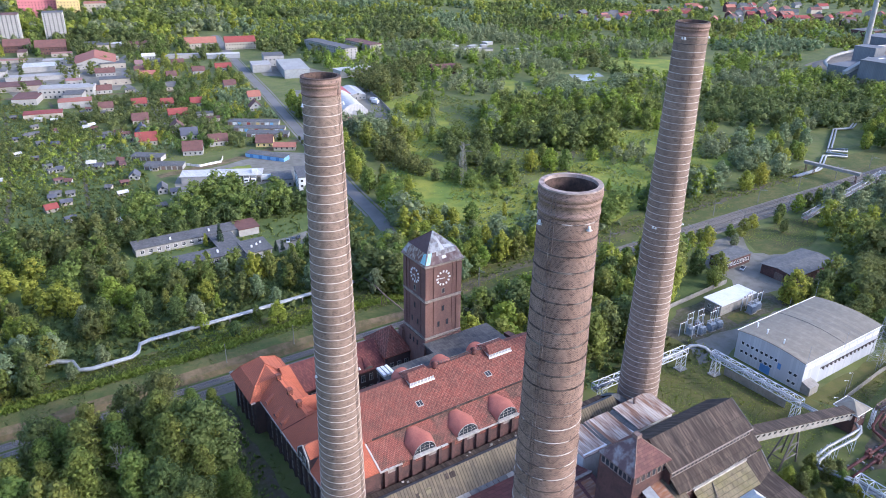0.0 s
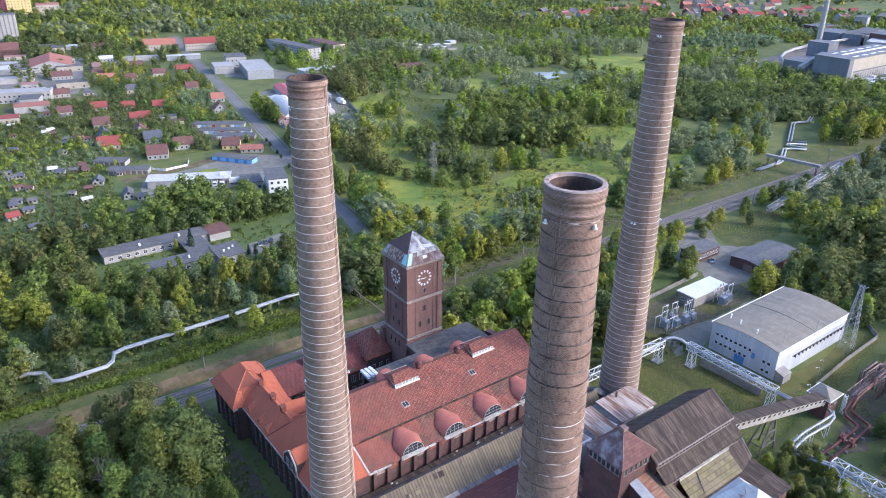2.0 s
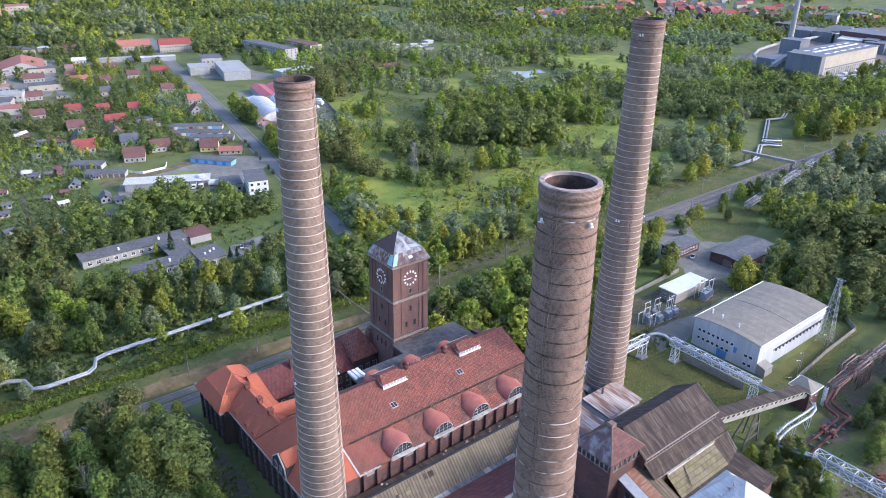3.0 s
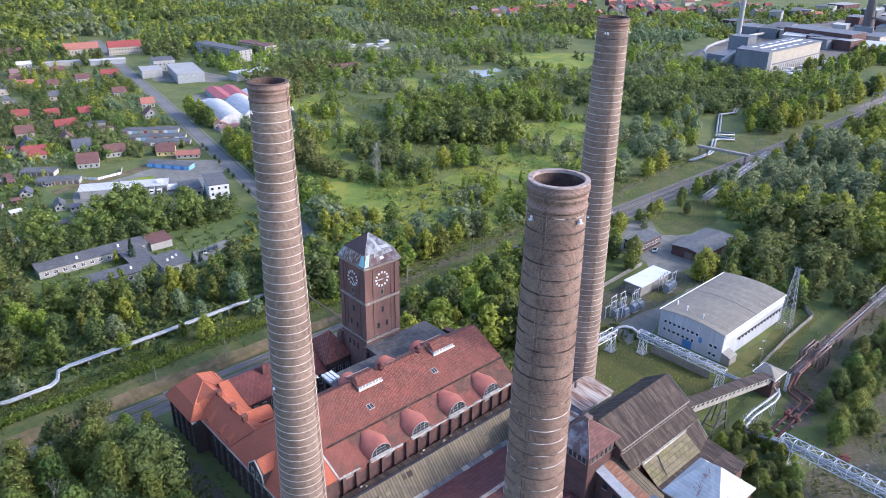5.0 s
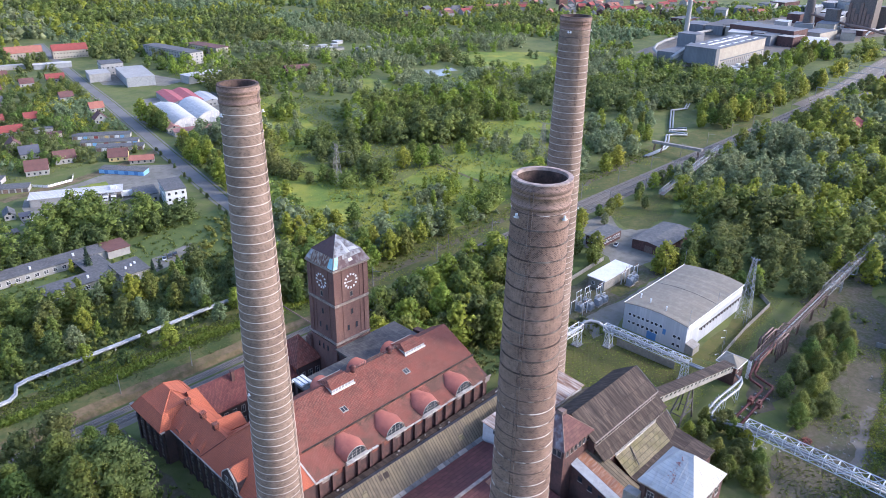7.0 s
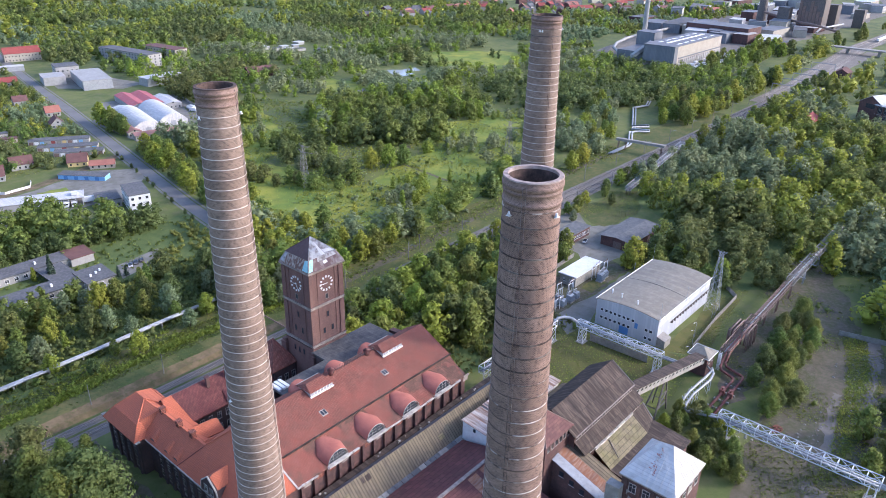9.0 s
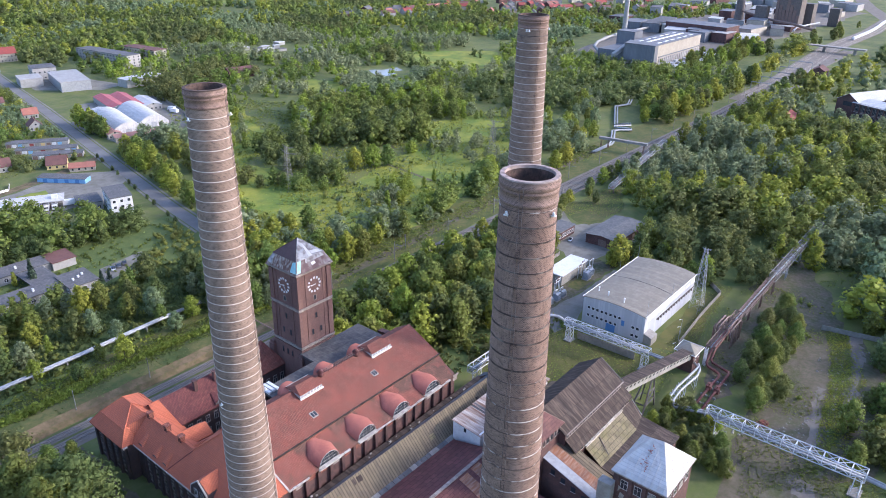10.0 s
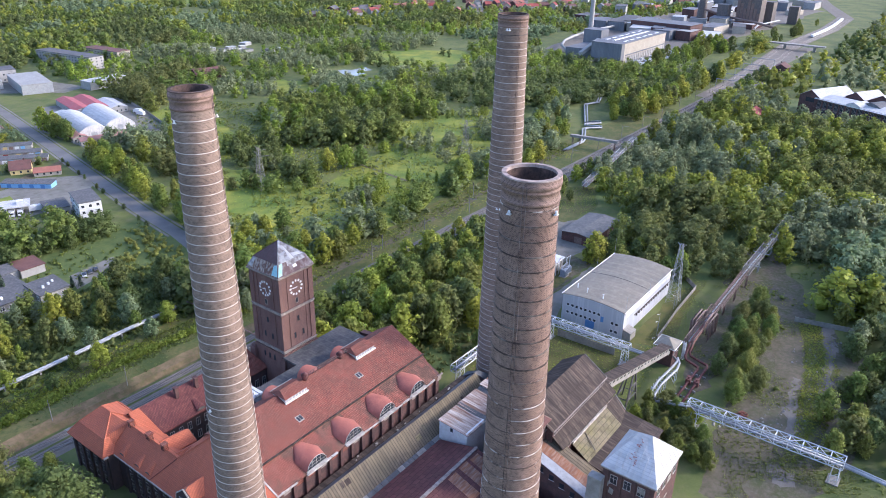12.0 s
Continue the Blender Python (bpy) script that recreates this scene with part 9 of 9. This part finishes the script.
W_RNG = random.Random(21)
OPEN = [
    [(232, 420), (196, 400), (156, 300), (104, 205), (98, 138), (140, 118), (200, 124), (330, 152), (366, 222), (300, 232), (250, 202), (160, 176), (150, 250), (194, 310), (236, 390)],
    [(470, 420), (520, 470), (600, 400), (560, 345), (490, 340)], [(310, 420), (350, 428), (352, 370), (310, 355)],
    [(540, 1130), (640, 1160), (900, 1010), (860, 955), (700, 1010)], [(372, 346), (380, 400), (398, 428), (455, 416), (455, 380), (420, 348)], [(296, 336), (306, 380), (318, 374), (344, 374), (338, 348)],
    [(-75, 790), (40, 735), (45, 640), (20, 560), (-60, 560)], [(112, 420), (150, 480), (205, 470), (190, 350), (112, 350)],
    [(520, 70), (660, 66), (920, 84), (1300, 90), (1500, 160), (1500, 200), (1290, 126), (1117, 118), (918, 124), (760, 112), (640, 102), (540, 100)], [(622, 204), (622, 300), (700, 345), (760, 380), (1180, 300), (1180, 170), (900, 190), (800, 200)], [(478, -84), (500, -40), (526, 10), (560, 34), (640, 10), (600, -100), (500, -110)],
    [(-16, 258), (66, 240), (92, 300), (66, 340), (-4, 350)], [(150, 540), (150, 625), (215, 625), (215, 520)], [(60, 340), (60, 402), (96, 402), (96, 340)],
    [(210, 72), (280, 72), (250, 50), (206, 44)], [(310, 100), (310, 112), (470, 166), (476, 150), (350, 98)], [(394, 540), (470, 540), (470, 620), (394, 620)],
]
OPEN.append([(34, 206), (64, 204), (78, 262), (42, 274)])
OPEN.append([(-20, 330), (44, 310), (44, 300), (-20, 316)])
HOUSES = [o for o in scene.objects if o.parent is None and o.get("category") in ("house", "building", "apartment tower", "garages", "school", "shed", "store", "tent", "factory", "train")]
HXY = np.array([o.location[:2] for o in HOUSES])


def wood_places(poly, spacing, keep, clump=0.0, cs=0.02, gap=9.0):
    out = []
    for x, y in scatter(poly, spacing, W_RNG, keep, clump, cs):
        if any(inside(x, y, q) for q in OPEN) and W_RNG.random() > 0.05:
            continue
        if len(HXY) and np.min((HXY[:, 0] - x) ** 2 + (HXY[:, 1] - y) ** 2) < gap * gap:
            continue
        out.append((x, y))
    return out


def meadow_places(poly, spacing, level):
    """Loose clumps of trees over open grass."""
    return [(x, y) for x, y in scatter(poly, spacing, W_RNG) if noise.noise((x * 0.022, y * 0.022, 8.1)) + W_RNG.uniform(-0.2, 0.2) > level - 0.35]


def mixed_woods(name, places, hs, sub, leaves, size, label, seed):
    """Splits the places between leaf colours."""
    few = 2 if name == "garden_shrubs" else 4 if name == "far_woodland" else 13
    share = {"mixed": [], "dark": [], "bright": [], "grey": []}
    for x, y in places:
        # The far_woodland offset favours paler, greyer leaves: distance haze put into leaf colour.
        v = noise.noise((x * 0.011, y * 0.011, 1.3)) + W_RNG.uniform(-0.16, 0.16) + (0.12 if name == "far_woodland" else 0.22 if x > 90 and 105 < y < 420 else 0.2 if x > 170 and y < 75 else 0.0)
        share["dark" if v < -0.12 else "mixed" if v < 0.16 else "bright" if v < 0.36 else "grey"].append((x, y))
    for i, (leaf, pl) in enumerate(share.items()):
        woods(name, pl, ["round", "round", "round", "tall"] if leaf != "bright" else ["poplar", "round", "round", "tall"], leaf, hs, seed + i, sub, leaves, size, label.replace("green", {"mixed": "green", "dark": "dark green", "bright": "yellow-green", "grey": "grey-green"}[leaf]), few)


# belt north of the railway and the meadow's own clumps
mixed_woods("woodland", wood_places([(20, 104), (60, 108), (96, 118), (96, 205), (80, 200), (66, 150), (20, 128)], 9.6, 0.9, gap=6), (11, 19), 0, 430, 0.37, "green mixed trees beyond the railway", 100)
mixed_woods("woodland", wood_places([(96, 112), (330, 116), (372, 160), (330, 180), (200, 132), (96, 134)], 10.2, 0.75), (10, 18), 0, 430, 0.37, "green trees and bushes along the meadow", 110)
mixed_woods("woodland", meadow_places([(92, 126), (200, 112), (340, 146), (380, 225), (250, 210), (160, 182), (152, 255), (245, 405), (190, 410), (92, 205)], 8.0, 0.52), (5, 12), 0, 430, 0.37, "green scattered meadow trees", 115)
mixed_woods("woodland", wood_places([(146, 180), (239, 200), (352, 232), (420, 330), (409, 402), (308, 372), (158, 266)], 9.5, 0.95, 0.2, 0.02), (11, 19), 0, 430, 0.37, "green dense wood in the meadow", 120)
mixed_woods("woodland", wood_places([(105, 330), (118, 240), (150, 290), (215, 400), (230, 480), (196, 470)], 10.9, 0.8), (12, 19), 0, 430, 0.37, "green trees behind the storage yard", 130)
# east woods
mixed_woods("woodland", wood_places([(186, -40), (186, 12), (226, 24), (250, 48), (262, 72), (560, 72), (560, -160), (240, -70)], 11.5, 0.97), (12, 21), 0, 430, 0.37, "green dense woodland east of the plant", 140)
mixed_woods("woodland", wood_places([(180, -82), (240, -70), (420, -160), (300, -220), (176, -140)], 11.5, 0.95), (12, 21), 0, 430, 0.37, "green dense woodland beyond the rubble", 150)
# allotments and school
mixed_woods("woodland", wood_places([(-150, 160), (-60, 160), (-50, 182), (-50, 215), (-20, 212), (60, 215), (72, 240), (40, 258), (-20, 252), (-60, 225), (-150, 240)], 9.5, 0.9, gap=5), (11, 19), 0, 430, 0.37, "green trees round the school", 160)
mixed_woods("garden_shrubs", wood_places([(-190, 235), (-60, 225), (-24, 262), (-12, 330), (-20, 470), (-60, 545), (-230, 545)], 4.3, 0.82, gap=3.0), (2.6, 6.0), 0, 64, 0.5, "green fruit trees and shrubs of allotment gardens", 170)
mixed_woods("garden_shrubs", wood_places([(-14, 330), (100, 340), (128, 500), (30, 520), (-30, 540)], 5.4, 0.8, gap=6.8), (4.5, 10), 0, 130, 0.42, "green garden trees between houses", 180)
mixed_woods("woodland", wood_places([(30, 525), (136, 505), (150, 600), (60, 690), (40, 590)], 9.6, 0.8, gap=8), (6, 12), 0, 430, 0.37, "green shrubs and trees between lanes", 190)
woods("town_trees", wood_places([(-110, 575), (40, 545), (60, 690), (130, 690), (180, 800), (-110, 830)], 15.0, 0.75, 0.1, 0.03, gap=10.0) + [(x, y) for x, y in scatter([(-75, 790), (40, 735), (45, 640), (20, 560), (-60, 560)], 19.0, W_RNG, 0.8) if np.min((HXY[:, 0] - x) ** 2 + (HXY[:, 1] - y) ** 2) > 150], ["round", "tall"], "dark", (7, 14), 285, 0, 150, 0.5, "dark green street trees between town buildings", 6)
mixed_woods("garden_shrubs", wood_places([(40, 560), (150, 600), (172, 720), (60, 720)], 8.0, 0.8, gap=8), (3, 8), 0, 90, 0.5, "green gardens between town houses", 288)
mixed_woods("woodland", wood_places([(60, 690), (150, 640), (190, 820), (60, 860), (-110, 850), (-110, 830)], 13.0, 0.8, gap=12), (8, 15), 0, 120, 0.5, "green trees behind the shopping area", 292)
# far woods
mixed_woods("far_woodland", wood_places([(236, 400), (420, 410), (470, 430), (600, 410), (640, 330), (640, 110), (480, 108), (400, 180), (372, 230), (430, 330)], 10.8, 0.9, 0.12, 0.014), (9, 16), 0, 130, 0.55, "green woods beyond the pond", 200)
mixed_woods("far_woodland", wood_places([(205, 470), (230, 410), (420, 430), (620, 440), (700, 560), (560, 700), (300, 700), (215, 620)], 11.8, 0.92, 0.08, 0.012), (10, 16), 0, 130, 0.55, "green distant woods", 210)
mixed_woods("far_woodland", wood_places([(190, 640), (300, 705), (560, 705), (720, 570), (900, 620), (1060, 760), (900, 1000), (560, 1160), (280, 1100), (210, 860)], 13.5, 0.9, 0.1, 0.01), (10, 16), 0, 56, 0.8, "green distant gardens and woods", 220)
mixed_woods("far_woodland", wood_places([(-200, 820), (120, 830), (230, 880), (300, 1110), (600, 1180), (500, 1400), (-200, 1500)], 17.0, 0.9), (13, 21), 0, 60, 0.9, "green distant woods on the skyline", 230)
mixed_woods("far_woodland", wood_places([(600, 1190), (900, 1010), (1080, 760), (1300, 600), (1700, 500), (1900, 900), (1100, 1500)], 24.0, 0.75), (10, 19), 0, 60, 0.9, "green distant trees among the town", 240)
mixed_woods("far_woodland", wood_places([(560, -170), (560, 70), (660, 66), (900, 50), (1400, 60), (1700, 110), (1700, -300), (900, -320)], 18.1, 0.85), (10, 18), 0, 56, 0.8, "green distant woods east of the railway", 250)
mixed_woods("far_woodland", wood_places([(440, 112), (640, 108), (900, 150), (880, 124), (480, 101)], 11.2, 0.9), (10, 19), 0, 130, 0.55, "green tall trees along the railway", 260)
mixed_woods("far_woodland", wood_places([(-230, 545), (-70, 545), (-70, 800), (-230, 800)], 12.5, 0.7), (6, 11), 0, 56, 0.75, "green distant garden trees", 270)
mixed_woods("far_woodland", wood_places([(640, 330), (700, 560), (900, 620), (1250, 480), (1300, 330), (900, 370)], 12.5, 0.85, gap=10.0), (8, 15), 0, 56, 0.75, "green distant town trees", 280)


# rough growth over open ground
def tufts(poly, spacing, keep=1.0, level=None, pad=0.5):
    pts = scatter(poly, spacing, W_RNG, keep, pad=pad)
    return pts if level is None else [(x, y) for x, y in pts if noise.noise((x * 0.06, y * 0.06, 5.5)) > level]


FAR_BANK = [(-130, 113), (20, 116), (70, 110), (96, 110), (96, 150), (60, 150), (40, 165), (-60, 165), (-130, 175)]
NEAR_N = [(-130, 98), (40, 98), (70, 104), (96, 106), (96, 150), (60, 150), (40, 165), (-60, 165), (-130, 175)]
undergrowth("undergrowth", tufts(FAR_BANK, 2.1, 0.85), "dark", (0.7, 2.0), 301, "green brambles and tall weeds on rough ground")
undergrowth("undergrowth", tufts(NEAR_N, 3.2, 0.6, 0.05), "bright", (0.5, 1.3), 302, "yellow-green flowering weeds on the embankment")
undergrowth("undergrowth", tufts([(-130, 98), (60, 98), (60, 116), (-130, 112)], 1.5, 0.6, 0.0), "bright", (0.4, 0.9), 303, "yellow-green goldenrod along the bank")
undergrowth("undergrowth", tufts([(-112, 20), (-46, 10), (-46, 76), (-112, 76)], 2.2, 0.9, pad=-9), "mixed", (0.6, 1.6), 304, "green undergrowth below trees")
undergrowth("undergrowth", tufts([(20, 38), (60, 12), (112, 6), (100, 30), (150, 66), (150, 72), (20, 72)], 2.4, 0.8), "dark", (0.7, 1.8), 305, "dark green undergrowth below trees")
undergrowth("undergrowth", tufts([(60, -46), (112, -38), (112, 4), (62, 16)], 1.3, 0.7), "bright", (0.15, 0.45), 306, "olive weeds on the works grass", 6)
undergrowth("undergrowth", tufts([(-130, 95), (60, 93), (60, 118), (-130, 114)], 1.4, 0.7), "bright", (0.15, 0.45), 320, "olive grass tufts on the embankment", 7)
undergrowth("undergrowth", tufts([(-130, 100), (-40, 101), (60, 100), (60, 107), (-40, 108), (-130, 107)], 1.2, 0.85, -0.05), "bright", (0.5, 1.3), 321, "yellow-green goldenrod row on the embankment", 7)
undergrowth("undergrowth", tufts([(60, -46), (112, -38), (112, 4), (62, 16)], 2.0, 0.6, -0.1), "bright", (0.2, 0.6), 322, "yellow-green tufts on the works grass", 6)
undergrowth("undergrowth", tufts([(70, 96), (330, 106), (330, 118), (70, 108)], 1.8, 0.8), "mixed", (0.4, 1.1), 323, "green weeds on the railway verge", 7)
undergrowth("undergrowth", tufts([(60, -72), (90, -70), (176, -68), (176, -100), (60, -104)], 1.25, 0.8, -0.1), "mixed", (0.15, 0.5), 324, "green weeds between rubble", 7)
undergrowth("undergrowth", tufts([(84, -44), (118, -50), (190, -40), (232, -46), (230, -110), (60, -120), (56, -80)], 2.0, 0.8, 0.0), "mixed", (0.25, 0.7), 307, "green weeds over rubble ground", 7)
undergrowth("undergrowth", tufts([(170, -73), (172, -80), (142, -93), (121, -95), (92, -97), (90, -90), (112, -86), (138, -82)], 1.0, 0.9), "bright", (0.2, 0.6), 308, "yellow-green weeds over rubble ground", 7)
undergrowth("undergrowth", tufts([(92, 130), (200, 112), (340, 146), (380, 225), (300, 300), (240, 430), (190, 420), (92, 205)], 3.0, 0.8), "bright", (0.25, 0.6), 309, "yellow-green tall grass and goldenrod in the meadow", 7)
undergrowth("undergrowth", tufts([(92, 130), (200, 112), (340, 146), (380, 225), (300, 300), (240, 430), (190, 420), (92, 205)], 6.0, 0.7, 0.1), "mixed", (0.8, 1.8), 310, "green bushes in the meadow", 9)
undergrowth("undergrowth", tufts([(112, -41), (180, -34), (180, -22), (112, -27)], 1.1, 0.8, None, -3), "mixed", (0.2, 0.5), 311, "olive weeds beside the hall fence", 6)
undergrowth("undergrowth", tufts([(-60, 160), (60, 150), (70, 215), (-50, 215)], 3.0, 0.7, -0.1), "mixed", (0.5, 1.5), 312, "green weeds round the school")
undergrowth("undergrowth", tufts([(-190, 235), (-60, 225), (-20, 262), (-12, 330), (-20, 470), (-60, 545), (-230, 545)], 4.0, 0.8), "mixed", (0.6, 1.6), 313, "green beds and hedges of allotment gardens", 8)


sward = [
    ([(-140, 96), (60, 96), (60, 112), (-140, 112)], 0.95, "mixed", (0.25, 0.75), "yellow-green rough grass of the terrace"),
    ([(-140, 89.5), (50, 89.5), (50, 97), (-140, 97)], 1.3, "dark", (0.2, 0.55), "thin grass on the worn bank"),
    ([(62, -46), (112, -40), (112, 4), (62, 16)], 0.8, "mixed", (0.1, 0.34), "short green grass of the works lawn"),
    ([(112, -41), (184, -36), (184, -24), (112, -27)], 0.8, "mixed", (0.1, 0.34), "short green grass beside the hall"),
    ([(112, -41), (184, -36), (230, -46), (228, -58), (170, -58), (118, -62)], 1.2, "mixed", (0.12, 0.5), "patchy weeds below the pipe rack"),
    ([(40, 90.5), (330, 98), (330, 112), (60, 108)], 1.3, "bright", (0.15, 0.6), "rough grass of the railway verge"),
    ([(199, 55), (201, 48), (209, 45.5), (228, 43), (240, 47), (262, 60), (250, 72), (232, 66), (216, 71)], 1.0, "bright", (0.12, 0.4), "green lawn grass beside the yard"),
    ([(-190, 235), (-60, 225), (-20, 262), (-12, 330), (-20, 470), (-60, 545), (-230, 545)], 2.4, "mixed", (0.3, 1.0), "vegetable beds and hedges of the allotments"),
    ([(-14, 330), (100, 340), (128, 500), (30, 520), (-30, 540)], 2.6, "mixed", (0.3, 1.0), "hedges and lawns between houses"),
    ([(92, 130), (200, 112), (340, 146), (380, 225), (300, 300), (240, 430), (190, 420), (92, 205)], 1.9, "bright", (0.25, 0.9), "goldenrod and tall meadow grass"),
    ([(92, 130), (200, 112), (340, 146), (380, 225), (300, 300), (240, 430), (190, 420), (92, 205)], 3.4, "grey", (0.4, 1.3), "grey-green reeds in the meadow"),
    ([(30, -112), (30, -78), (60, -72), (96, -64), (176, -68), (176, -100), (60, -112)], 1.1, "mixed", (0.12, 0.45), "thin grass over gravel and dirt"),
    ([(172, -74), (146, -81), (124, -84.5), (97, -88), (80, -88.5), (80, -93.5), (97, -93), (124, -91), (147, -88), (173, -80)], 0.62, "bright", (0.15, 0.5), "bright green weeds between gravel strips"),
    ([(30, -112), (30, -80), (64, -79), (76, -84), (90, -96), (110, -106), (60, -112)], 0.7, "mixed", (0.12, 0.4), "olive weeds over dirt"),
    ([(-130, 97.2), (-36, 97.5), (-20, 101), (60, 99.5), (60, 103), (-10, 104.2), (-40, 101.5), (-130, 101)], 0.7, "bright", (0.7, 1.5), "yellow-green goldenrod row on the terrace"),
    ([(-54, 16), (-43, 16), (-45, 76), (-54, 76)], 1.0, "dark", (0.15, 0.6), "dark weeds at the foot of the wing"),
]
for k, (poly, gap, leaf, hs, label) in enumerate(sward):
    level = None if k in (0, 2, 6, 12, 14) else -0.12
    undergrowth("rough_grass", tufts(poly, gap, 0.9, level, -9 if k in (0, 1, 5, 14, 15) else 0.3), leaf, hs, 340 + k, label, 9 if k in (0, 14) else 5)

rubble = Geo()
r_rng = random.Random(55)
for x, y in scatter([(84, -76), (118, -80), (170, -74), (172, -92), (130, -94), (86, -90)], 1.5, r_rng, 0.45, 0.5, 0.09) + scatter([(82, -62), (92, -60), (96, -68), (84, -72)], 1.2, r_rng, 0.5):
    q = r_rng.uniform(0.15, 0.6)
    a = r_rng.uniform(0, 3)
    c, d = q * math.cos(a), q * math.sin(a)
    rubble.add([(x + c, y + d, 0.0), (x - d, y + c, 0.0), (x - c, y - d, 0.0), (x + d, y - c, 0.0), (x + 0.5 * c, y + 0.4 * d, q * 0.7), (x - 0.6 * c, y - 0.3 * d, q * 0.5)], [(0, 1, 4), (1, 5, 4), (1, 2, 5), (2, 3, 5), (3, 4, 5), (3, 0, 4)])
solo("rubble", rubble, M_CONC, "pale broken concrete rubble strewn over dirt", "rubble", kind="stuff")


def brambles(poly, spacing, keep, level, leaf, hs, seed, label, pad=0.5):
    woods("brambles", tufts(poly, spacing, keep, level, pad), ["bush"], leaf, hs, seed, 0, 30, 0.9, label, 2)


brambles(FAR_BANK, 4.2, 0.75, -0.15, "mixed", (1.2, 2.8), 401, "green bramble thicket on rough ground")
brambles(FAR_BANK, 5.0, 0.75, -0.05, "dark", (1.4, 3.2), 402, "dark green bramble thicket on rough ground")
brambles([(-60, 150), (60, 150), (70, 215), (20, 165), (8, 160), (-50, 166)], 4.5, 0.8, None, "mixed", (1.5, 3.5), 403, "green bushes in front of the school")
brambles([(60, -44), (112, -38), (108, 4), (62, 16)], 7.0, 0.3, 0.1, "mixed", (1.0, 2.2), 404, "green bushes on the works grass")
brambles([(84, -58), (232, -50), (230, -110), (60, -120)], 6.0, 0.5, 0.08, "mixed", (1.2, 2.6), 405, "green bushes over rubble ground")
brambles([(92, 106), (340, 106), (380, 225), (250, 205), (160, 180), (92, 180)], 9.0, 0.5, 0.1, "mixed", (1.5, 3.2), 406, "green bushes scattered in the meadow")
brambles([(92, 106), (340, 106), (380, 225), (250, 205), (160, 180), (92, 180)], 9.0, 0.5, 0.1, "grey", (1.5, 3.6), 407, "grey-green willow bushes in the meadow")
woods("school_trees", tufts([(-62, 152), (-30, 152), (-8, 158), (-8, 166), (-34, 168), (-62, 176)], 5.5, 0.9), ["round", "tall", "poplar"], "mixed", (7, 12), 408, 0, 420, 0.36, "yellow-green trees in front of the school", 7)
woods("school_trees", tufts([(-60, 206), (50, 206), (60, 222), (-60, 222)], 5.5, 0.9), ["round", "tall"], "dark", (8, 13), 409, 0, 420, 0.36, "dark green trees behind the school", 7)


def bare_tree(x, y, h, seed):
    """A dead tree: a pale trunk that forks four times."""
    rng = random.Random(seed)
    t = thing("dead_tree", "bare pale dead tree among green aspens", "tree", (x, y, 0))
    trunk, limbs = Geo(), Geo()

    def grow(g, p, d, length, r, depth):
        q = p + d * length
        g.pipe([p, p.lerp(q, 0.5) + Vector((rng.uniform(-0.2, 0.2), rng.uniform(-0.2, 0.2), 0)), q], r, 5)
        if depth:
            for _ in range(3):
                e = (d + Vector((rng.uniform(-0.6, 0.6), rng.uniform(-0.6, 0.6), rng.uniform(-0.05, 0.35)))).normalized()
                grow(limbs, q, e, length * rng.uniform(0.55, 0.8), r * 0.6, depth - 1)
    grow(trunk, Vector((x, y, 0)), Vector((0.03, 0.02, 1)).normalized(), h * 0.36, 0.26, 4)
    part("trunk", trunk, M_DEADWOOD, t)
    part("limbs", limbs, M_DEADWOOD, t, "bleached forking limbs")


M_DEADWOOD = mat("bleached_dead_wood", (0.42, 0.38, 0.32), (0.30, 0.27, 0.22), 1.5, rough=0.9)
bare_tree(-83.0, 42.0, 21.0, 7)
bare_tree(-80.0, 38.5, 17.0, 8)

pile = Geo()
pile_rng = random.Random(61)
for i in range(70):
    a, r = pile_rng.uniform(0, 6.28), 2.4 * math.sqrt(pile_rng.random())
    px, py, pz = 94.7 + r * math.cos(a), -73.5 + 0.7 * r * math.sin(a), max(0.0, 0.7 - 0.28 * r) * pile_rng.random()
    q = pile_rng.uniform(0.18, 0.34)
    pile.box(px - q, px + q, py - q * 0.6, py + q * 0.6, pz, pz + q * 0.7)
solo("brick_pile", pile, M_RTILE, "small heap of broken orange bricks on dirt", "rubble", kind="stuff")

shack = thing("garden_shack", "weathered grey wooden shack in tall weeds", "shed", (82.0, 31.5, 0))
part("wall", Geo().box(79.4, 84.6, 29.7, 33.3, 0, 2.3), M_GPLAST, shack)
part("roof", Geo().slab([(78.9, 29.2, 2.3), (85.1, 29.2, 2.3), (85.1, 33.8, 2.9), (78.9, 33.8, 2.9)], 0.12), M_FELT, shack, "grey felt roof")
part("door", Geo().box(81.3, 82.3, 29.6, 29.69, 0, 1.95), M_RSTEEL, shack)
